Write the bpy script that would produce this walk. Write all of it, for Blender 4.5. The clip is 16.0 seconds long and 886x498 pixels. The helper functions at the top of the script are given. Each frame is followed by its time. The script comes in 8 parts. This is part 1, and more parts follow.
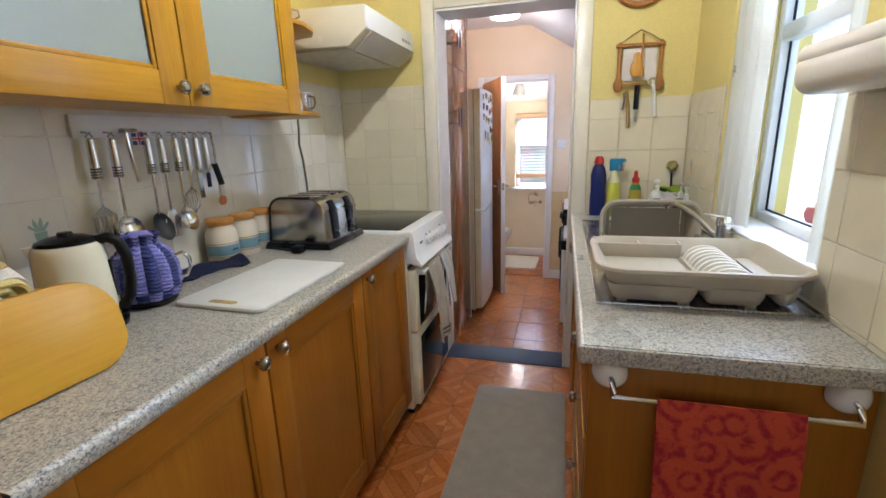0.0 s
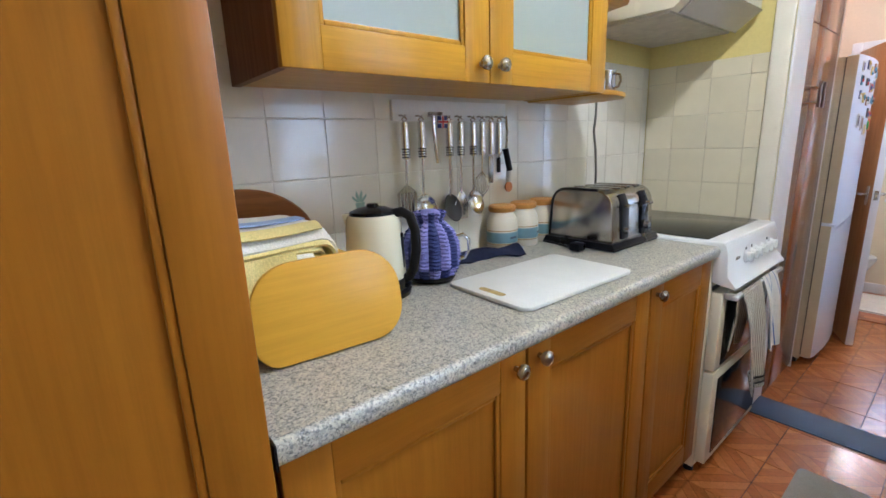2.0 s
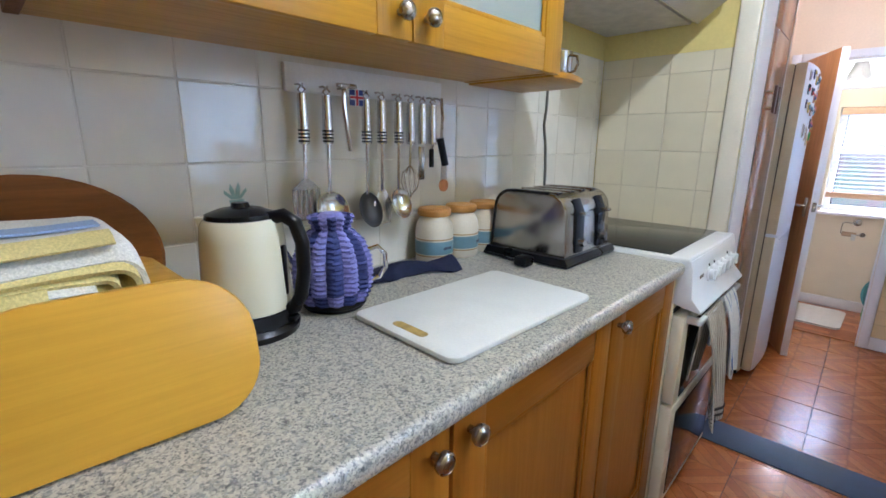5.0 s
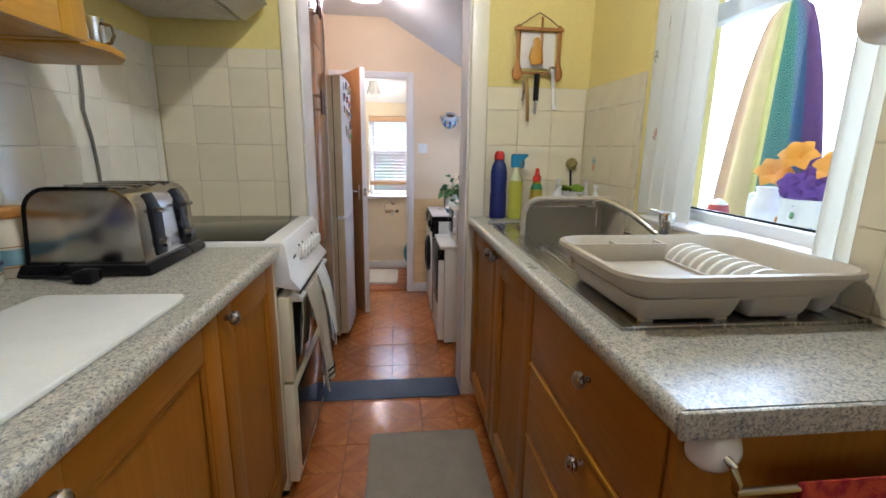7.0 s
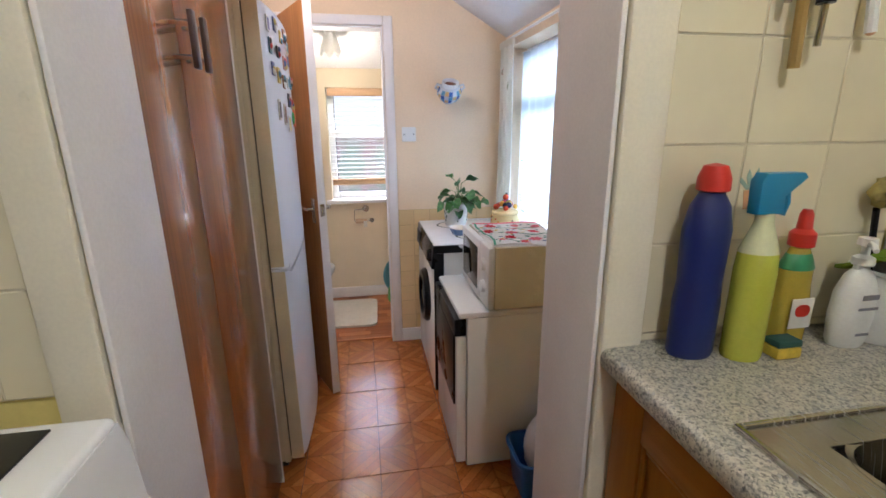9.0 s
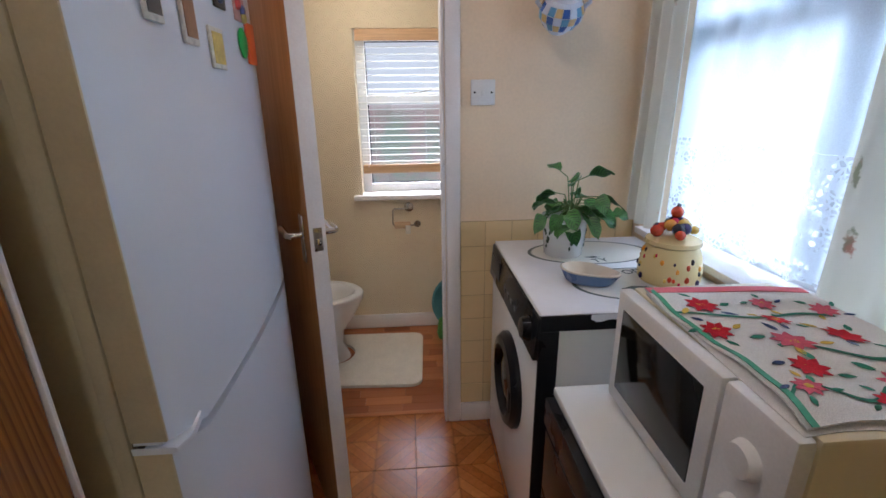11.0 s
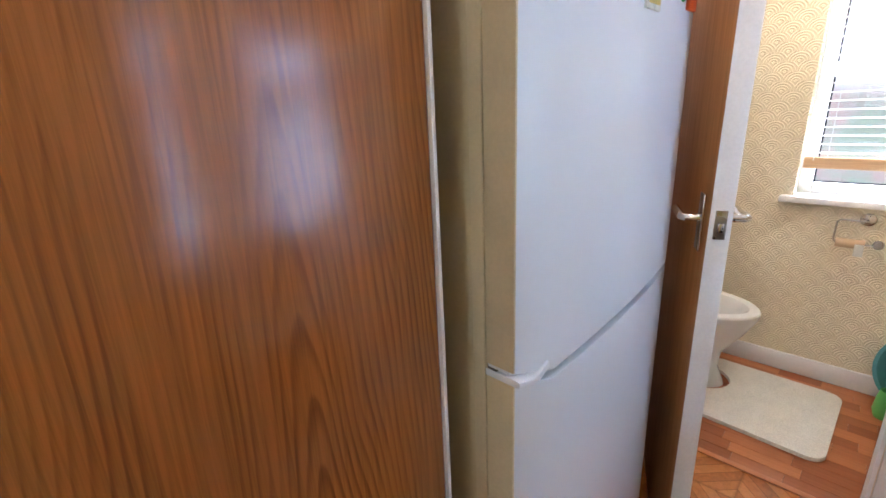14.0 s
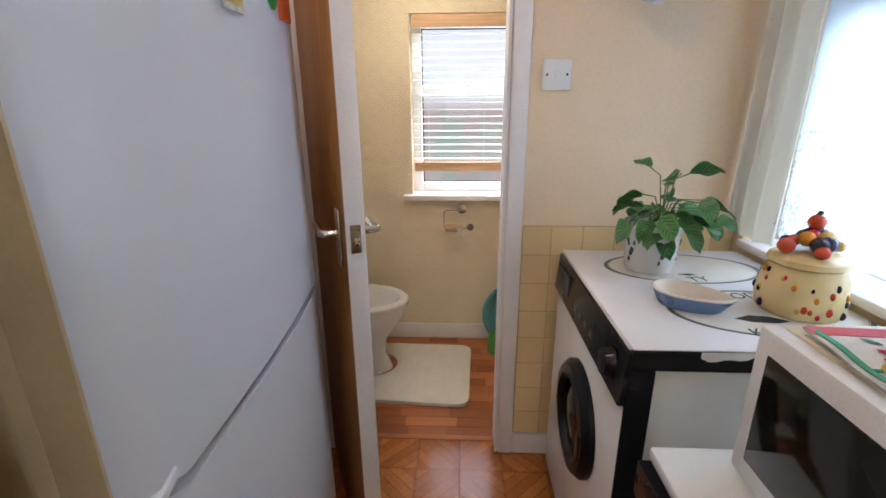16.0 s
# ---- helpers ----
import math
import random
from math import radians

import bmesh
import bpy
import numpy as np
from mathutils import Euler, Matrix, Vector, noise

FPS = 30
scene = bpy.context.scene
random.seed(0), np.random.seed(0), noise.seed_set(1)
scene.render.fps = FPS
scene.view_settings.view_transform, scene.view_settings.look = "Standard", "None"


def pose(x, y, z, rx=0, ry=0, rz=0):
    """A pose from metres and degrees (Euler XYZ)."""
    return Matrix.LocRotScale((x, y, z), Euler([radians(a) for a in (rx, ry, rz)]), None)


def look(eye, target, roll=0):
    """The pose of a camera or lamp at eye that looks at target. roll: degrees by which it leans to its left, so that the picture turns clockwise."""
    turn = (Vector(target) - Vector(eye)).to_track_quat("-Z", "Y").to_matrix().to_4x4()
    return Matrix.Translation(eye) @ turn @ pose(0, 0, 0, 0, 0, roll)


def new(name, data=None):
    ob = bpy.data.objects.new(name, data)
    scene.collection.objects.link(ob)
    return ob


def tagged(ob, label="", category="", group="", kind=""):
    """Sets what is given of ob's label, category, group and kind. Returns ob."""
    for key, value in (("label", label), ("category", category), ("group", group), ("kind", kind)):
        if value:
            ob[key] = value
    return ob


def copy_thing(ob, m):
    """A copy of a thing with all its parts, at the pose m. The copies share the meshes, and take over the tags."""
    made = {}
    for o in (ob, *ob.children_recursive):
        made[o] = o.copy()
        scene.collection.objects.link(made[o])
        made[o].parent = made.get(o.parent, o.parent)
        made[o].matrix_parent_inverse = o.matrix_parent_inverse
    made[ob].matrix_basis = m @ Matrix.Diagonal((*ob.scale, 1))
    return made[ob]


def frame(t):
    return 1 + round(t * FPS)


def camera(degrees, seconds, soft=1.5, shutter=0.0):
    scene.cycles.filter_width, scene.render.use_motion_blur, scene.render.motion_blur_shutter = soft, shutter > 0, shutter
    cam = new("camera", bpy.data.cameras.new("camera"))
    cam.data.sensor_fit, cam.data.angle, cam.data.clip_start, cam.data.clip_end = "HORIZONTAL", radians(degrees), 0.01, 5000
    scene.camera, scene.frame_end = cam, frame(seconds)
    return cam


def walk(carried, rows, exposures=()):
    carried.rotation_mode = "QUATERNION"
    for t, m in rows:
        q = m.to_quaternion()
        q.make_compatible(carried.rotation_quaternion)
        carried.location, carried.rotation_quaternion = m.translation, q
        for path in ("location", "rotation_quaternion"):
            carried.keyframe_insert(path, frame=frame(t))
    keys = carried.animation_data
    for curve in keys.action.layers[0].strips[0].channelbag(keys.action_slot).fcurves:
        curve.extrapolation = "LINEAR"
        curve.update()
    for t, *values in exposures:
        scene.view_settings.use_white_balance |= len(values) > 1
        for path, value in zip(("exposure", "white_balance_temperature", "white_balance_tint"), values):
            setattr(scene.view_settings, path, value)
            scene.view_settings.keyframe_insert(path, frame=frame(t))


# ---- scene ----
cam = camera(89.6, 16.0, soft=1.6)
PATH = [
    (0, (-0.068, 0.004, 1.312), (-0.583, 1.874, 0.824), -1.8),
    (0.5, (-0.174, 0.207, 1.316), (-0.861, 2.018, 0.818), -1.8),
    (1, (-0.249, 0.246, 1.307), (-1.179, 1.949, 0.821), -1.6),
    (1.5, (-0.244, 0.229, 1.292), (-1.476, 1.735, 0.832), -1.7),
    (2, (-0.19, 0.161, 1.265), (-1.694, 1.4, 0.811), -2.1),
    (2.5, (-0.147, 0.079, 1.235), (-1.849, 1.022, 0.773), -2.5),
    (3, (-0.156, 0.052, 1.209), (-1.945, 0.81, 0.735), -2.3),
    (3.2, (-0.162, 0.046, 1.219), (-1.966, 0.76, 0.734), -2.5),
    (5.3, (-0.407, 0.436, 1.238), (-1.517, 2.033, 0.773), 0.7),
    (5.5, (-0.423, 0.425, 1.239), (-1.349, 2.136, 0.774), 0.6),
    (6, (-0.422, 0.403, 1.225), (-0.88, 2.294, 0.762), 0.8),
    (6.5, (-0.38, 0.4, 1.204), (-0.445, 2.347, 0.752), 0.7),
    (7, (-0.359, 0.425, 1.196), (-0.15, 2.366, 0.762), 0.8),
    (7.5, (-0.327, 0.642, 1.189), (0.008, 2.564, 0.75), 0.6),
    (8, (-0.334, 1.014, 1.221), (0.009, 2.928, 0.756), 0.1),
    (8.5, (-0.398, 1.433, 1.225), (-0.054, 3.342, 0.736), -0.2),
    (9, (-0.396, 1.823, 1.247), (-0.062, 3.723, 0.721), -0.4),
    (9.2, (-0.37, 1.973, 1.258), (-0.058, 3.874, 0.722), -0.7),
    (11.3, (-0.365, 3.102, 1.121), (-0.279, 4.996, 0.484), -0.8),
    (11.5, (-0.358, 3.159, 1.088), (-0.304, 5.052, 0.443), -0.9),
    (12, (-0.34, 3.203, 1.091), (-0.432, 5.095, 0.449), -1.4),
    (12.5, (-0.302, 3.194, 1.085), (-0.744, 5.041, 0.457), -2.0),
    (13, (-0.334, 3.15, 1.079), (-1.133, 4.884, 0.481), -2.3),
    (13.5, (-0.392, 3.079, 1.079), (-1.526, 4.618, 0.493), -2.2),
    (14, (-0.391, 3.064, 1.096), (-1.738, 4.42, 0.508), -2.4),
    (14.5, (-0.328, 3.132, 1.106), (-1.727, 4.435, 0.518), -2.7),
    (15, (-0.305, 3.181, 1.099), (-1.523, 4.655, 0.513), -1.3),
    (15.5, (-0.379, 3.206, 1.102), (-0.997, 5.016, 0.515), -0.3),
    (16, (-0.385, 3.202, 1.108), (-0.473, 5.109, 0.512), -0.3),
]
walk(cam, [(t, look(eye, target, roll)) for t, eye, target, roll in PATH],
     exposures=[(0, -0.3, 5250, 14), (0.5, -0.28, 5100, 14), (1.0, -0.25, 4900, 13), (2.0, 0.0, 4950, 13), (3.0, 0.4, 5000, 11), (3.2, 0.4, 5000, 11), (5.3, -0.18, 4750, 13), (5.5, -0.22, 4750, 13),
                (6.0, -0.18, 5000, 12), (6.5, -0.22, 5200, 13), (7, -0.45, 5300, 12), (8.0, -0.47, 5650, 14), (8.5, -0.35, 5700, 14), (9.2, -0.5, 5400, 12), (11.3, -1.1, 5600, 12), (12.0, -0.8, 6050, 12), (12.5, -0.45, 6200, 11),
                (13.0, -0.25, 6100, 10), (13.5, -0.1, 5700, 10), (14.0, 0.05, 5400, 9), (14.5, 0.15, 5050, 8), (15.0, -0.2, 5100, 8), (15.5, -0.5, 5650, 9), (16, -0.65, 5850, 10)])

# ---- light ----
world = bpy.data.worlds.new("world")
scene.world = world
world.use_nodes = True
wn = world.node_tree
sky = wn.nodes.new("ShaderNodeTexSky")
sky.sky_type = "NISHITA"
sky.sun_disc = False
sky.sun_elevation = radians(35)
sky.sun_rotation = radians(120)
wn.links.new(sky.outputs[0], wn.nodes["Background"].inputs[0])
wn.nodes["Background"].inputs[1].default_value = 0.08


def area_lamp(name, eye, target, sx, sy, watts, colour):
    data = bpy.data.lights.new(name, "AREA")
    data.shape, data.size, data.size_y, data.energy, data.color = "RECTANGLE", sx, sy, watts, colour
    ob = new(name, data)
    ob.matrix_world = look(eye, target)
    return ob


def bulb(name, place, radius, watts, colour):
    data = bpy.data.lights.new(name, "POINT")
    data.shadow_soft_size, data.energy, data.color = radius, watts, colour
    ob = new(name, data)
    ob.location = place
    return ob


# overcast sky at the three windows, and the ceiling lamps
area_lamp("kitchen_window_sky", (2.3, 1.4, 1.6), (0.5, 1.5, 1.2), 2.8, 3.2, 62, (0.80, 0.90, 1.0))
area_lamp("utility_window_sky", (2.1, 4.15, 2.75), (0.5, 4.0, 1.1), 3.0, 2.4, 760, (0.80, 0.90, 1.0))
area_lamp("bathroom_window_sky", (-0.3, 7.1, 2.75), (-0.3, 5.7, 1.3), 3.6, 1.9, 1150, (0.97, 0.98, 1.0))
# added fill lamp behind the camera; no source is known there
area_lamp("dining_side_sky", (-0.25, -2.2, 1.7), (-0.25, -1.0, 1.2), 1.8, 1.8, 15, (0.97, 0.98, 1.0))
bulb("kitchen_lamp_bulb", (-0.22, 1.2, 2.355), 0.035, 57, (1.0, 0.92, 0.76))
bulb("bathroom_lamp_bulb", (-0.565, 5.10, 1.60), 0.02, 13, (1.0, 0.84, 0.62))
bulb("utility_lamp_bulb", (-0.55, 3.75, 2.13), 0.05, 25, (1.0, 0.80, 0.66))

# ---- materials ----


class Nodes:
    """Short hand for building one node material."""

    def __init__(self, name, rough=0.5, metal=0.0, spec=0.5):
        self.m = bpy.data.materials.new(name)
        self.m.use_nodes = True
        self.t = self.m.node_tree
        self.b = self.t.nodes["Principled BSDF"]
        self.b.inputs["Roughness"].default_value = rough
        self.b.inputs["Metallic"].default_value = metal
        self.b.inputs["Specular IOR Level"].default_value = spec

    def add(self, kind, **props):
        n = self.t.nodes.new("ShaderNode" + kind)
        for key, value in props.items():
            setattr(n, key, value)
        return n

    def link(self, a, b):
        self.t.links.new(a, b)
        return b

    def coords(self, scale=(1, 1, 1), move=(0, 0, 0), which="Object"):
        c, mp = self.add("TexCoord"), self.add("Mapping")
        self.link(c.outputs[which], mp.inputs[0])
        mp.inputs["Scale"].default_value = scale
        mp.inputs["Location"].default_value = move
        return mp.outputs[0]

    def noise(self, vec, scale, detail=4, rough=0.55, distort=0.0):
        n = self.add("TexNoise")
        self.link(vec, n.inputs["Vector"])
        n.inputs["Scale"].default_value, n.inputs["Detail"].default_value = scale, detail
        n.inputs["Roughness"].default_value, n.inputs["Distortion"].default_value = rough, distort
        return n.outputs["Fac"]

    def ramp(self, fac, *stops, ease="LINEAR"):
        r = self.add("ValToRGB")
        self.link(fac, r.inputs[0])
        r.color_ramp.interpolation = ease
        e = r.color_ramp.elements
        while len(e) < len(stops):
            e.new(0.5)
        for el, (p, c) in zip(e, stops):
            el.position = p
            el.color = (c, c, c, 1) if isinstance(c, (int, float)) else (*c, 1)
        return r.outputs[0]

    def mix(self, fac, a, b, mode="MIX"):
        n = self.add("Mix", data_type="RGBA", blend_type=mode)
        for sock, v in ((n.inputs[0], fac), (n.inputs[6], a), (n.inputs[7], b)):
            if isinstance(v, (int, float)):
                sock.default_value = v
            elif isinstance(v, tuple):
                sock.default_value = (*v, 1)
            else:
                self.link(v, sock)
        return n.outputs[2]

    def math(self, op, a, b=None, c=None):
        n = self.add("Math", operation=op)
        for sock, v in zip(n.inputs, (a, b, c)):
            if v is None:
                continue
            if isinstance(v, (int, float)):
                sock.default_value = v
            else:
                self.link(v, sock)
        return n.outputs[0]

    def random(self):
        return self.add("ObjectInfo").outputs["Random"]

    def bump(self, height, strength=0.2, dist=0.002):
        n = self.add("Bump")
        n.inputs["Strength"].default_value, n.inputs["Distance"].default_value = strength, dist
        self.link(height, n.inputs["Height"])
        self.link(n.outputs[0], self.b.inputs["Normal"])

    def colour(self, c):
        if isinstance(c, tuple):
            self.b.inputs["Base Color"].default_value = (*c, 1)
        else:
            self.link(c, self.b.inputs["Base Color"])

    def rough(self, v):
        self.link(v, self.b.inputs["Roughness"])


def shade(c, f):
    return tuple(min(1.0, v * f) for v in c)


def plain(name, c, rough=0.5, metal=0.0, var=0.08, scale=6.0, bump=0.06, grain=180.0, spec=0.5):
    """A painted, moulded or enamelled surface with faint soiling and fine grain."""
    n = Nodes(name, rough, metal, spec)
    v = n.coords()
    big, fine = n.noise(v, scale, 5), n.noise(v, grain, 2)
    base = n.ramp(big, (0.25, shade(c, 1 - var)), (0.75, shade(c, 1 + var * 0.6)))
    n.colour(n.mix(1.0, base, n.ramp(fine, (0.3, 0.94), (0.7, 1.0)), "MULTIPLY") if bump else base)
    n.rough(n.ramp(big, (0.2, max(0.03, rough * 0.85)), (0.8, min(1.0, rough * 1.2))))
    if bump:
        n.bump(fine, bump, 0.001)
    return n.m


def wood(name, dark, light, rough=0.4, axis=2, fine=60.0, stretch=0.04, var=0.5, spec=0.28):
    """Planed, lacquered wood with grain along one axis."""
    n = Nodes(name, rough, 0.0, spec)
    sc = [1.0, 1.0, 1.0]
    sc[axis] = stretch
    v = n.coords(tuple(sc))
    rnd = n.random()
    big = n.noise(v, fine * 0.12, 4, 0.6, 0.4)
    thin = n.noise(v, fine * 1.6, 6, 0.7)
    base = n.ramp(big, (0.3, dark), (0.7, light))
    lines = n.ramp(thin, (0.35, 1 - var * 0.5), (0.6, 1.0))
    col = n.mix(1.0, base, lines, "MULTIPLY")
    tint = n.ramp(rnd, (0.0, 0.9), (1.0, 1.06))
    n.colour(n.mix(1.0, col, tint, "MULTIPLY"))
    n.rough(n.ramp(thin, (0.3, rough * 1.25), (0.7, rough * 0.9)))
    n.bump(thin, 0.08, 0.0008)
    return n.m


def teak(name, depth=0.75):
    """Veneer with nested cathedral arches of dark grain."""
    n = Nodes(name, 0.2, 0.0, 0.8)
    sep = n.add("SeparateXYZ")
    n.link(n.add("TexCoord").outputs["Object"], sep.inputs[0])
    wob = n.noise(n.coords((1.0, 1.0, 0.30)), 5, 2, 0.4)
    wob2 = n.noise(n.coords((1.0, 1.0, 0.07), (0.3, 0.7, 0.2)), 26, 2, 0.5)
    u = n.math("ADD", n.math("SUBTRACT", sep.outputs[1], TEAK_Y), n.math("MULTIPLY", n.math("SUBTRACT", wob, 0.5), 0.07))
    side = n.math("SQRT", n.math("ADD", n.math("MULTIPLY", u, u), 0.0005))
    h = n.math("ADD", n.math("MULTIPLY", sep.outputs[2], 0.085), side)
    h = n.math("ADD", h, n.math("MULTIPLY", wob2, 0.016))
    f = n.math("FRACT", n.math("DIVIDE", h, 0.0095))
    thin = n.noise(n.coords((1.0, 1.0, 0.012)), 210, 5, 0.75)
    big = n.noise(n.coords((1, 1, 0.25)), 5, 3)
    come = n.noise(n.coords((1.0, 1.0, 0.12), (0.4, 0.1, 0.3)), 16, 3)
    line = n.ramp(f, (0.0, 0.0), (0.42, 0.10), (0.78, 1.0), (0.90, 0.85), (1.0, 0.0))
    dark = n.math("MULTIPLY", line, n.ramp(come, (0.36, 0.05), (0.64, depth)))
    base = n.mix(dark, (0.30, 0.098, 0.020), (0.135, 0.037, 0.009))
    col = n.mix(1.0, base, n.ramp(thin, (0.36, 0.72), (0.58, 1.0)), "MULTIPLY")
    n.colour(n.mix(1.0, col, n.ramp(big, (0.3, 0.92), (0.7, 1.06)), "MULTIPLY"))
    n.rough(n.ramp(big, (0.3, 0.16), (0.7, 0.20)))
    return n.m


def granite(name):
    """Speckled grey and cream worktop laminate."""
    n = Nodes(name, 0.32)
    v = n.coords()
    a, b = n.add("TexVoronoi"), n.add("TexVoronoi")
    for t, s in ((a, 240.0), (b, 430.0)):
        n.link(v, t.inputs["Vector"])
        t.inputs["Scale"].default_value = s
    warp = n.noise(v, 60, 5, 0.7)
    bw = n.add("RGBToBW")
    n.link(a.outputs["Color"], bw.inputs[0])
    bw2 = n.add("RGBToBW")
    n.link(b.outputs["Color"], bw2.inputs[0])
    c1 = n.ramp(bw.outputs[0], (0.0, (0.09, 0.09, 0.09)), (0.20, (0.24, 0.24, 0.23)), (0.40, (0.42, 0.40, 0.33)), (0.60, (0.58, 0.55, 0.46)), (0.85, (0.33, 0.34, 0.35)), ease="CONSTANT")
    c2 = n.ramp(bw2.outputs[0], (0.0, (0.16, 0.16, 0.16)), (0.35, (0.52, 0.50, 0.42)), (0.7, (0.62, 0.59, 0.49)), ease="CONSTANT")
    col = n.mix(n.ramp(warp, (0.42, 0.25), (0.6, 0.75)), c1, c2)
    soft = n.noise(v, 3, 3)
    n.colour(n.mix(1.0, col, n.ramp(soft, (0.3, 0.9), (0.7, 1.05)), "MULTIPLY"))
    n.rough(n.ramp(soft, (0.3, 0.26), (0.7, 0.38)))
    n.bump(warp, 0.08, 0.0006)
    return n.m


def vinyl(name):
    """One parquet-print floor tile: nested diamonds and corner planks."""
    n = Nodes(name, 0.18)
    c = n.add("TexCoord")
    sep = n.add("SeparateXYZ")
    n.link(c.outputs["Object"], sep.inputs[0])
    ax, ay = n.math("ABSOLUTE", sep.outputs[0]), n.math("ABSOLUTE", sep.outputs[1])
    d = n.math("ADD", ax, ay)
    band = n.math("FRACT", n.math("DIVIDE", d, 0.0535))
    idx = n.math("FLOOR", n.math("DIVIDE", d, 0.0535))
    line = n.ramp(band, (0.0, 0.5), (0.06, 1.0), (0.94, 1.0), (1.0, 0.5))
    tone = n.math("FRACT", n.math("MULTIPLY", n.math("ADD", idx, n.math("MULTIPLY", n.math("SIGN", n.math("MULTIPLY", sep.outputs[0], sep.outputs[1])), 0.31)), 0.618))
    wn_ = n.noise(n.coords((1, 1, 1)), 28, 6, 0.7, 1.2)
    base = n.ramp(tone, (0.0, (0.34, 0.105, 0.022)), (0.5, (0.42, 0.140, 0.030)), (1.0, (0.52, 0.190, 0.042)))
    col = n.mix(1.0, base, n.ramp(wn_, (0.3, 0.72), (0.65, 1.05)), "MULTIPLY")
    diag = n.math("MINIMUM", ax, ay)
    dl = n.ramp(diag, (0.0, 0.66), (0.008, 1.0))
    col = n.mix(1.0, col, line, "MULTIPLY")
    col = n.mix(1.0, col, dl, "MULTIPLY")
    n.colour(n.mix(1.0, col, n.ramp(n.random(), (0.0, 0.88), (1.0, 1.08)), "MULTIPLY"))
    soil = n.noise(n.coords(which="Object"), 9, 4)
    n.rough(n.ramp(soil, (0.3, 0.11), (0.7, 0.24)))
    n.bump(n.noise(n.coords(), 14, 3), 0.3, 0.004)
    return n.m


def ceramic(name, c, rough=0.16):
    n = Nodes(name, rough)
    v = n.coords()
    cloud, r = n.noise(v, 10, 4), n.random()
    col = n.ramp(cloud, (0.3, shade(c, 0.94)), (0.7, c))
    n.colour(n.mix(1.0, col, n.ramp(r, (0, 0.95), (1, 1.02)), "MULTIPLY"))
    n.rough(n.ramp(cloud, (0.3, rough * 0.8), (0.7, rough * 1.3)))
    n.bump(cloud, 0.06, 0.002)
    return n.m


def metal(name, c=(0.6, 0.6, 0.6), rough=0.25, brushed=0):
    n = Nodes(name, rough, 1.0)
    v = n.coords((30, 30, 0.4) if brushed == 1 else ((40, 1, 1) if brushed == 2 else (1, 1, 1)))
    f = n.noise(v, 30 if not brushed else 8, 4)
    n.colour(n.ramp(f, (0.3, shade(c, 0.93)), (0.7, c)))
    n.rough(n.ramp(f, (0.3, rough * 0.9), (0.7, rough * 1.15)))
    return n.m


def glass(name, c=(1, 1, 1), rough=0.0):
    n = Nodes(name, rough)
    n.colour(c)
    n.b.inputs["Transmission Weight"].default_value = 1.0
    n.b.inputs["IOR"].default_value = 1.45
    return n.m


def cloth(name, c, weave=420.0, var=0.15, rough=0.9):
    n = Nodes(name, rough, 0, 0.2)
    v = n.coords()
    f, g = n.noise(v, weave, 2), n.noise(v, 14, 4)
    n.colour(n.mix(1.0, n.ramp(g, (0.3, shade(c, 1 - var)), (0.7, c)), n.ramp(f, (0.3, 0.75), (0.7, 1.05)), "MULTIPLY"))
    n.bump(f, 0.5, 0.002)
    return n.m


def sheer(name, c, clear=0.2, holes=0.0):
    """Thin curtain cloth that lets daylight through."""
    n = Nodes(name, 0.9)
    out = n.t.nodes["Material Output"]
    dif, tra, see = n.add("BsdfDiffuse"), n.add("BsdfTranslucent"), n.add("BsdfTransparent")
    f = n.noise(n.coords((1, 1, 1)), 300, 2)
    col = n.ramp(f, (0.3, shade(c, 0.88)), (0.7, c))
    n.link(col, dif.inputs[0])
    n.link(col, tra.inputs[0])
    m1, m2 = n.add("MixShader"), n.add("MixShader")
    m1.inputs[0].default_value = 0.55
    n.link(dif.outputs[0], m1.inputs[1])
    n.link(tra.outputs[0], m1.inputs[2])
    if holes:
        vor = n.add("TexVoronoi", feature="DISTANCE_TO_EDGE")
        n.link(n.coords(), vor.inputs["Vector"])
        vor.inputs["Scale"].default_value = 60.0
        big = n.noise(n.coords(), 16, 2)
        hole = n.math("MULTIPLY", n.ramp(vor.outputs[0], (0.1, 0.0), (0.16, 1.0)), n.ramp(big, (0.45, 0.0), (0.52, 1.0)))
        n.link(n.math("MULTIPLY_ADD", hole, holes, clear), m2.inputs[0])
    else:
        m2.inputs[0].default_value = clear
    n.link(m1.outputs[0], m2.inputs[1])
    n.link(see.outputs[0], m2.inputs[2])
    n.link(m2.outputs[0], out.inputs[0])
    return n.m


def lit(name, c, strength):
    n = Nodes(name, 0.4)
    n.colour(c)
    n.b.inputs["Emission Color"].default_value = (*c, 1)
    n.b.inputs["Emission Strength"].default_value = strength
    return n.m


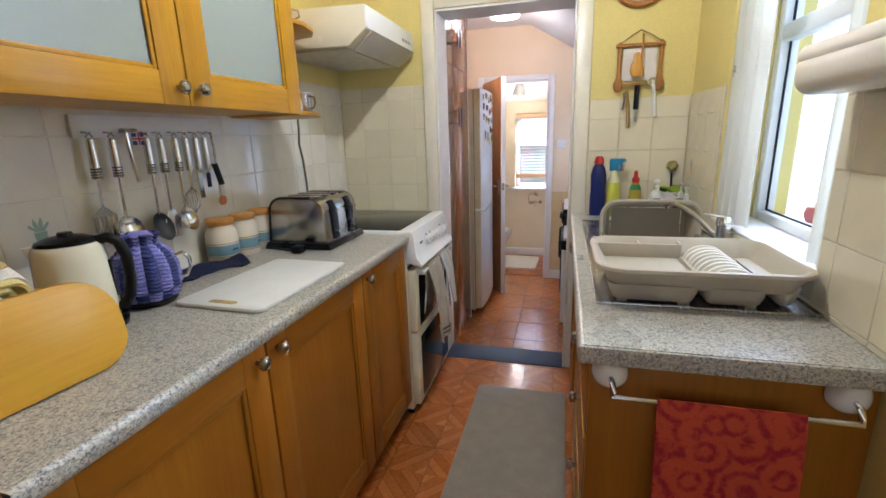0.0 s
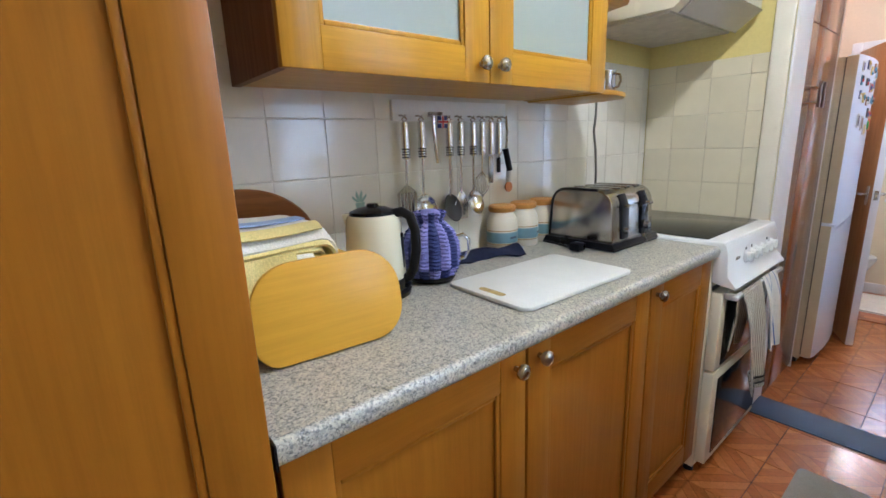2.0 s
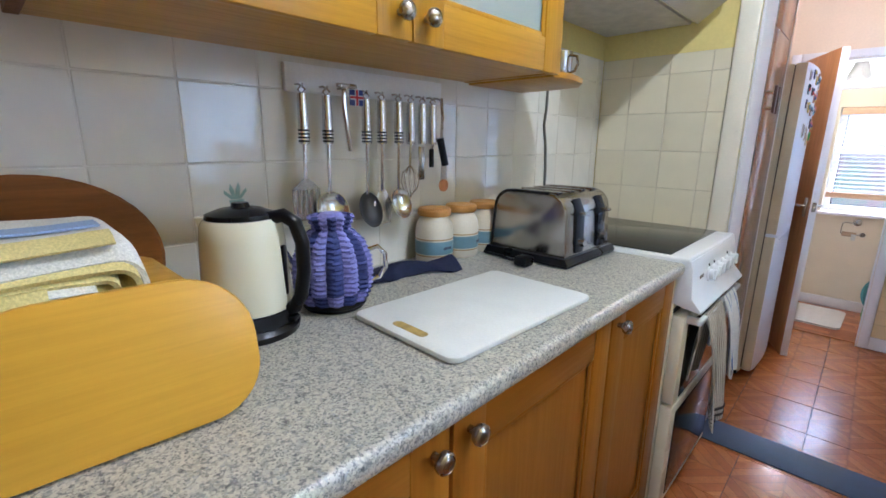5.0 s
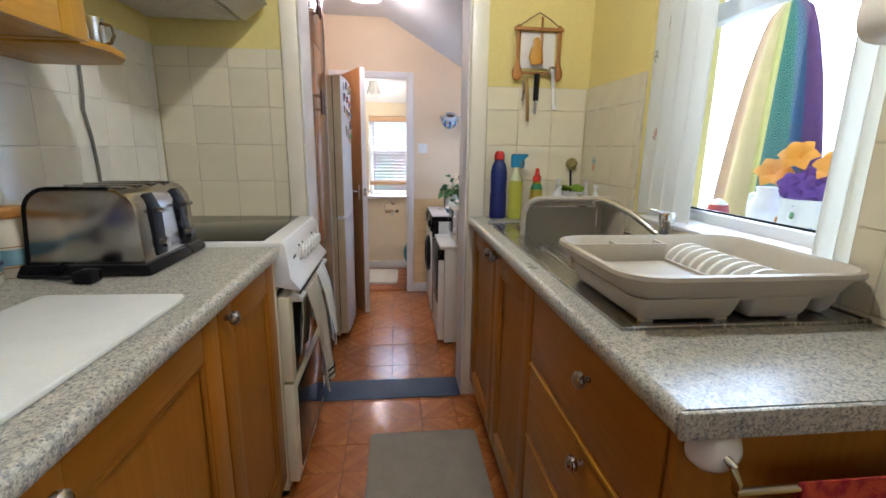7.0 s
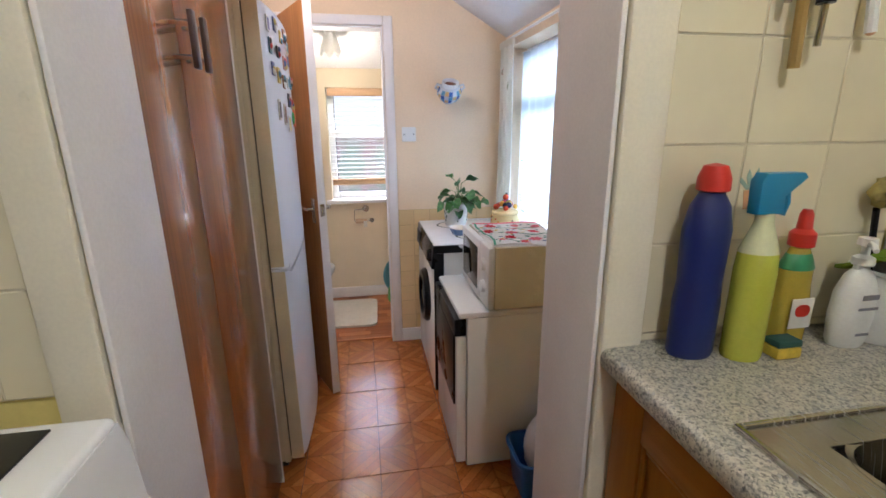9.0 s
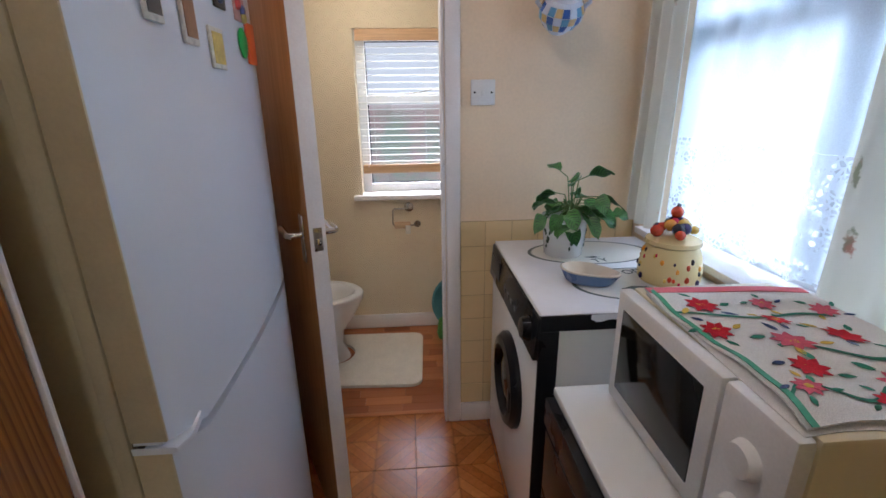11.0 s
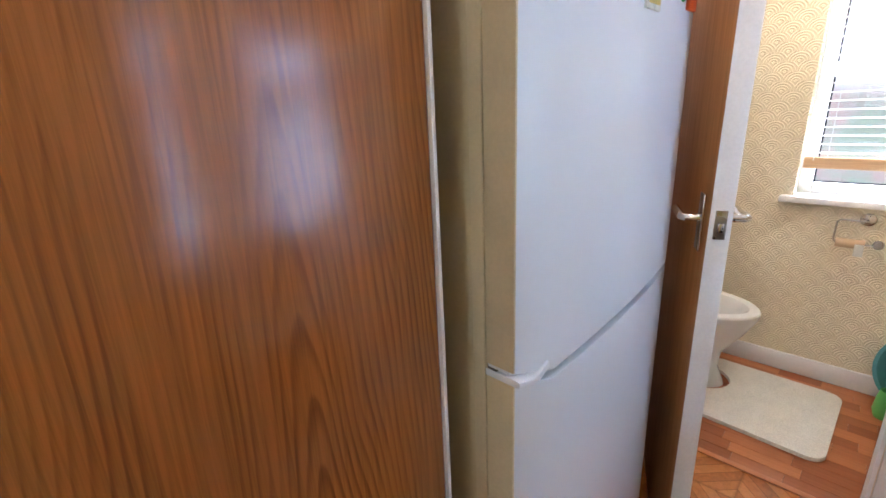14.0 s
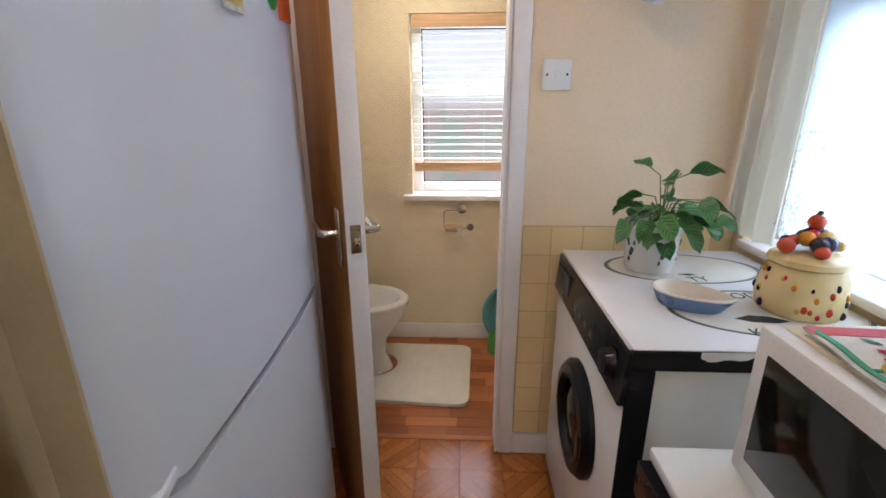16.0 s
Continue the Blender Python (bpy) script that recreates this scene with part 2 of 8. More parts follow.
def wallpaper(name, c):
    """Embossed shell-pattern wallpaper, painted over."""
    n = Nodes(name, 0.6)
    c0 = n.add("TexCoord")
    sep = n.add("SeparateXYZ")
    n.link(c0.outputs["Object"], sep.inputs[0])
    row = n.math("FLOOR", n.math("DIVIDE", sep.outputs[2], 0.04))
    x = n.math("ADD", n.math("DIVIDE", sep.outputs[0], 0.09), n.math("MULTIPLY", row, 0.5))
    fx = n.math("SUBTRACT", n.math("FRACT", x), 0.5)
    fz = n.math("FRACT", n.math("DIVIDE", sep.outputs[2], 0.04))
    rr = n.math("SQRT", n.math("ADD", n.math("MULTIPLY", n.math("MULTIPLY", fx, fx), 4.0), n.math("MULTIPLY", n.math("MULTIPLY", fz, fz), 0.9)))
    arcs = n.math("SINE", n.math("MULTIPLY", rr, 26.0))
    g = n.noise(n.coords(), 5, 4)
    n.colour(n.ramp(g, (0.3, shade(c, 0.94)), (0.7, c)))
    n.bump(arcs, 0.6, 0.004)
    return n.m


YELLOW = plain("lemon_wall_paint", (0.74, 0.62, 0.22), 0.75, var=0.06, scale=3, bump=0.12, grain=90)
PEACH = plain("peach_wall_paint", (0.80, 0.64, 0.45), 0.75, var=0.06, scale=3, bump=0.12, grain=90)
WHITEWASH = plain("ceiling_paint", (0.82, 0.80, 0.78), 0.85, var=0.04, scale=3, bump=0.15, grain=70)
SHELLS = wallpaper("shell_wallpaper", (0.80, 0.69, 0.50))
GLOSS = plain("cream_gloss_paint", (0.80, 0.74, 0.60), 0.3, var=0.07, scale=9)
WHITE = plain("white_gloss_paint", (0.80, 0.77, 0.76), 0.6, var=0.05, scale=9, spec=0.3)
PVC = plain("white_plastic_frame", (0.82, 0.83, 0.83), 0.3, var=0.03)
TILE_W = ceramic("white_tile_glaze", (0.76, 0.73, 0.65), 0.08)
TILE_C = ceramic("cream_tile_glaze", (0.76, 0.69, 0.50))
TILE_T = ceramic("tan_tile_glaze", (0.74, 0.56, 0.30), 0.2)
# cream fridge side, tinted tan for the warm light that falls on it
WARMSIDE = plain("warm_lit_cream_enamel", (0.60, 0.51, 0.34), 0.45, var=0.12)
GROUT = plain("grout", (0.62, 0.55, 0.40), 0.9, var=0.2, scale=20)
GROUT_W = plain("white_grout", (0.72, 0.69, 0.62), 0.9, var=0.12, scale=20)
OAK = wood("honey_stained_oak", (0.31, 0.110, 0.006), (0.365, 0.143, 0.009), 0.34, var=0.26)
OAK_H = wood("honey_stained_oak_rail", (0.31, 0.110, 0.006), (0.365, 0.143, 0.009), 0.34, axis=1, var=0.26)
GOLD = wood("golden_oak", (0.46, 0.22, 0.007), (0.55, 0.29, 0.011), 0.33, var=0.35)
GOLD_H = wood("golden_oak_rail", (0.46, 0.22, 0.007), (0.55, 0.29, 0.011), 0.33, axis=1, var=0.35)
DARKSIDE = wood("dark_carcass_and_shade", (0.16, 0.055, 0.014), (0.22, 0.08, 0.02), 0.45)
TEAK_Y = 0.195   # axis of the arches, from the cupboard's middle
TEAK = teak("teak_veneer")
TEAK_QUIET = teak("quiet_teak_veneer", 0.25)
DOORWOOD = wood("plain_door_veneer", (0.46, 0.20, 0.062), (0.56, 0.26, 0.09), 0.35)
GRANITE = granite("speckled_laminate")
VINYL = vinyl("parquet_print_vinyl")
JOINT = plain("floor_joint", (0.075, 0.028, 0.012), 0.6)
ENAMEL = plain("white_enamel", (0.80, 0.80, 0.78), 0.22, var=0.03, bump=0)
CREAM_EN = plain("cream_enamel", (0.79, 0.73, 0.54), 0.25, var=0.04, bump=0)
FRIDGE = plain("fridge_white", (0.71, 0.75, 0.83), 0.30, var=0.02, bump=0, scale=1.2)
BLACK = plain("black_plastic", (0.006, 0.006, 0.008), 0.28, var=0.2, spec=0.2)
BLACKGLASS = plain("black_glass", (0.012, 0.012, 0.010), 0.09, var=0.1, bump=0, spec=0.3)
CHROME = metal("chrome", (0.75, 0.75, 0.76), 0.1)
STEEL = metal("brushed_steel", (0.46, 0.44, 0.41), 0.22, 1)
SINKSTEEL = metal("sink_steel", (0.58, 0.57, 0.55), 0.25, 2)
PEWTER = metal("pewter", (0.40, 0.36, 0.31), 0.27)
BEIGE = plain("beige_plastic", (0.44, 0.385, 0.29), 0.45, var=0.07)
FROST = glass("frosted_glass", (0.46, 0.52, 0.49), 0.4)
FROST.node_tree.nodes["Principled BSDF"].inputs["Transmission Weight"].default_value = 0.35
CLEAR = glass("window_glass")
BLUEMAT = plain("navy_rubber", (0.035, 0.055, 0.10), 0.6, var=0.3, scale=20, bump=0.3, grain=300)
GREYMAT = cloth("grey_brown_carpet", (0.36, 0.32, 0.25), 500, 0.15)
WHITEPLASTIC = plain("white_plastic", (0.80, 0.80, 0.79), 0.35, var=0.04)
CREAMPLASTIC = plain("cream_plastic", (0.80, 0.76, 0.66), 0.35, var=0.04)

# ---- builders ----


def bm_box(x0, x1, y0, y1, z0, z1, bevel=0.0, seg=2, into=None):
    bm = into or bmesh.new()
    c = ((x0 + x1) / 2, (y0 + y1) / 2, (z0 + z1) / 2)
    g = bmesh.ops.create_cube(bm, size=1, matrix=Matrix.LocRotScale(c, None, (x1 - x0, y1 - y0, z1 - z0)))
    if bevel:
        es = list({e for v in g["verts"] for e in v.link_edges})
        bmesh.ops.bevel(bm, geom=es, offset=bevel, segments=seg, affect="EDGES", profile=0.5)
    return bm


def bm_cyl(p, q, r, r2=None, n=20, into=None, caps=True):
    bm = into or bmesh.new()
    p, q = Vector(p), Vector(q)
    d = q - p
    m = Matrix.Translation((p + q) / 2) @ d.to_track_quat("Z", "Y").to_matrix().to_4x4()
    bmesh.ops.create_cone(bm, cap_ends=caps, segments=n, radius1=r, radius2=r if r2 is None else r2, depth=d.length, matrix=m)
    return bm


def bm_ball(p, r, sx=1, sy=1, sz=1, n=12, into=None):
    bm = into or bmesh.new()
    bmesh.ops.create_uvsphere(bm, u_segments=n + 4, v_segments=n, radius=r, matrix=Matrix.LocRotScale(p, None, (sx, sy, sz)))
    return bm


def bm_lathe(profile, n=28, into=None, m=None, squash=1.0):
    """Turns (radius, height) pairs round z."""
    bm = into or bmesh.new()
    m = m or Matrix()
    rings = []
    for r, z in profile:
        if r < 1e-5:
            rings.append([bm.verts.new(m @ Vector((0, 0, z)))])
        else:
            rings.append([bm.verts.new(m @ Vector((r * math.cos(2 * math.pi * i / n), squash * r * math.sin(2 * math.pi * i / n), z))) for i in range(n)])
    for a, b in zip(rings, rings[1:]):
        for i in range(n):
            j = (i + 1) % n
            if len(a) == 1 and len(b) > 1:
                bm.faces.new((a[0], b[j], b[i]))
            elif len(b) == 1 and len(a) > 1:
                bm.faces.new((a[i], a[j], b[0]))
            elif len(a) > 1:
                bm.faces.new((a[i], a[j], b[j], b[i]))
    return bm


def bm_tube(path, r, n=8, into=None, taper=None):
    """A round bar along a list of points."""
    bm = into or bmesh.new()
    pts = [Vector(p) for p in path]
    rings, up = [], Vector((0.3, 0.5, 0.81))
    for i, p in enumerate(pts):
        d = (pts[min(i + 1, len(pts) - 1)] - pts[max(i - 1, 0)]).normalized()
        a = d.cross(up)
        if a.length < 0.1:
            a = d.cross(Vector((1, 0, 0)))
        a.normalize()
        b = d.cross(a)
        rr = r if taper is None else r + (taper - r) * i / (len(pts) - 1)
        rings.append([bm.verts.new(p + rr * (math.cos(2 * math.pi * k / n) * a + math.sin(2 * math.pi * k / n) * b)) for k in range(n)])
    for p, q in zip(rings, rings[1:]):
        for k in range(n):
            bm.faces.new((p[k], p[(k + 1) % n], q[(k + 1) % n], q[k]))
    bm.faces.new(rings[0][::-1])
    bm.faces.new(rings[-1])
    return bm


def bm_prism(poly, axis, lo, hi, bevel=0.0, into=None):
    """Extrudes a 2D outline along an axis: outline in the two other axes, in order."""
    bm = into or bmesh.new()

    def at(p, h):
        return {"x": (h, p[0], p[1]), "y": (p[0], h, p[1]), "z": (p[0], p[1], h)}[axis]
    a, b = [bm.verts.new(at(p, lo)) for p in poly], [bm.verts.new(at(p, hi)) for p in poly]
    n = len(poly)
    fs = [bm.faces.new(a[::-1]), bm.faces.new(b)]
    for i in range(n):
        fs.append(bm.faces.new((a[i], a[(i + 1) % n], b[(i + 1) % n], b[i])))
    bmesh.ops.recalc_face_normals(bm, faces=fs)
    if bevel:
        es = list({e for f in fs[:2] for e in f.edges})
        bmesh.ops.bevel(bm, geom=es, offset=bevel, segments=2, affect="EDGES", profile=0.5)
    return bm


def round_rect(w, h, r, n=6, cx=0.0, cy=0.0):
    out = []
    for sx, sy, a0 in ((1, 1, 0), (-1, 1, 90), (-1, -1, 180), (1, -1, 270)):
        for i in range(n + 1):
            a = radians(a0 + 90 * i / n)
            out.append((cx + sx * (w / 2 - r) + r * math.cos(a), cy + sy * (h / 2 - r) + r * math.sin(a)))
    return out


def bm_sheet(fn, nu, nv, thick=0.0, into=None):
    """A grid of points fn(u, v), thickened."""
    bm = into or bmesh.new()
    g = [[bm.verts.new(fn(i / nu, j / nv)) for j in range(nv + 1)] for i in range(nu + 1)]
    fs = [bm.faces.new((g[i][j], g[i + 1][j], g[i + 1][j + 1], g[i][j + 1])) for i in range(nu) for j in range(nv)]
    if thick:
        bmesh.ops.recalc_face_normals(bm, faces=fs)
        bmesh.ops.solidify(bm, geom=fs, thickness=thick)
    return bm


def mesh_of(name, bm, material, smooth=True):
    me = bpy.data.meshes.new(name)
    bmesh.ops.recalc_face_normals(bm, faces=bm.faces[:])
    # large flat faces keep their own normal, so that reflections stay straight
    soft = [not (f.calc_area() > 0.002 and all(e.calc_face_angle(1.0) > 0.2 for e in f.edges)) for f in bm.faces]
    bm.to_mesh(me)
    bm.free()
    me.materials.append(material)
    if smooth:
        me.polygons.foreach_set("use_smooth", soft)
        me.set_sharp_from_angle(angle=radians(38))
    return me


def thing(name, at, label, category, group="", turn=0.0, tilt=(0, 0)):
    """An empty at the base of a thing; its parts hang under it."""
    e = new(name)
    e.empty_display_size = 0.05
    e.matrix_world = pose(*at, tilt[0], tilt[1], turn)
    e["local"] = 1 if (turn or tilt[0] or tilt[1]) else 0
    return tagged(e, label, category, group)


def part(name, bm, material, parent, label="", local=None):
    """One mesh under a thing, or under a part of it. World-placed meshes are moved into the thing's own space."""
    top = parent
    while top.parent:
        top = top.parent
    if local is None:
        local = bool(top.get("local", 0))
    if not local:
        bmesh.ops.translate(bm, verts=bm.verts[:], vec=-top.matrix_world.translation)
    ob = new(name, mesh_of(name, bm, material))
    ob.parent = parent
    if label:
        ob["label"] = label
    return ob


def solo(name, bm, material, label="", category="", kind="", group="", at=None):
    """A thing or a piece of the setting that is one mesh."""
    if at:
        bmesh.ops.translate(bm, verts=bm.verts[:], vec=-Vector(at))
    ob = new(name, mesh_of(name, bm, material))
    if at:
        ob.location = at
    return tagged(ob, label, category, group, kind)


def setting(name, bm, material, label=""):
    return solo(name, bm, material, label, "", "structure")


def pieces(name, mesh, places, parent):
    for p in places:
        o = new(name, mesh)
        o.location = p
        o.parent = parent


# ---- the setting ----
LW, BW, RW = -1.32, 2.44, 0.50       # kitchen walls: left, back, right
UF, FW, BATH = -0.175, 4.656, 5.57   # utility floor, far wall, bathroom window wall
OPEN_L, OPEN_R, OPEN_TOP = -0.745, -0.035, 1.945

floor = setting("floor", bm_box(-1.45, 1.0, -1.3, 2.60, -0.25, -0.004), JOINT, "dark joints under the parquet-print vinyl tiles")
floor_2 = setting("floor_utility", bm_box(-1.45, 1.0, 2.60, 4.706, -0.30, UF - 0.004), JOINT, "dark joints under the parquet-print vinyl tiles")
setting("step_riser", bm_box(OPEN_L, OPEN_R, 2.601, 2.612, UF, -0.006), WHITE, "white painted riser of the single step")


def wall_with_hole(axis, lo, hi, a0, a1, z0, z1, holes):
    """Wall slab across an axis, built of blocks round rectangular holes (a, b, low, high)."""
    bm = bmesh.new()
    cuts = sorted({a0, a1, *[h[0] for h in holes], *[h[1] for h in holes]})
    for p, q in zip(cuts, cuts[1:]):
        mid = (p + q) / 2
        spans, z = [], z0
        for h in sorted([h for h in holes if h[0] < mid < h[1]], key=lambda h: h[2]):
            if h[2] > z:
                spans.append((z, h[2]))
            z = h[3]
        if z < z1:
            spans.append((z, z1))
        for s, e in spans:
            if axis == "x":
                bm_box(lo, hi, p, q, s, e, into=bm)
            else:
                bm_box(p, q, lo, hi, s, e, into=bm)
    bmesh.ops.remove_doubles(bm, verts=bm.verts[:], dist=1e-5)
    return bm


KW = (1.16, 1.955, 0.965, 2.05)     # kitchen window: y from, to, z from, to
UW = (3.30, 4.60, 0.69, 1.70)      # utility window
BWN = (-0.655, 0.10, 0.675, 1.55)  # bathroom window: x from, to, z from, to
wall_left = setting("wall_left", bm_box(LW - 0.15, LW, -1.3, 2.60, -0.2, 2.5), YELLOW, "lemon yellow painted plaster wall")
wall_right = setting("wall_right", wall_with_hole("x", RW, RW + 0.25, -1.3, 2.60, -0.2, 2.5, [KW]), YELLOW, "lemon yellow painted plaster wall")
wall_back = setting("wall_back", wall_with_hole("y", BW, BW + 0.18, LW, RW, -0.2, 2.5, [(OPEN_L, OPEN_R, -0.2, OPEN_TOP)]), YELLOW, "lemon yellow painted plaster wall with a doorway")
# unseen closing wall; its opening is added for the fill lamp
wall_behind = setting("wall_behind", wall_with_hole("y", -1.45, -1.3, LW, RW, -0.2, 2.5, [(-0.95, 0.42, 0.85, 2.1)]), YELLOW, "lemon yellow painted plaster wall")
setting("ceiling", bm_box(LW, RW, -1.3, BW, 2.42, 2.5), WHITEWASH, "white painted ceiling")
setting("wall_utility_left", bm_box(-1.47, LW, 2.62, FW, -0.3, 2.5), PEACH, "pale peach painted wall")
setting("wall_utility_right", wall_with_hole("x", RW, RW + 0.25, 2.62, FW, -0.3, 2.0, [UW]), PEACH, "pale peach painted wall")
wall_far = setting("wall_far", wall_with_hole("y", FW, FW + 0.09, -1.47, 0.75, -0.3, 2.5, [(-0.87, -0.245, -0.3, 1.81)]), PEACH, "pale peach painted wall with a bathroom doorway")
bm = bm_prism([(-1.47, 2.31), (-0.43, 2.31), (0.55, 1.74), (0.75, 1.74), (0.75, 2.5), (-1.47, 2.5)], "y", 2.62, FW)
setting("ceiling_utility", bm, WHITEWASH, "white ceiling, sloping down to the window wall")
setting("floor_bathroom", bm_box(-1.6, 0.6, 4.706, BATH, -0.30, UF - 0.006), JOINT, "dark gaps under the laminate strips")
setting("wall_bathroom_window", wall_with_hole("y", BATH, BATH + 0.22, -1.6, 0.6, -0.3, 2.5, [BWN]), SHELLS, "cream shell-embossed wallpaper")
setting("wall_bathroom_left", bm_box(-1.75, -1.6, FW + 0.09, BATH, -0.3, 2.5), SHELLS, "cream shell-embossed wallpaper")
setting("wall_bathroom_right", bm_box(0.6, 0.75, FW + 0.09, BATH, -0.3, 2.5), SHELLS, "cream shell-embossed wallpaper")
setting("ceiling_bathroom", bm_prism([(FW + 0.09, 2.08), (BATH, 1.69), (BATH, 2.5), (FW + 0.09, 2.5)], "x", -1.6, 0.6), WHITEWASH, "white sloping ceiling")
setting("ground", bm_box(-80, 80, -80, 80, -0.6, -0.5), plain("grey_paving", (0.30, 0.29, 0.27), 0.9, var=0.2), "grey paving outside")

setting("backdrop_side", bm_box(3.4, 3.45, -5.0, 10.0, -0.5, 5.0), lit("pale_overcast", (0.82, 0.91, 1.0), 0.85), "pale overcast sky outside the side windows")

# door linings and architraves
setting("trim_kitchen_left", bm_box(-0.815, OPEN_L - 0.002, BW - 0.018, BW - 0.001, 0, OPEN_TOP + 0.07, 0.006), GLOSS, "cream gloss architrave, a little worn")
setting("trim_kitchen_right", bm_box(OPEN_R + 0.002, 0.040, BW - 0.018, BW - 0.001, 0.0, OPEN_TOP + 0.07, 0.006), GLOSS, "cream gloss architrave, a little worn")
setting("trim_kitchen_head", bm_box(OPEN_L - 0.001, OPEN_R + 0.001, BW - 0.018, BW - 0.001, OPEN_TOP + 0.002, OPEN_TOP + 0.07, 0.006), GLOSS, "cream gloss architrave")
setting("lining_left", bm_box(OPEN_L + 0.0005, OPEN_L + 0.010, BW - 0.012, 2.635, -0.17, OPEN_TOP - 0.001, 0.003), WHITE, "white gloss door lining")
setting("lining_right", bm_box(OPEN_R - 0.010, OPEN_R - 0.0005, BW - 0.012, 2.635, -0.17, OPEN_TOP - 0.001, 0.003), WHITE, "white gloss door lining")
setting("lining_head", bm_box(OPEN_L + 0.011, OPEN_R - 0.011, BW - 0.012, 2.635, OPEN_TOP - 0.011, OPEN_TOP - 0.001), WHITE, "white gloss door lining")
setting("trim_bath_right", bm_box(-0.243, -0.188, FW - 0.018, FW - 0.001, UF, 1.865, 0.006), WHITE, "white gloss architrave")
setting("trim_bath_left", bm_box(-0.93, -0.872, FW - 0.018, FW - 0.001, UF, 1.865, 0.006), WHITE, "white gloss architrave")
setting("trim_bath_head", bm_box(-0.871, -0.244, FW - 0.018, FW - 0.001, 1.812, 1.865, 0.006), WHITE, "white gloss architrave")
setting("lining_bath_right", bm_box(-0.255, -0.2455, FW - 0.012, FW + 0.10, UF, 1.809), WHITE, "white gloss door lining")
setting("lining_bath_left", bm_box(-0.8695, -0.86, FW - 0.012, FW + 0.10, UF, 1.809), WHITE, "white gloss door lining")
setting("lining_bath_head", bm_box(-0.859, -0.256, FW - 0.012, FW + 0.10, 1.799, 1.809), WHITE, "white gloss door lining")
setting("baseboard_utility", bm_box(-0.187, RW, FW - 0.016, FW - 0.001, UF, -0.085, 0.004), WHITE, "cream painted skirting")
setting("baseboard_bathroom", bm_box(-1.6, 0.6, BATH - 0.018, BATH - 0.001, UF, -0.085, 0.005), WHITE, "white painted skirting")


def window_frame(name, axis, plane, a0, a1, z0, z1, bars_a=(), bars_z=(), w=0.05, d=0.06, label=""):
    """Frame bars and panes in a wall opening; bars_a upright, bars_z level."""
    root = thing(name, ((a0 + a1) / 2, plane, z0) if axis == "y" else (plane, (a0 + a1) / 2, z0), label, "window")
    root["kind"] = "structure"

    def box(p0, p1, q0, q1, dd, bev):
        if axis == "y":
            return bm_box(p0, p1, plane - dd / 2, plane + dd / 2, q0, q1, bev)
        return bm_box(plane - dd / 2, plane + dd / 2, p0, p1, q0, q1, bev)
    part("window_frame", box(a0, a0 + w, z0, z1, d, 0.006), PVC, root)
    part("window_frame", box(a1 - w, a1, z0, z1, d, 0.006), PVC, root)
    part("window_frame", box(a0 + w, a1 - w, z0, z0 + w, d - 0.004, 0.006), PVC, root)
    part("window_frame", box(a0 + w, a1 - w, z1 - w, z1, d - 0.004, 0.006), PVC, root)
    for b in bars_z:
        part("transom", box(a0 + w, a1 - w, b - w * 0.6, b + w * 0.6, d - 0.006, 0.005), PVC, root)
    for b in bars_a:
        part("mullion", box(b - w * 0.6, b + w * 0.6, z0 + w, z1 - w, d - 0.008, 0.005), PVC, root)
    ea = [a0 + w, *bars_a, a1 - w]
    ez = [z0 + w, *bars_z, z1 - w]
    for p, q in zip(ea, ea[1:]):
        for r, s in zip(ez, ez[1:]):
            for g0, g1, h0, h1 in ((p, p + 0.004, r, s), (q - 0.004, q, r, s), (p, q, r, r + 0.004), (p, q, s - 0.004, s)):
                part("gasket", box(g0 - 0.002, g1 + 0.002, h0 - 0.002, h1 + 0.002, 0.010, 0), BLACK, root, "black rubber gasket")
            pane = part("pane", box(p, q, r, s, 0.006, 0), CLEAR, root)
            pane.visible_shadow = False
    return root


window_frame("window_1", "x", 0.665, KW[0], KW[1], KW[2], KW[3], (), (1.62,), 0.045, label="white plastic kitchen window over the sink")
window_frame("window_2", "x", 0.645, UW[0], UW[1], UW[2], UW[3], (3.95,), (1.40,), 0.05, label="white plastic utility window with net curtains")
window_frame("window_3", "y", BATH + 0.12, BWN[0], BWN[1], BWN[2], BWN[3], (), (1.20,), 0.05, label="white bathroom window with an opening top light")
# unseen window, added so that the fill lamp can shine in
window_frame("window_4", "y", -1.40, -0.95, 0.42, 0.85, 2.1, (-0.265,), (), 0.05, label="plain white window, unseen, added in the wall behind to let in fill light")
setting("sill_kitchen", bm_box(RW - 0.006, 0.645, KW[0] + 0.001, KW[1] - 0.001, KW[2] + 0.0005, KW[2] + 0.012, 0.003), WHITE, "white tiled window sill")
setting("sill_utility", bm_box(RW - 0.02, 0.625, UW[0] + 0.001, UW[1] - 0.001, UW[2] + 0.0005, UW[2] + 0.025, 0.004), WHITE, "white painted window sill")
setting("sill_bathroom", bm_box(-0.70, 0.14, BATH - 0.05, BATH - 0.0005, BWN[2] - 0.025, BWN[2] + 0.002, 0.004), WHITE, "white painted window sill")
setting("sill_bathroom_inner", bm_box(BWN[0] + 0.001, BWN[1] - 0.001, BATH - 0.0005, BATH + 0.09, BWN[2] + 0.0005, BWN[2] + 0.003), WHITE)
# ---- kitchen units ----


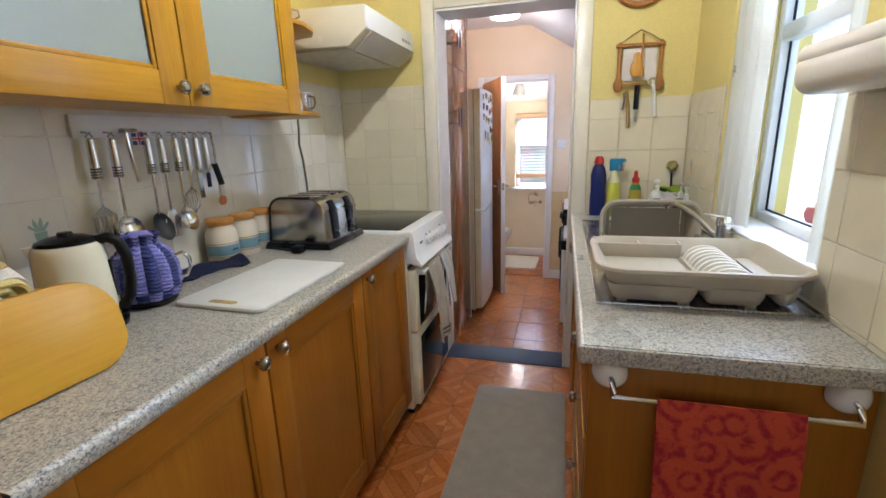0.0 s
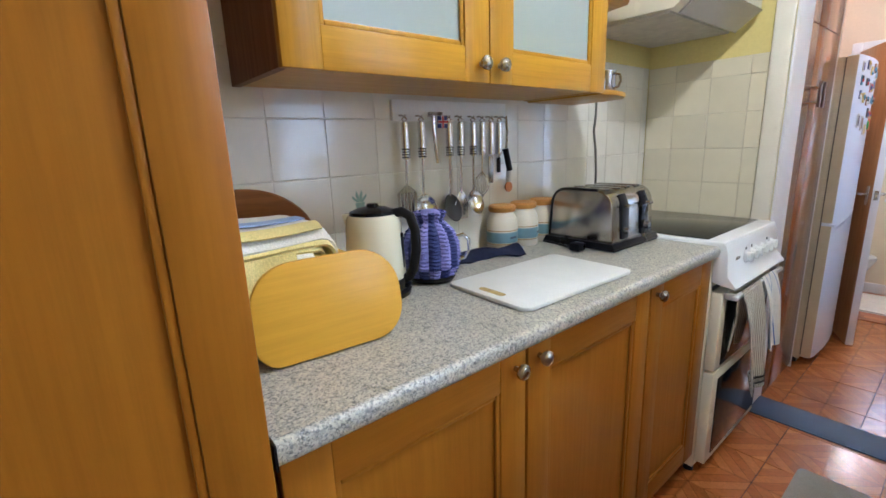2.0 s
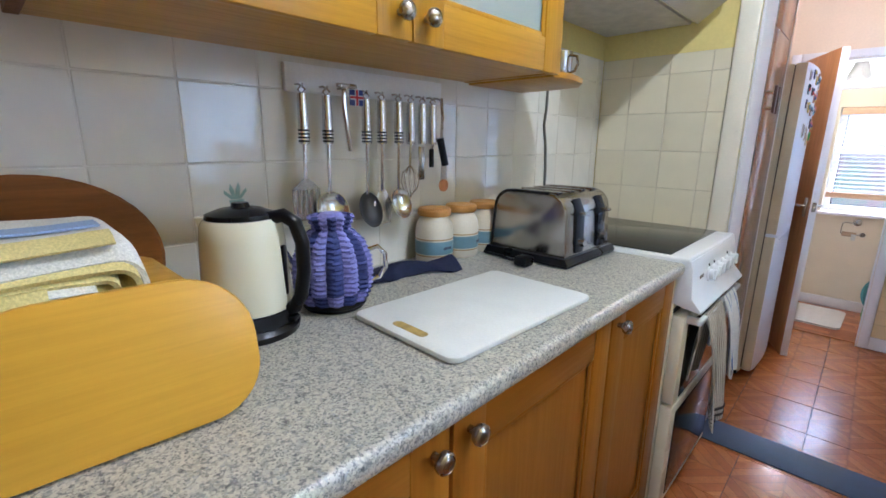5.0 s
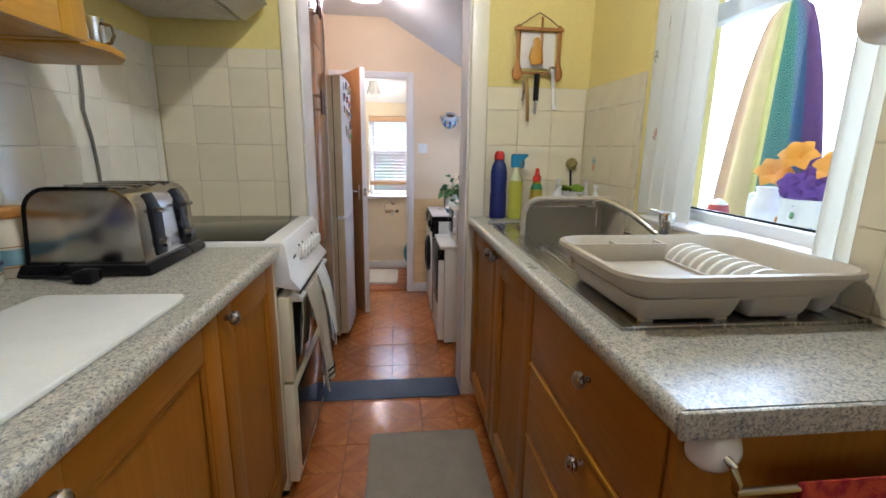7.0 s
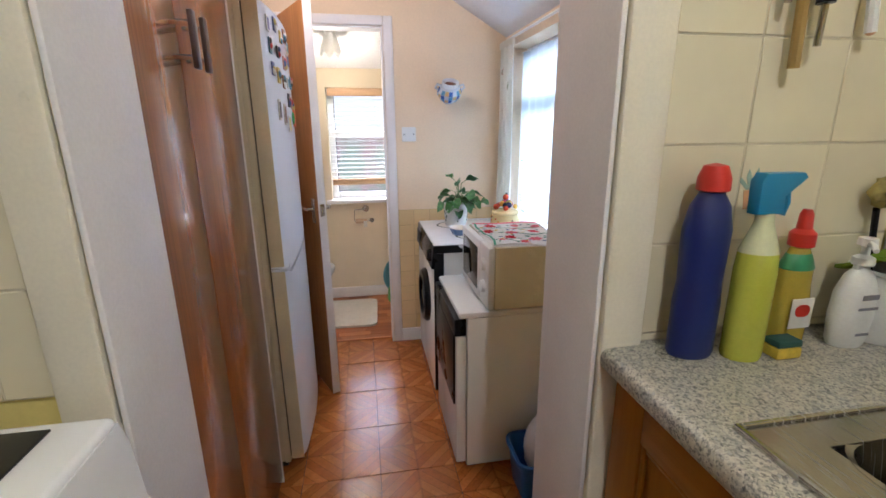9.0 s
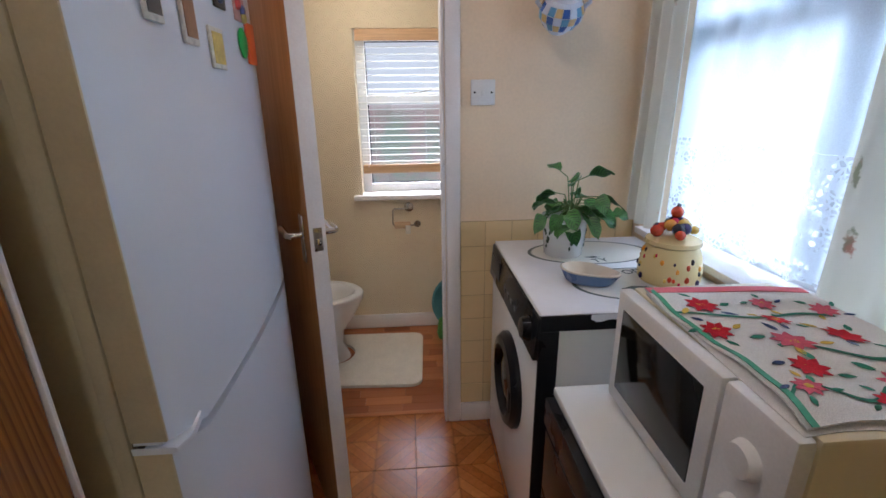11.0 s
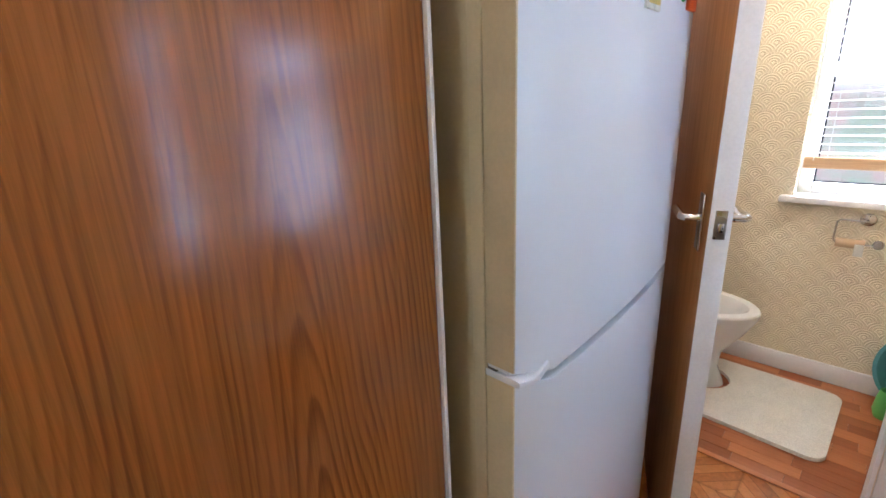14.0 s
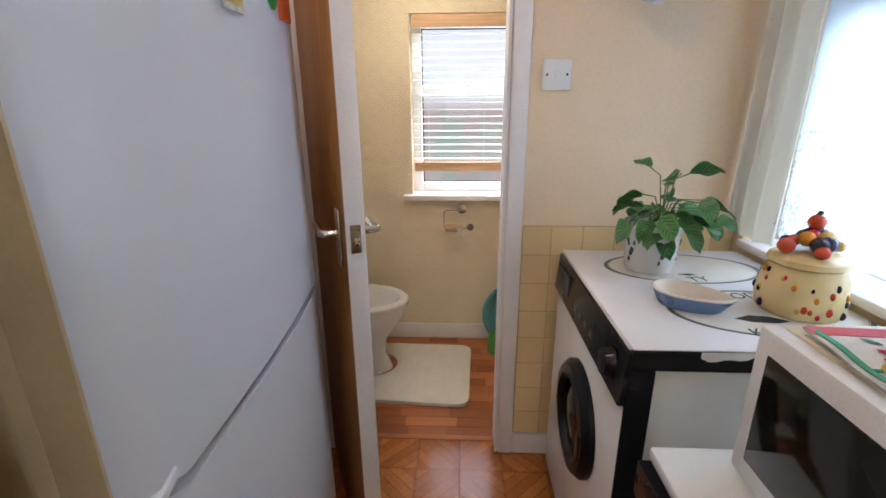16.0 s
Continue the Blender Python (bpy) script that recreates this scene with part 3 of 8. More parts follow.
def knob(y, z, x, parent, sx=1):
    """Beaded pewter knob on a short stem, standing out along x."""
    bm = bm_cyl((x, y, z), (x + sx * 0.014, y, z), 0.006, 0.006, 12)
    m = Matrix.Translation((x + sx * 0.012, y, z)) @ Matrix.Rotation(radians(90 * sx), 4, "Y")
    bm_lathe([(0.0, 0.0), (0.009, 0.0), (0.015, 0.004), (0.0165, 0.009), (0.0155, 0.012), (0.0165, 0.014), (0.013, 0.0175), (0.012, 0.0165), (0.007, 0.020), (0, 0.0205)], 18, bm, m)
    part("knob", bm, PEWTER, parent, "beaded pewter knob")


def panel_door(parent, x, y0, y1, z0, z1, stile=0.07, upright=OAK, level=OAK_H, sx=1, t=0.02, inner=None, name="door"):
    """Framed door facing along x: stiles, rails, moulding and a recessed panel."""
    xi = x - sx * t

    def bx(a, b, c, d, e, f, bev=0.002):
        return bm_box(min(a, b), max(a, b), c, d, e, f, bev)
    door = part(name, bx(xi, x, y0, y0 + stile, z0, z1), upright, parent)
    part("stile", bx(xi, x, y1 - stile, y1, z0, z1), upright, door)
    part("rail", bx(xi, x - sx * 0.0006, y0 + stile, y1 - stile, z1 - stile, z1), level, door)
    part("rail", bx(xi, x - sx * 0.0006, y0 + stile, y1 - stile, z0, z0 + stile), level, door)
    p0, p1, q0, q1 = y0 + stile, y1 - stile, z0 + stile, z1 - stile
    part("panel", bx(xi + sx * 0.002, x - sx * 0.011, p0, p1, q0, q1, 0), inner or upright, door)
    w = 0.011
    for c, d, e, f in ((p0, p0 + w, q0, q1), (p1 - w, p1, q0, q1), (p0 + w, p1 - w, q0, q0 + w), (p0 + w, p1 - w, q1 - w, q1)):
        part("moulding", bx(x - sx * 0.0105, x - sx * 0.0035, c, d, e, f, 0.003), upright, door)
    return door


def base_unit(y0, y1, x_back, x_front, knobs, label, group, sx=1, top=0.86):
    cx = (x_back + x_front) / 2
    u = thing("base_cabinet", (cx, (y0 + y1) / 2, 0), label, "cabinet", group)
    a, b = sorted((x_back, x_front - sx * 0.021))
    part("body", bm_box(a, b, y0, y1, 0.12, top), DARKSIDE, u)
    a, b = sorted((x_back, x_front - sx * 0.06))
    part("plinth", bm_box(a, b, y0, y1, 0.002, 0.119), DARKSIDE, u)
    d = panel_door(u, x_front, y0 + 0.002, y1 - 0.002, 0.095, 0.857, 0.075, sx=sx)
    for ky, kz in knobs:
        knob(ky, kz, x_front, d, sx)
    return u


GL = "base cabinets under the left worktop"
LX = -0.735
base_unit(0.311, 0.822, LW + 0.01, LX, [(0.787, 0.822)], "honey-stained oak base cabinet under the speckled worktop", GL)
base_unit(0.826, 1.356, LW + 0.01, LX, [(0.862, 0.826)], "honey-stained oak base cabinet under the speckled worktop", GL)
base_unit(1.360, 1.790, LW + 0.01, LX, [(1.392, 0.829)], "narrow honey-stained oak base cabinet beside the cooker", GL)
RX = -0.005
GR = "base cabinets under the sink worktop"
base_unit(1.500, 1.943, RW - 0.01, RX, [(1.905, 0.833)], "honey-stained oak sink cabinet", GR, -1, 0.74)
base_unit(1.947, 2.415, RW - 0.01, RX, [(1.985, 0.833)], "honey-stained oak sink cabinet beside the doorway", GR, -1, 0.74)
u = thing("drawer_unit", (0.25, 1.17, 0), "honey-stained oak drawer unit at the worktop end", "drawers", GR)
part("body", bm_box(RX + 0.021, RW - 0.01, 0.912, 1.496, 0.12, 0.86), DARKSIDE, u)
part("plinth", bm_box(RX + 0.06, RW - 0.01, 0.912, 1.496, 0.002, 0.119), DARKSIDE, u)
for z0, z1 in ((0.655, 0.857), (0.440, 0.650), (0.225, 0.435), (0.095, 0.220)):
    d = part("drawer_front", bm_box(RX, RX + 0.02, 0.915, 1.495, z0, z1, 0.004), OAK_H, u)
    # lit top edge of the drawer front, painted as a strip of golden wood
    part("bead", bm_box(RX - 0.0025, RX + 0.001, 0.918, 1.492, z1 - 0.012, z1 - 0.004, 0.001), GOLD_H, d, "top edge in paler wood for the light it catches")
    knob(1.145, {0.857: 0.785, 0.650: 0.608, 0.435: 0.39}.get(z1, (z0 + z1) / 2), RX, d, -1)
part("end_panel", bm_box(RX + 0.002, RW - 0.004, 0.893, 0.911, 0.002, 0.861, 0.002), OAK, u)

u = thing("worktop", (-1.0, 1.07, 0.862), "grey and cream speckled laminate worktop", "worktop")
part("slab", bm_box(LW + 0.002, -0.7295, 0.307, 1.800, 0.862, 0.900), GRANITE, u)
roll = [(-0.7295, 0.862), (-0.723, 0.863), (-0.718, 0.868), (-0.716, 0.876), (-0.716, 0.887), (-0.718, 0.894), (-0.723, 0.899), (-0.7295, 0.8999)]
part("front_edge", bm_prism(roll, "y", 0.307, 1.800), GRANITE, u)
part("end_trim", bm_box(-0.732, -0.7145, 0.3035, 0.3066, 0.861, 0.9), BLACK, u, "dark end seam")

# tall unit
u = thing("tall_cabinet", (-1.0, 0.03, 0), "tall honey-stained oak larder cabinet with framed doors", "cabinet")
part("body", bm_box(LW + 0.002, -0.737, -0.30, 0.3025, 0.12, 2.25), DARKSIDE, u)
part("plinth", bm_box(LW + 0.002, -0.79, -0.30, 0.3025, 0.002, 0.119), DARKSIDE, u)
panel_door(u, -0.715, -0.288, 0.300, 0.689, 2.24, 0.074)
panel_door(u, -0.715, -0.288, 0.300, 0.095, 0.685, 0.074)

# wall cabinet with frosted glass doors
u = thing("wall_cabinet", (-1.16, 1.0, 1.41), "golden oak wall cabinet with two frosted glass doors", "cabinet")
X0 = LW + 0.002
# near side is golden oak too; its shade is painted with the dark wood
part("side", bm_box(X0, -1.022, 0.484, 0.502, 1.41, 2.10), DARKSIDE, u, "cabinet side in a dark wood colour that stands in for shade")
part("side", bm_box(X0, -1.022, 1.495, 1.513, 1.41, 2.10), GOLD, u)
part("bottom", bm_box(X0, -1.022, 0.503, 1.494, 1.412, 1.430), GOLD_H, u)
part("top", bm_box(X0, -1.022, 0.503, 1.494, 2.08, 2.10), GOLD_H, u)
part("shelf", bm_box(X0, -1.06, 0.503, 1.494, 1.75, 1.768), GOLD_H, u)
part("back", bm_box(X0, X0 + 0.004, 0.503, 1.494, 1.431, 2.079), WHITEPLASTIC, u)
for y0, y1, ky in ((0.482, 0.996, 0.966), (1.0, 1.514, 1.03)):
    d = panel_door(u, -1.0, y0, y1, 1.408, 2.10, 0.078, GOLD, GOLD_H, inner=FROST)
    knob(ky, 1.45, -1.0, d)

# cooker hood
HY0, HY1 = 1.815, 2.405
u = thing("cooker_hood", (-1.1, 2.11, 1.685), "old white cooker hood with a tilted glass visor", "cooker hood")
part("body", bm_prism([(LW + 0.002, 1.69), (-0.94, 1.685), (-0.862, 1.745), (-0.862, 1.835), (LW + 0.002, 1.845)], "y", HY0, HY1, 0.004), CREAM_EN, u)
part("underside", bm_box(LW + 0.03, -0.96, HY0 + 0.02, HY1 - 0.02, 1.676, 1.6845), plain("hood_filter", (0.62, 0.58, 0.47), 0.7, var=0.2, scale=20), u, "grubby cream filter mesh")
part("visor", bm_prism([(-0.945, 1.678), (-0.940, 1.674), (-0.850, 1.742), (-0.855, 1.747)], "y", HY0 + 0.05, HY1 - 0.012), plain("smoked_visor", (0.42, 0.38, 0.34), 0.15), u, "smoked plastic visor")
part("control_strip", bm_box(-0.8625, -0.857, HY0 + 0.003, HY1 - 0.003, 1.748, 1.833, 0.002), ENAMEL, u)
for i in range(3):
    part("switch", bm_box(-0.8575, -0.853, 2.24 + i * 0.045, 2.27 + i * 0.045, 1.77, 1.785, 0.001), plain("switch_grey", (0.35, 0.35, 0.34), 0.4), u, "small grey rocker switch")

# corner shelves beside the wall cabinet
for z in (1.405, 1.72):
    poly = [(LW + 0.002, 1.516), (-1.02, 1.516), (-1.01, 1.60), (-1.03, 1.70), (-1.08, 1.775), (-1.18, 1.80), (LW + 0.002, 1.80)]
    solo("corner_shelf", bm_prism(poly, "z", z, z + 0.016, 0.002), GOLD_H, "golden oak open corner shelf beside the cabinet", "shelf", group="corner shelves")

# cooker
CY0, CY1 = 1.804, 2.350
u = thing("cooker", (-1.0, 2.05, 0), "cream freestanding electric cooker with a black ceramic hob", "cooker")
part("body", bm_box(LW + 0.02, -0.735, CY0, CY1, 0.03, 0.88, 0.004), CREAM_EN, u)
part("hob_frame", bm_box(LW + 0.02, -0.705, CY0 - 0.002, CY1 + 0.002, 0.881, 0.915, 0.008, 3), ENAMEL, u)
part("hob_glass", bm_box(LW + 0.06, -0.762, CY0 + 0.012, CY1 - 0.018, 0.9152, 0.9185, 0.001), BLACKGLASS, u, "black ceramic hob glass")
part("fascia", bm_prism([(-0.736, 0.772), (-0.705, 0.764), (-0.662, 0.757), (-0.659, 0.763), (-0.688, 0.797), (-0.695, 0.880), (-0.703, 0.906), (-0.736, 0.906)], "y", CY0, CY1, 0.002), ENAMEL, u)
for i in range(6):
    p = Vector((-0.692, CY0 + 0.172 + i * 0.0585, 0.838))
    m = Matrix.Translation(p) @ Matrix.Rotation(radians(85), 4, "Y")
    k = part("control_knob", bm_lathe([(0, 0), (0.022, 0), (0.0225, 0.003), (0.0175, 0.006), (0.0165, 0.016), (0.0145, 0.018), (0, 0.018)], 24, None, m), ENAMEL, u)
    part("grip", bm_prism([(p.y + a * 0.0075, p.z + b * 0.017) for a, b in ((-1, -0.8), (-0.5, -1), (0.5, -1), (1, -0.8), (0.7, 0.9), (0.3, 1.05), (-0.3, 1.05), (-0.7, 0.9))], "x", p.x + 0.014, p.x + 0.025, 0.003), ENAMEL, k)
    if i in (0, 1, 4):
        part("dial_mark", bm_box(p.x - 0.003, p.x + 0.0012, p.y - 0.0015, p.y + 0.0015, p.z + 0.026, p.z + 0.034), BLACK, u)
part("badge", bm_box(-0.694, -0.690, CY0 + 0.075, CY0 + 0.110, 0.842, 0.852, 0.001), PEWTER, u, "small grey maker's badge")
part("lip_edge", bm_box(-0.662, -0.6585, CY0 + 0.002, CY1 - 0.002, 0.756, 0.7625, 0.001), plain("lip_grey", (0.42, 0.41, 0.39), 0.4), u, "grey edge of the fascia lip")
part("oven_door", bm_box(-0.734, -0.698, CY0 + 0.004, CY1 - 0.004, 0.44, 0.735, 0.006), CREAM_EN, u)
part("oven_window", bm_box(-0.6985, -0.695, CY0 + 0.05, CY1 - 0.02, 0.455, 0.70, 0.001), BLACKGLASS, u, "black oven glass")
part("lower_door", bm_box(-0.734, -0.698, CY0 + 0.004, CY1 - 0.004, 0.06, 0.432, 0.006), CREAM_EN, u)
part("lower_window", bm_box(-0.6985, -0.695, CY0 + 0.05, CY1 - 0.02, 0.09, 0.40, 0.001), BLACKGLASS, u, "black oven glass")
part("door_handle", bm_box(-0.672, -0.655, CY0 + 0.01, CY1 - 0.01, 0.716, 0.733, 0.005), ENAMEL, u)
for yy in (CY0 + 0.03, CY1 - 0.03):
    part("handle_post", bm_box(-0.70, -0.665, yy - 0.01, yy + 0.01, 0.713, 0.736, 0.004), ENAMEL, u)
    part("foot", bm_cyl((-0.76, yy, 0.0), (-0.76, yy, 0.04), 0.018), BLACK, u)
part("vent_gap", bm_box(-0.737, -0.7335, CY0 + 0.01, CY1 - 0.01, 0.737, 0.753), BLACK, u, "dark vent gap")

# ---- utility room: wardrobe, fridge-freezer, bathroom door, appliances ----
u = thing("built_in_cupboard", (-1.05, 3.05, UF), "tall built-in teak-veneer cupboard with dark bar handles", "cupboard")
part("body", bm_box(LW + 0.002, -0.812, 2.66, 3.447, UF + 0.001, 2.30), DARKSIDE, u)
for y0, y1, veneer in ((2.64, 2.998, TEAK_QUIET), (3.002, 3.450, TEAK)):
    part("door", bm_box(-0.811, -0.79, y0, y1, UF + 0.03, 1.752, 0.002), veneer, u)
    part("upper_door", bm_box(-0.811, -0.79, y0, y1, 1.757, 2.295, 0.002), veneer, u)
part("edge_strip", bm_box(-0.815, -0.786, 3.452, 3.459, UF + 0.001, 2.295, 0.002), WHITE, u, "white painted edge strip")
HANDLEWOOD = plain("dark_handle_wood", (0.05, 0.016, 0.008), 0.35)
for zc in (1.435, 1.92):
    for yc in (2.962, 3.038):
        h = part("handle", bm_box(-0.750, -0.738, yc - 0.012, yc + 0.012, zc - 0.060, zc + 0.060, 0.003), HANDLEWOOD, u, "dark wooden bar handle on chrome posts")
        for dz in (-0.035, 0.035):
            part("post", bm_cyl((-0.79, yc, zc + dz), (-0.750, yc, zc + dz), 0.006, 0.006, 10), CHROME, h)

FY0, FY1, FTOP = 3.517, 4.13, 1.66
u = thing("fridge_freezer", (-1.0, 3.82, UF), "tall white fridge-freezer covered in magnets", "fridge")
part("body", bm_box(-1.30, -0.790, FY0 + 0.010, FY1 - 0.004, UF + 0.04, FTOP - 0.006, 0.004), WARMSIDE, u)
part("face_frame", bm_box(-0.789, -0.765, FY0 + 0.002, FY1 - 0.004, UF + 0.04, FTOP - 0.006, 0.004), WARMSIDE, u, "cream front frame of the cabinet, with warm light put into its colour")


def fridge_leaf(z0f, z1f, name):
    """Door slab with a softly bowed front; edges follow the sloping split."""
    bm = bmesh.new()
    n, cols = 14, []
    for i in range(n + 1):
        s = i / n
        y = FY0 + s * (FY1 - FY0)
        bow = 0.018 * (1 - (2 * s - 1) ** 2)
        edge = 0.010 * max(0.0, 1 - min(s, 1 - s) * 22) ** 2
        x = -0.708 + bow - edge
        cols.append([bm.verts.new(p) for p in ((-0.757, y, z0f(s)), (x, y, z0f(s)), (x, y, z1f(s)), (-0.757, y, z1f(s)))])
    for a, b in zip(cols, cols[1:]):
        for k in range(4):
            bm.faces.new((a[k], a[(k + 1) % 4], b[(k + 1) % 4], b[k]))
    bm.faces.new(cols[0])
    bm.faces.new(cols[-1][::-1])
    return part(name, bm, FRIDGE, u)


def split(s):
    """Height of the gap between the two doors: level at the hinge side, then rising."""
    return 0.730 - 0.010 * min(1.0, s / 0.085) if s < 0.13 else 0.705 + 0.048 * ((s - 0.13) / 0.87) ** 0.85


door_up = fridge_leaf(lambda s: split(s) + 0.004, lambda s: FTOP, "fridge_door")
door_low = fridge_leaf(lambda s: UF + 0.06, lambda s: split(s) - 0.012, "freezer_door")
part("door_edge", bm_box(-0.757, -0.7085, FY0 - 0.0045, FY0 - 0.0005, 0.742, FTOP - 0.004, 0.0008), WARMSIDE, door_up, "cream plastic door edge, with warm light put into its colour")
part("door_edge", bm_box(-0.757, -0.7085, FY0 - 0.0045, FY0 - 0.0005, UF + 0.064, 0.722, 0.0008), WARMSIDE, door_low, "cream plastic door edge, with warm light put into its colour")
part("gasket", bm_box(-0.7645, -0.7575, FY0 + 0.008, FY1 - 0.012, UF + 0.07, FTOP - 0.01), plain("grey_gasket", (0.12, 0.10, 0.08), 0.7), u, "grey rubber door seal")
part("grip_channel", bm_prism([(FY0 + 0.08, 0.702), (FY1 - 0.004, 0.737), (FY1 - 0.004, 0.765), (FY0 + 0.08, 0.716)], "x", -0.756, -0.722), plain("grip_grey", (0.25, 0.27, 0.32), 0.5), u, "recessed grey grip channel")
part("grip_lip", bm_prism([(FY0 - 0.006, 0.733), (FY0 + 0.030, 0.722), (FY0 + 0.045, 0.723), (FY0 + 0.070, 0.734), (FY0 + 0.074, 0.722), (FY0 + 0.048, 0.712), (FY0 + 0.030, 0.713), (FY0 - 0.006, 0.724)], "x", -0.735, -0.697, 0.002), FRIDGE, u, "moulded grip lip")
part("grip_end", bm_box(-0.757, -0.700, FY0 - 0.0065, FY0 - 0.0046, 0.723, 0.734, 0.0008), FRIDGE, u, "end of the moulded grip")
part("plinth", bm_box(-1.29, -0.78, FY0 + 0.02, FY1 - 0.02, UF + 0.012, UF + 0.039), BLACK, u)
for yy in (FY0 + 0.05, FY1 - 0.05):
    part("foot", bm_cyl((-0.80, yy, UF), (-0.80, yy, UF + 0.04), 0.016), BLACK, u)

# bathroom door, standing open
HX, HYY = -0.862, 4.632
EX, EY = -0.605, 4.075
ang = math.degrees(math.atan2(EY - HYY, EX - HX))
LEN = math.hypot(EX - HX, EY - HYY)
u = thing("door_bathroom", (HX, HYY, UF), "flush veneered bathroom door standing open, with painted edges", "door", turn=ang)
u["kind"] = "structure"
part("leaf", bm_box(0.0, LEN - 0.003, -0.019, 0.019, 0.006, 1.975, 0.001), DOORWOOD, u)
part("lipping", bm_box(LEN - 0.0025, LEN + 0.002, -0.020, 0.020, 0.006, 1.975, 0.002), WHITE, u, "white painted door edge")
part("painted_face", bm_box(0.0, LEN - 0.003, 0.0192, 0.0215, 0.006, 1.975), WHITE, u, "white painted inner face")
part("latch_plate", bm_box(LEN + 0.0021, LEN + 0.0035, -0.011, 0.011, 1.000, 1.060, 0.0005), PEWTER, u, "steel latch plate")
part("latch", bm_box(LEN + 0.0036, LEN + 0.010, -0.006, 0.006, 1.015, 1.035, 0.002), CHROME, u)
for s in (-1, 1):
    pl = part("lock_plate", bm_box(LEN - 0.075, LEN - 0.035, min(s * 0.0225, s * 0.028), max(s * 0.0225, s * 0.028), 0.96, 1.085, 0.002), CHROME, u, "chrome lever plate")
    part("lever", bm_tube([(LEN - 0.055, s * 0.028, 1.032), (LEN - 0.055, s * 0.055, 1.032), (LEN - 0.062, s * 0.062, 1.032), (LEN - 0.15, s * 0.062, 1.032)], 0.0085, 10), CHROME, pl, "chrome lever handle")

# washing machine
WX, WY0, WY1, WT = -0.068, 3.958, 4.586, 0.672
u = thing("washing_machine", (0.2, 4.27, UF), "white washing machine with a black control panel and round door", "washing machine")
part("body", bm_box(WX + 0.012, 0.485, WY0 + 0.014, WY1, UF + 0.03, WT - 0.02, 0.004), ENAMEL, u)
part("front", bm_box(WX, WX + 0.012, WY0, WY1, UF + 0.03, 0.55, 0.004), ENAMEL, u)
part("top", bm_box(WX + 0.004, 0.487, WY0 + 0.014, WY1 + 0.002, WT - 0.02, WT, 0.004), ENAMEL, u)
part("control_panel", bm_prism([(WX + 0.014, 0.552), (WX - 0.012, 0.552), (WX - 0.002, 0.665), (WX + 0.014, 0.670)], "y", WY0, WY1, 0.002), BLACK, u)
part("black_top_edge", bm_box(WX + 0.004, 0.487, WY0 - 0.001, WY0 + 0.0135, WT - 0.04, WT - 0.001, 0.002), BLACK, u, "black trim under the lid")
part("black_corner_post", bm_box(WX + 0.0005, WX + 0.052, WY0 - 0.001, WY0 + 0.0135, UF + 0.03, WT - 0.041, 0.002), BLACK, u, "black front corner trim")
m = Matrix.Translation((WX, 4.235, 0.315)) @ Matrix.Rotation(radians(-90), 4, "Y")
dr = part("porthole_door", bm_lathe([(0.11, 0.0), (0.155, 0.0), (0.155, 0.014), (0.14, 0.03), (0.115, 0.033), (0.105, 0.02), (0.105, 0.006), (0.11, 0.0)], 40, None, m), BLACK, u, "black porthole ring")
part("porthole_glass", bm_lathe([(0.0, 0.028), (0.05, 0.024), (0.09, 0.012), (0.1045, 0.004), (0.1045, 0.001), (0.0, 0.001)], 32, None, m), BLACKGLASS, dr, "dark bowl glass")
part("catch", bm_box(WX - 0.034, WX - 0.028, 4.105, 4.135, 0.28, 0.35, 0.003), BLACK, dr)
part("programme_dial", bm_lathe([(0.0, 0.022), (0.026, 0.02), (0.032, 0.008), (0.034, 0.0), (0.0, 0.0)], 24, None, Matrix.Translation((WX - 0.008, 4.03, 0.607)) @ Matrix.Rotation(radians(-86), 4, "Y")), BLACK, u)
for i in range(4):
    part("button", bm_box(WX - 0.011, WX - 0.005, 4.16 + i * 0.05, 4.185 + i * 0.05, 0.585, 0.60, 0.001), plain("button_grey", (0.08, 0.08, 0.085), 0.4), u)
part("drawer_front", bm_box(WX - 0.0105, WX - 0.004, 4.42, 4.56, 0.575, 0.64, 0.002), plain("drawer_black", (0.03, 0.03, 0.034), 0.5), u)
for yy in (WY0 + 0.04, WY1 - 0.04):
    part("foot", bm_cyl((0.02, yy, UF), (0.02, yy, UF + 0.035), 0.02), BLACK, u)

# small freezer
ZX, ZY0, ZY1, ZT = -0.070, 3.385, 3.850, 0.552
u = thing("small_freezer", (0.14, 3.62, UF), "white under-counter freezer with a black handle strip", "freezer")
part("body", bm_box(ZX + 0.045, 0.345, ZY0, ZY1, UF + 0.02, ZT - 0.025, 0.005), ENAMEL, u)
part("top", bm_box(ZX + 0.01, 0.348, ZY0 - 0.002, ZY1 + 0.002, ZT - 0.024, ZT, 0.006), ENAMEL, u)
part("door", bm_box(ZX, ZX + 0.042, ZY0 + 0.002, ZY1 - 0.002, UF + 0.04, ZT - 0.10, 0.006), ENAMEL, u)
part("handle_strip", bm_box(ZX - 0.008, ZX + 0.04, ZY0 + 0.001, ZY1 - 0.001, ZT - 0.098, ZT - 0.026, 0.004), BLACK, u, "black grip strip")
part("black_panel", bm_box(ZX - 0.009, ZX - 0.0005, ZY0 + 0.02, ZY1 - 0.02, 0.14, ZT - 0.10, 0.003), BLACK, u, "glossy black door panel")
for yy in (ZY0 + 0.04, ZY1 - 0.04):
    part("foot", bm_cyl((0.02, yy, UF), (0.02, yy, UF + 0.03), 0.018), BLACK, u)

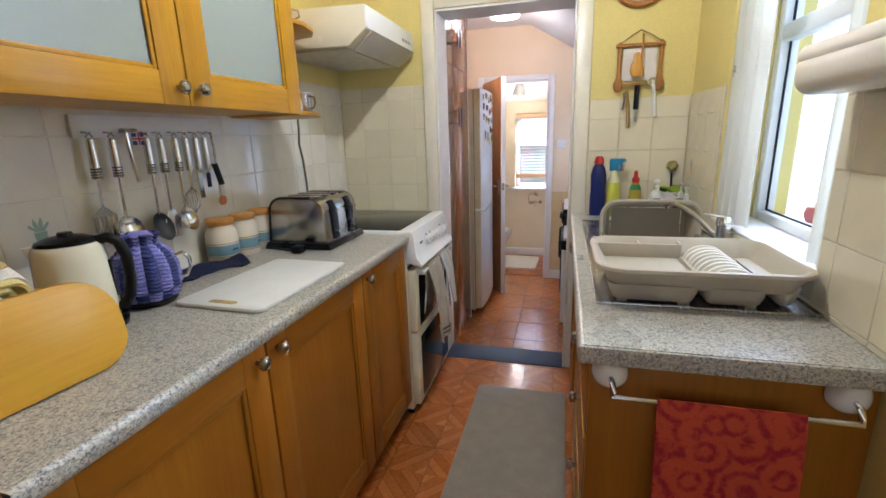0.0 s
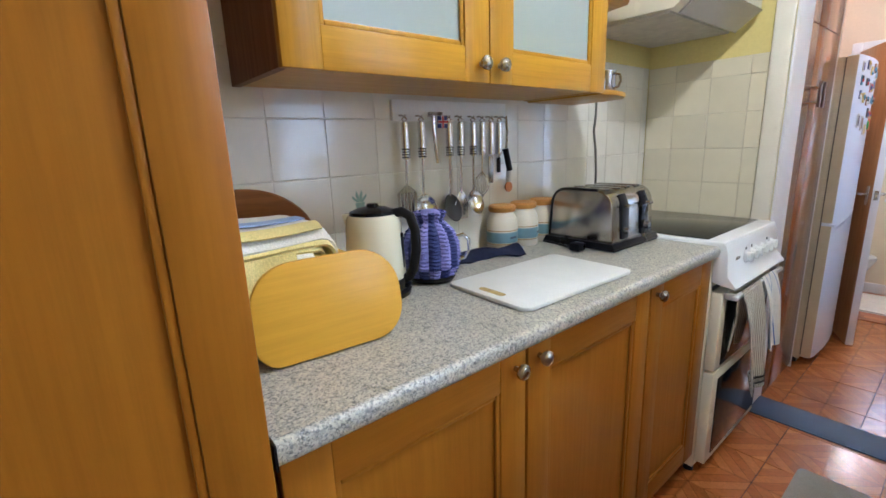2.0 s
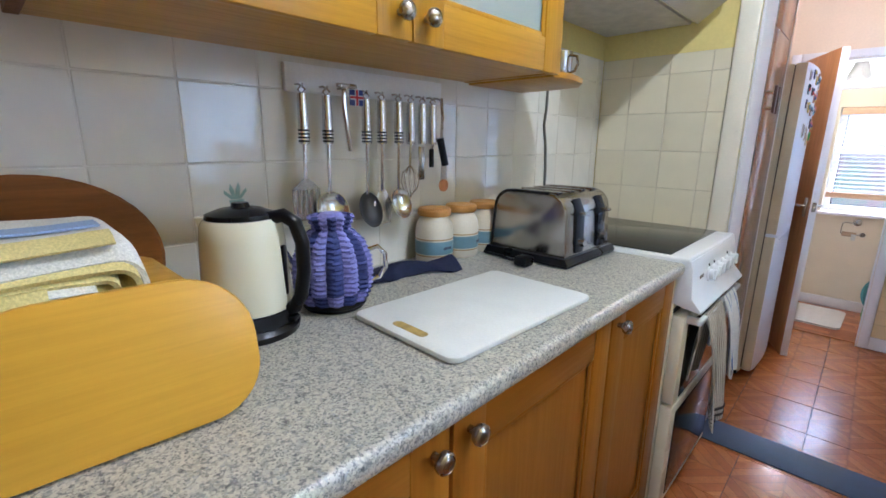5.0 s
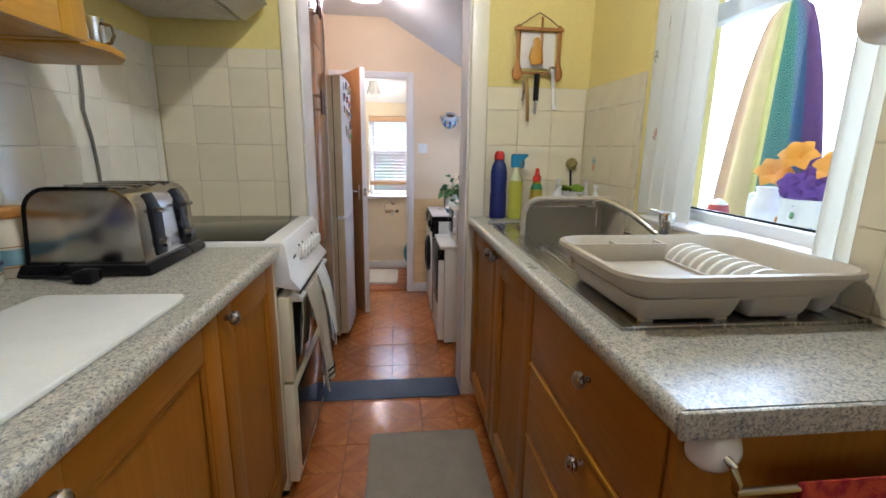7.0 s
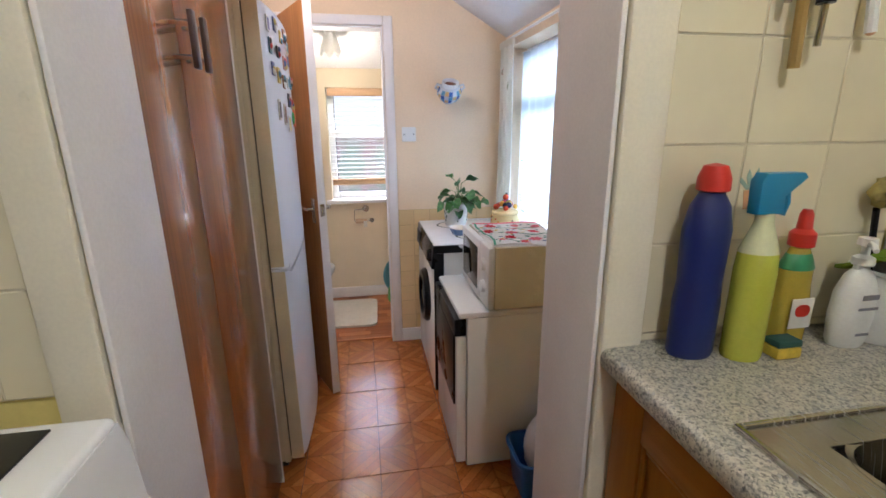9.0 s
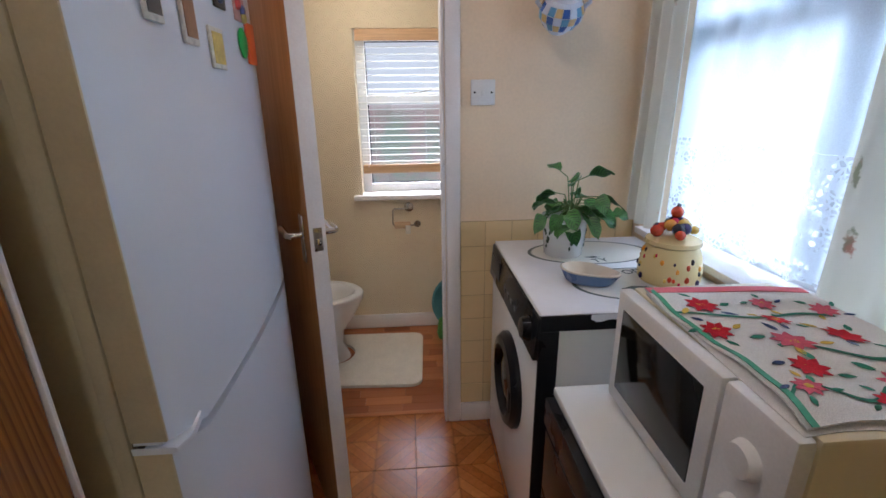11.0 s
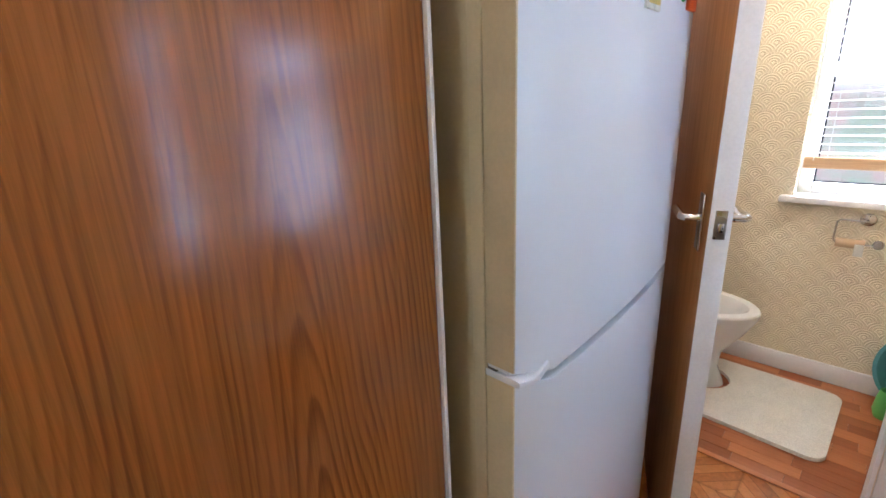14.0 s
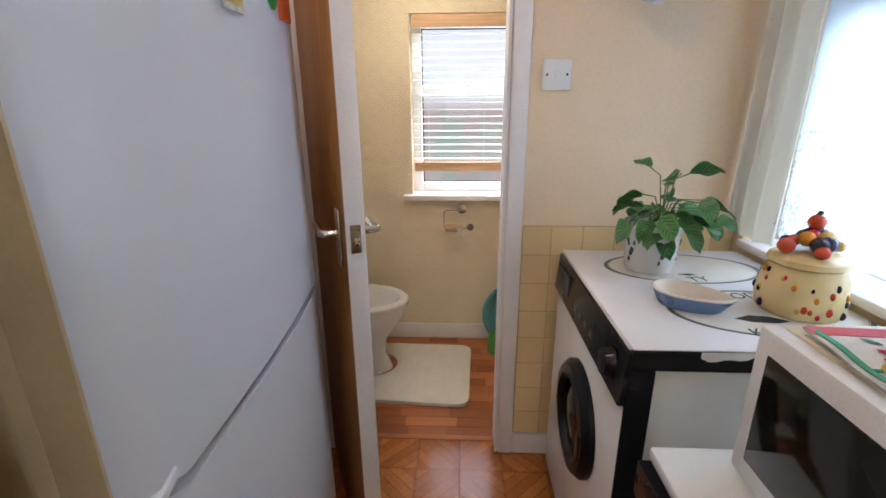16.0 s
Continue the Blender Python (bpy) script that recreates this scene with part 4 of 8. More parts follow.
# microwave
u = thing("microwave", (0.19, 3.58, ZT), "cream microwave oven with a dark window, on the freezer", "microwave")
MX0, MX1, MY0, MY1, MZ0, MZ1 = 0.045, 0.365, 3.365, 3.805, ZT + 0.012, 0.812
part("body", bm_box(MX0 + 0.03, MX1, MY0, MY1, MZ0, MZ1, 0.006), CREAM_EN, u)
part("door_frame", bm_box(MX0, MX0 + 0.029, MY0 + 0.125, MY1, MZ0, MZ1, 0.008), WHITEPLASTIC, u)
part("window", bm_box(MX0 - 0.002, MX0 + 0.004, MY0 + 0.155, MY1 - 0.03, MZ0 + 0.035, MZ1 - 0.035, 0.002), BLACKGLASS, u, "dark microwave window")
cp = part("control_panel", bm_box(MX0 + 0.002, MX0 + 0.029, MY0, MY0 + 0.123, MZ0, MZ1, 0.008), WHITEPLASTIC, u)
for zc in (MZ0 + 0.08, MZ0 + 0.17):
    part("dial", bm_lathe([(0, 0.016), (0.022, 0.014), (0.027, 0.0), (0, 0.0)], 24, None, Matrix.Translation((MX0 + 0.002, MY0 + 0.06, zc)) @ Matrix.Rotation(radians(-90), 4, "Y")), WHITEPLASTIC, cp)
for xx in (MX0 + 0.05, MX1 - 0.03):
    for yy in (MY0 + 0.04, MY1 - 0.04):
        part("foot", bm_cyl((xx, yy, ZT), (xx, yy, MZ0), 0.012), BLACK, u)

# ---- right worktop and sink ----


def bm_loft(loops, into=None, cap0=False, cap1=False):
    """Skins closed loops of equal length, given as lists of points."""
    bm = into or bmesh.new()
    rings = [[bm.verts.new(p) for p in lp] for lp in loops]
    n = len(rings[0])
    for a, b in zip(rings, rings[1:]):
        for i in range(n):
            bm.faces.new((a[i], a[(i + 1) % n], b[(i + 1) % n], b[i]))
    if cap0:
        bm.faces.new(rings[0][::-1])
    if cap1:
        bm.faces.new(rings[-1])
    return bm


def tub_loops(cx, cy, w, h, steps, r=0.04):
    """Rounded rectangles at heights: steps of (grow, z)."""
    return [[(x, y, z) for x, y in round_rect(w + 2 * g, h + 2 * g, max(0.006, r + g), 6, cx, cy)] for g, z in steps]


SX0, SX1, SY0, SY1 = 0.085, 0.455, 1.79, 2.17
u = thing("sink_worktop", (0.23, 1.65, 0.862), "grey and cream speckled laminate worktop with an inset sink", "worktop")
bm = bmesh.new()
for x0, x1, y0, y1 in ((-0.018, RW - 0.002, 0.866, SY0), (-0.018, SX0, SY0, SY1), (SX1, RW - 0.002, SY0, SY1), (-0.018, RW - 0.002, SY1, BW - 0.002)):
    bm_box(x0, x1, y0, y1, 0.862, 0.900, into=bm)
bmesh.ops.remove_doubles(bm, verts=bm.verts[:], dist=1e-5)
part("slab", bm, GRANITE, u)
half_round = [(-0.0175, 0.862), (-0.024, 0.863), (-0.029, 0.868), (-0.031, 0.876), (-0.031, 0.887), (-0.029, 0.894), (-0.024, 0.899), (-0.0175, 0.8999)]
part("front_edge", bm_prism(half_round, "y", 0.866, BW - 0.002), GRANITE, u)
part("end_edge", bm_box(-0.0285, RW - 0.002, 0.857, 0.8655, 0.8625, 0.8995, 0.003), GRANITE, u)

u = thing("sink", (0.27, 1.68, 0.90), "stainless steel inset sink with a ribbed drainer", "sink")
bm = bmesh.new()
for x0, x1, y0, y1 in ((0.018, RW - 0.004, 1.095, SY0 + 0.01), (0.018, SX0 + 0.01, SY0 + 0.01, SY1 - 0.01), (SX1 - 0.01, RW - 0.004, SY0 + 0.01, SY1 - 0.01), (0.018, RW - 0.004, SY1 - 0.01, 2.21)):
    bm_box(x0, x1, y0, y1, 0.9005, 0.904, into=bm)
bmesh.ops.remove_doubles(bm, verts=bm.verts[:], dist=1e-5)
part("tray", bm, SINKSTEEL, u)
bm = bmesh.new()
for x0, x1, y0, y1 in ((0.018, 0.025, 1.095, 2.21), (RW - 0.011, RW - 0.004, 1.095, 2.21), (0.0251, RW - 0.0111, 1.095, 1.102), (0.0251, RW - 0.0111, 2.203, 2.21)):
    bm_box(x0, x1, y0, y1, 0.9041, 0.908, 0.0015, into=bm)
part("rim", bm, SINKSTEEL, u)
cxs, cys = (SX0 + SX1) / 2, (SY0 + SY1) / 2
part("bowl", bm_loft(tub_loops(cxs, cys, SX1 - SX0 - 0.02, SY1 - SY0 - 0.02, [(0.008, 0.9042), (0.0, 0.9005), (-0.004, 0.88), (-0.02, 0.765), (-0.05, 0.752)], 0.05), cap1=True), SINKSTEEL, u)
part("waste", bm_lathe([(0.0, 0.002), (0.03, 0.002), (0.036, 0.004), (0.04, 0.001)], 20, None, Matrix.Translation((cxs, cys, 0.7525))), CHROME, u, "chrome plug hole")
for i in range(9):
    part("drainer_rib", bm_box(0.09 + i * 0.042, 0.098 + i * 0.042, 1.19, 1.74, 0.904, 0.9065, 0.001), SINKSTEEL, u)

u = thing("mixer_tap", (0.462, 1.69, 0.904), "chrome monobloc mixer tap with a swivel spout", "tap")
part("body", bm_lathe([(0.027, 0.0), (0.027, 0.01), (0.021, 0.014), (0.021, 0.085), (0.024, 0.088), (0.024, 0.11), (0.02, 0.118), (0, 0.119)], 24, None, Matrix.Translation((0.462, 1.69, 0.904))), CHROME, u)
part("lever", bm_prism([(0.47, 1.022), (0.40, 1.034), (0.396, 1.03), (0.45, 1.012)], "y", 1.681, 1.699, 0.002), CHROME, u)
part("spout", bm_tube([(0.45, 1.70, 0.945), (0.425, 1.745, 0.975), (0.40, 1.79, 1.003), (0.37, 1.845, 1.026), (0.35, 1.885, 1.034), (0.335, 1.91, 1.030), (0.328, 1.925, 1.015)], 0.0105, 12), CHROME, u)

# beige dish rack
u = thing("dish_rack", (0.27, 1.32, 0.908), "beige plastic dish drainer with plate ribs and cutlery pockets", "dish rack", turn=0)
DW, DH, DCX, DCY = 0.43, 0.335, 0.248, 1.262
part("tub", bm_loft(tub_loops(DCX, DCY, DW, DH, [(-0.030, 0.940), (-0.018, 0.945), (0.004, 0.980), (0.006, 0.984), (0.018, 0.986), (0.021, 0.991), (0.019, 0.998), (0.010, 1.000), (0.002, 0.994), (-0.022, 0.950), (-0.036, 0.946)], 0.05), cap0=True, cap1=True), BEIGE, u)


def well(x0, x1, y0, y1):
    """A foot well of the drainer, drawn in towards the tray."""
    return bm_loft(tub_loops((x0 + x1) / 2, (y0 + y1) / 2, x1 - x0, y1 - y0, [(0.0, 0.952), (-0.006, 0.930), (-0.013, 0.914), (-0.020, 0.9085)], 0.028), cap0=True, cap1=True)


for x0, x1, y0, y1 in ((0.045, 0.252, 1.105, 1.405), (0.254, 0.392, 1.105, 1.405), (0.404, 0.462, 1.120, 1.400)):
    part("foot_well", well(x0, x1, y0, y1), BEIGE, u)
part("divider", bm_box(0.035, 0.262, 1.372, 1.378, 0.947, 0.992, 0.002), BEIGE, u)
part("divider", bm_box(0.148, 0.154, 1.3785, 1.424, 0.947, 0.990, 0.002), BEIGE, u)
part("divider", bm_box(0.258, 0.264, 1.3785, 1.424, 0.947, 0.992, 0.002), BEIGE, u)
for i in range(9):
    y = 1.385 - i * 0.029
    poly = [(0.268, 0.946)] + [(0.325 - 0.055 * math.cos(radians(a)), 0.948 + 0.042 * math.sin(radians(a))) for a in range(0, 181, 20)] + [(0.382, 0.946), (0.366, 0.946)] + [(0.325 + 0.040 * math.cos(radians(a)), 0.947 + 0.030 * math.sin(radians(a))) for a in range(0, 181, 20)]
    part("plate_rib", bm_prism(poly, "y", y - 0.004, y + 0.004, 0.001), CREAMPLASTIC, u, "pale plate rib")
part("rib_rail", bm_box(0.258, 0.266, 1.145, 1.370, 0.947, 0.958, 0.002), BEIGE, u)
for xx, yy in ((0.08, 1.13), (0.22, 1.13), (0.36, 1.13), (0.08, 1.38), (0.36, 1.38)):
    part("foot", bm_box(xx - 0.012, xx + 0.012, yy - 0.006, yy + 0.006, 0.9042, 0.9092, 0.001), BEIGE, u)

# washing-up bowl stood on its side in the sink
u = thing("washing_up_bowl", (0.27, 2.0, 0.76), "beige plastic washing-up bowl stood on its side in the sink", "bowl")


def up_loops(cx, cz, w, h, steps, r):
    return [[(x, y, z) for x, z in round_rect(w + 2 * g, h + 2 * g, max(0.006, r + g), 7, cx, cz)] for g, y in steps]


part("basin", bm_loft(up_loops(0.272, 0.905, 0.345, 0.235, [(0.018, 1.950), (0.020, 1.945), (0.012, 1.941), (0.004, 1.944), (-0.001, 1.955), (-0.015, 2.055), (-0.03, 2.064), (-0.028, 2.070), (-0.011, 2.062), (0.004, 1.962), (0.010, 1.957), (0.018, 1.957), (0.0185, 1.953)], 0.05)), BEIGE, u)
part("base", bm_box(0.135, 0.41, 2.0605, 2.066, 0.82, 0.99, 0.002), BEIGE, u)

# ---- things on the left worktop ----


def leaning(u, t):
    u.matrix_world = t
    u["local"] = 1


# bread bin with its oval lid board standing in front
u = thing("bread_board", (-0.907, 0.493, 0.902), "golden oval beech board leaning against a bread bin", "board", turn=-4, tilt=(0, -11))
poly = []
for sx_, sy_, a0_, rr_ in ((1, 1, 0, 0.084), (-1, 1, 90, 0.082), (-1, -1, 180, 0.045), (1, -1, 270, 0.064)):
    poly += [(sx_ * (0.143 - rr_) + rr_ * math.cos(radians(a0_ + 9 * q)), 0.089 + sy_ * (0.089 - rr_) + rr_ * math.sin(radians(a0_ + 9 * q))) for q in range(11)]
part("board", bm_prism(poly, "x", -0.010, 0.010, 0.005), wood("beech", (0.56, 0.30, 0.018), (0.66, 0.37, 0.03), 0.35, axis=1, var=0.2), u)
u = thing("bread_bin", (-1.09, 0.47, 0.902), "pale wooden bread bin behind the oval board", "bread bin")
part("body", bm_box(-1.20, -0.966, 0.33, 0.60, 0.901, 1.056, 0.02), GOLD_H, u)


def towel_loop(y0, y1, z0, z1, x0, x1, t, k):
    """One ply of a folded towel: a U in side view, its round fold towards +y."""
    r, mid = (z1 - z0) / 2, (z0 + z1) / 2

    def fn(a, b):
        if a < 0.4:
            y, z = y0 + (y1 - y0) * a / 0.4, z0
        elif a < 0.6:
            q = math.pi * (a - 0.4) / 0.2
            y, z = y1 + r * math.sin(q), mid - r * math.cos(q)
        else:
            y, z = y1 - (y1 - y0) * (a - 0.6) / 0.4, z1
        x = x0 + (x1 - x0) * b
        sag = 0.035 * max(0.0, b - 0.72) ** 2 * 10
        return (x + 0.004 * math.sin(9 * y + k), y + 0.004 * math.sin(14 * x + 2 * k), z - sag + 0.0025 * math.sin(23 * y + 11 * x + k))
    return bm_sheet(fn, 40, 14, t)


TOWEL_Y = cloth("pale_yellow_towelling", (0.78, 0.66, 0.26), 350)
TOWEL_W = cloth("white_towelling", (0.80, 0.77, 0.68), 350)
TOWEL_B = cloth("pale_blue_stripe", (0.36, 0.46, 0.68), 350)
u = thing("folded_towel", (-1.08, 0.46, 1.075), "folded yellow, white and blue striped tea towel on the bread bin", "towel", tilt=(0, 0))
part("fold", towel_loop(0.325, 0.515, 1.081, 1.145, -1.20, -0.972, 0.006, 0), TOWEL_W, u)
part("fold", towel_loop(0.325, 0.508, 1.090, 1.136, -1.20, -0.966, 0.006, 1.3), TOWEL_Y, u)
part("fold", towel_loop(0.325, 0.500, 1.099, 1.127, -1.20, -0.970, 0.006, 2.1), TOWEL_Y, u)
part("fold", towel_loop(0.325, 0.490, 1.108, 1.119, -1.20, -0.968, 0.005, 3.0), TOWEL_W, u)
part("blue_stripe", bm_sheet(lambda a, b: (-1.105 + 0.045 * a, 0.327 + 0.19 * b, 1.1505 + 0.0025 * math.sin(23 * (0.327 + 0.19 * b) - 12)), 5, 14, 0.003), TOWEL_B, u)
part("yellow_border", bm_sheet(lambda a, b: (-1.01 + 0.03 * a, 0.327 + 0.19 * b, 1.1495 - 0.012 * a * a + 0.0025 * math.sin(23 * (0.327 + 0.19 * b) - 11)), 5, 14, 0.003), TOWEL_Y, u)
part("hanging_corner", bm_sheet(lambda a, b: (-0.955 + 0.012 * b + 0.004 * math.sin(9 * a), 0.318 + 0.13 * a, 1.105 - (0.085 - 0.05 * a) * b), 10, 8, 0.006), TOWEL_Y, u)

u.location.z -= 0.019

u = thing("wooden_platter", (-1.27, 0.50, 0.902), "dark oval wooden platter propped against the tiles", "platter", tilt=(0, 0))
m = Matrix.Translation((-1.288, 0.455, 1.035)) @ Matrix.Rotation(radians(84), 4, "Y")
part("dish", bm_lathe([(0, 0.004), (0.10, 0.004), (0.118, 0.012), (0.142, 0.016), (0.147, 0.011), (0.142, 0.004), (0.11, -0.003), (0, -0.005)], 40, None, m, 1.24), wood("dark_platter", (0.20, 0.07, 0.015), (0.30, 0.12, 0.03), 0.3, axis=1), u)

# kettle
KX, KY = -1.14, 0.724
u = thing("kettle", (KX, KY, 0.90), "cream electric kettle with black handle, lid and base", "kettle", turn=38)
CREAMKET = plain("cream_kettle_enamel", (0.76, 0.73, 0.56), 0.16, var=0.02, bump=0)
part("power_base", bm_lathe([(0, 0.001), (0.084, 0.001), (0.086, 0.012), (0.078, 0.020), (0, 0.020)], 36), BLACK, u, "black power base")
part("skirt", bm_lathe([(0.0, 0.021), (0.077, 0.021), (0.078, 0.045), (0.0755, 0.046)], 36), BLACK, u)
part("body", bm_lathe([(0.0735, 0.0465), (0.0745, 0.06), (0.072, 0.11), (0.069, 0.17), (0.066, 0.196), (0.060, 0.206), (0, 0.206)], 40), CREAMKET, u)
part("lid", bm_lathe([(0.058, 0.2065), (0.056, 0.214), (0.035, 0.222), (0.016, 0.225), (0.013, 0.232), (0, 0.233)], 32), BLACK, u)
part("spout", bm_prism([(-0.055, 0.206), (-0.078, 0.206), (-0.072, 0.185), (-0.062, 0.165)], "y", -0.014, 0.014, 0.003), CREAMKET, u)
hp = [(0.050, 0, 0.206), (0.075, 0, 0.212), (0.095, 0, 0.200), (0.106, 0, 0.165), (0.106, 0, 0.115), (0.098, 0, 0.070), (0.085, 0, 0.048), (0.075, 0, 0.045)]
bm = bm_tube(hp, 0.0125, 10)
part("handle", bm, BLACK, u)
part("gauge", bm_box(0.066, 0.0745, -0.006, 0.006, 0.07, 0.16, 0.003), BLACK, u)
part("switch", bm_box(0.072, 0.088, -0.012, 0.012, 0.022, 0.032, 0.003), BLACK, u)

# teapot in a knitted cosy
u = thing("teapot", (-1.14, 0.90, 0.90), "teapot in a lilac and navy knitted cosy", "teapot", turn=60)
LILAC = cloth("lilac_wool", (0.28, 0.28, 0.68), 160, 0.2)
NAVYW = cloth("navy_wool", (0.065, 0.08, 0.25), 160, 0.2)
part("base", bm_lathe([(0, 0.002), (0.06, 0.002), (0.066, 0.01), (0.06, 0.02), (0, 0.02)], 28), BLACK, u)


def cosy(a0, a1, prof, ribs, bump_r):
    """A wedge of the cosy between two angles, with rounded ribs."""
    def fn(s, t):
        a = a0 + (a1 - a0) * s
        k = t * (len(prof) - 1)
        i = min(int(k), len(prof) - 2)
        f = k - i
        r = prof[i][0] * (1 - f) + prof[i + 1][0] * f
        z = prof[i][1] * (1 - f) + prof[i + 1][1] * f
        r += bump_r * math.sin(math.pi * s) * (r / 0.07) + 0.0026 * math.sin(z * 640 + (0 if s < 0.5 else 1.6))
        return (r * math.cos(a), r * math.sin(a), z)
    return bm_sheet(fn, 8, 64, 0.003)


PROF = [(0.062, 0.018), (0.070, 0.03), (0.073, 0.07), (0.071, 0.105), (0.060, 0.138), (0.040, 0.160), (0.033, 0.166), (0.036, 0.174), (0.041, 0.186), (0.040, 0.192)]
NR = 14
for i in range(NR):
    a = 2 * math.pi * i / NR
    part("knitted_rib", cosy(a, a + 2 * math.pi / NR * 0.98, PROF[2:] if i % 2 else PROF[2:], 1, 0.008), LILAC if i % 2 else NAVYW, u)
for k, (lo, hi) in enumerate(((0, 1), (1, 2))):
    for i in range(NR):
        a = 2 * math.pi * i / NR
        pr = [(PROF[lo][0] + (PROF[hi][0] - PROF[lo][0]) * q, PROF[lo][1] + (PROF[hi][1] - PROF[lo][1]) * q) for q in (0, 0.5, 1)]
        if k == 0:
            pr = [(0.062, 0.018), (0.068, 0.030), (0.072, 0.042)]
        else:
            pr = [(0.072, 0.043), (0.0735, 0.055), (0.073, 0.069)]
        part("knitted_check", cosy(a, a + 2 * math.pi / NR * 0.98, pr, 1, 0.006), NAVYW if (i + k) % 2 else LILAC, u)
part("pot_lid", bm_lathe([(0.036, 0.180), (0.02, 0.196), (0.0, 0.198)], 20), LILAC, u)
part("pot_handle", bm_tube([(0.070, 0, 0.115), (0.092, 0, 0.122), (0.108, 0, 0.105), (0.108, 0, 0.075), (0.095, 0, 0.055), (0.074, 0, 0.050)], 0.005, 8), CHROME, u, "polished steel handle")
part("pot_spout", bm_tube([(-0.068, 0, 0.08), (-0.085, 0, 0.10), (-0.095, 0, 0.125)], 0.011, 10, taper=0.007), CHROME, u)

# navy oven mitt
NAVY = cloth("navy_crochet", (0.018, 0.022, 0.055), 120, 0.3)
u = thing("crochet_mat", (-1.21, 1.16, 0.90), "navy crocheted mat lying crumpled by the teapot", "mat", turn=75)


def mitt(a, b):
    x = -0.15 + 0.30 * a
    w = 0.045 + 0.012 * math.sin(a * 9) + (0.03 * max(0, 0.25 - a) * 2)
    return (x, (b - 0.5) * 2 * w, 0.004 + 0.022 * math.sin(math.pi * b) + 0.007 * math.sin(11 * a + 4 * b))


part("mat", bm_sheet(mitt, 30, 14, 0.005), NAVY, u)

# chopping board
u = thing("chopping_board", (-0.912, 1.10, 0.901), "white plastic chopping board with a stained handle slot", "chopping board", turn=-1.5)
POLY = plain("white_polythene", (0.78, 0.79, 0.76), 0.4, var=0.06, scale=14)
outer = round_rect(0.275, 0.44, 0.022, 5)
part("slab", bm_prism(outer, "z", 0.0005, 0.011, 0.003), POLY, u)
part("handle_slot", bm_prism(round_rect(0.085, 0.020, 0.0095, 5, 0.0, -0.19), "z", 0.0111, 0.0116), plain("slot_stain", (0.50, 0.36, 0.10), 0.6, var=0.4, scale=60), u, "yellow-stained handle slot")

# storage jars
CREAMJAR = plain("cream_stoneware", (0.72, 0.66, 0.54), 0.3, var=0.05)
BLUEBAND = plain("blue_band_glaze", (0.17, 0.29, 0.36), 0.3, var=0.12, scale=30)
TAN = plain("tan_glaze", (0.42, 0.26, 0.10), 0.4)
LIDWOOD = wood("jar_lid_wood", (0.46, 0.22, 0.05), (0.58, 0.30, 0.08), 0.45, axis=0)
first = None
for i, yj in enumerate((1.302, 1.415, 1.525)):
    if first is None:
        u = thing("storage_jar", (-1.245, yj, 0.90), "cream stoneware storage jar with a blue band and wooden lid", "jar", "row of storage jars")
        O = Matrix.Translation((-1.245, yj, 0.90))
        part("body", bm_lathe([(0, 0.001), (0.049, 0.001), (0.053, 0.006), (0.054, 0.090), (0.050, 0.112), (0.041, 0.128), (0.041, 0.133), (0, 0.133)], 36, None, O), CREAMJAR, u)
        part("blue_band", bm_lathe([(0.0535, 0.030), (0.0548, 0.030), (0.0550, 0.066), (0.0537, 0.066)], 36, None, O), BLUEBAND, u, "painted blue band")
        for z in (0.024, 0.070):
            part("line", bm_lathe([(0.0535, z), (0.0548, z), (0.0548, z + 0.003), (0.0535, z + 0.003)], 36, None, O), TAN, u)
        part("writing", bm_box(-1.245 + 0.0545, -1.245 + 0.0556, yj - 0.018, yj + 0.012, 0.944, 0.951), plain("writing_navy", (0.05, 0.07, 0.12), 0.5), u, "unreadable painted word")
        part("lid", bm_lathe([(0, 0.134), (0.044, 0.134), (0.047, 0.138), (0.047, 0.151), (0.043, 0.156), (0, 0.157)], 32, None, O), LIDWOOD, u, "turned wooden lid")
        first = u
    else:
        copy_thing(first, pose(-1.245, yj, 0.90, 0, 0, 25 * i))

# toaster
u = thing("toaster", (-1.065, 1.635, 0.90), "four-slot brushed steel toaster on a black base", "toaster")
prof = [(-1.19, 0.925)] + [(-1.125 - 0.055 * math.sin(radians(a)), 1.045 + 0.055 * math.cos(radians(a))) for a in range(90, -1, -15)] + [(-1.00 + 0.055 * math.sin(radians(a)), 1.045 + 0.055 * math.cos(radians(a))) for a in range(0, 91, 15)] + [(-0.938, 0.925)]
part("shell", bm_prism(prof, "y", 1.497, 1.775, 0.008), STEEL, u)
part("edge_trim", bm_tube([(x, 1.499, z + 0.001) for x, z in prof[:9]], 0.004, 8), BLACK, u, "black end seam")
part("base", bm_prism([(-1.202, 0.903), (-1.206, 0.912), (-1.196, 0.928), (-0.930, 0.928), (-0.920, 0.912), (-0.924, 0.903)], "y", 1.483, 1.788, 0.004), BLACK, u)
for i in range(4):
    yy = 1.535 + i * 0.068
    part("slot", bm_box(-1.145, -0.985, yy - 0.013, yy + 0.013, 1.0935, 1.1012, 0.001), BLACK, u, "dark bread slot")
    part("slot_rim", bm_box(-1.148, -0.982, yy - 0.0175, yy - 0.014, 1.097, 1.1025, 0.001), STEEL, u)
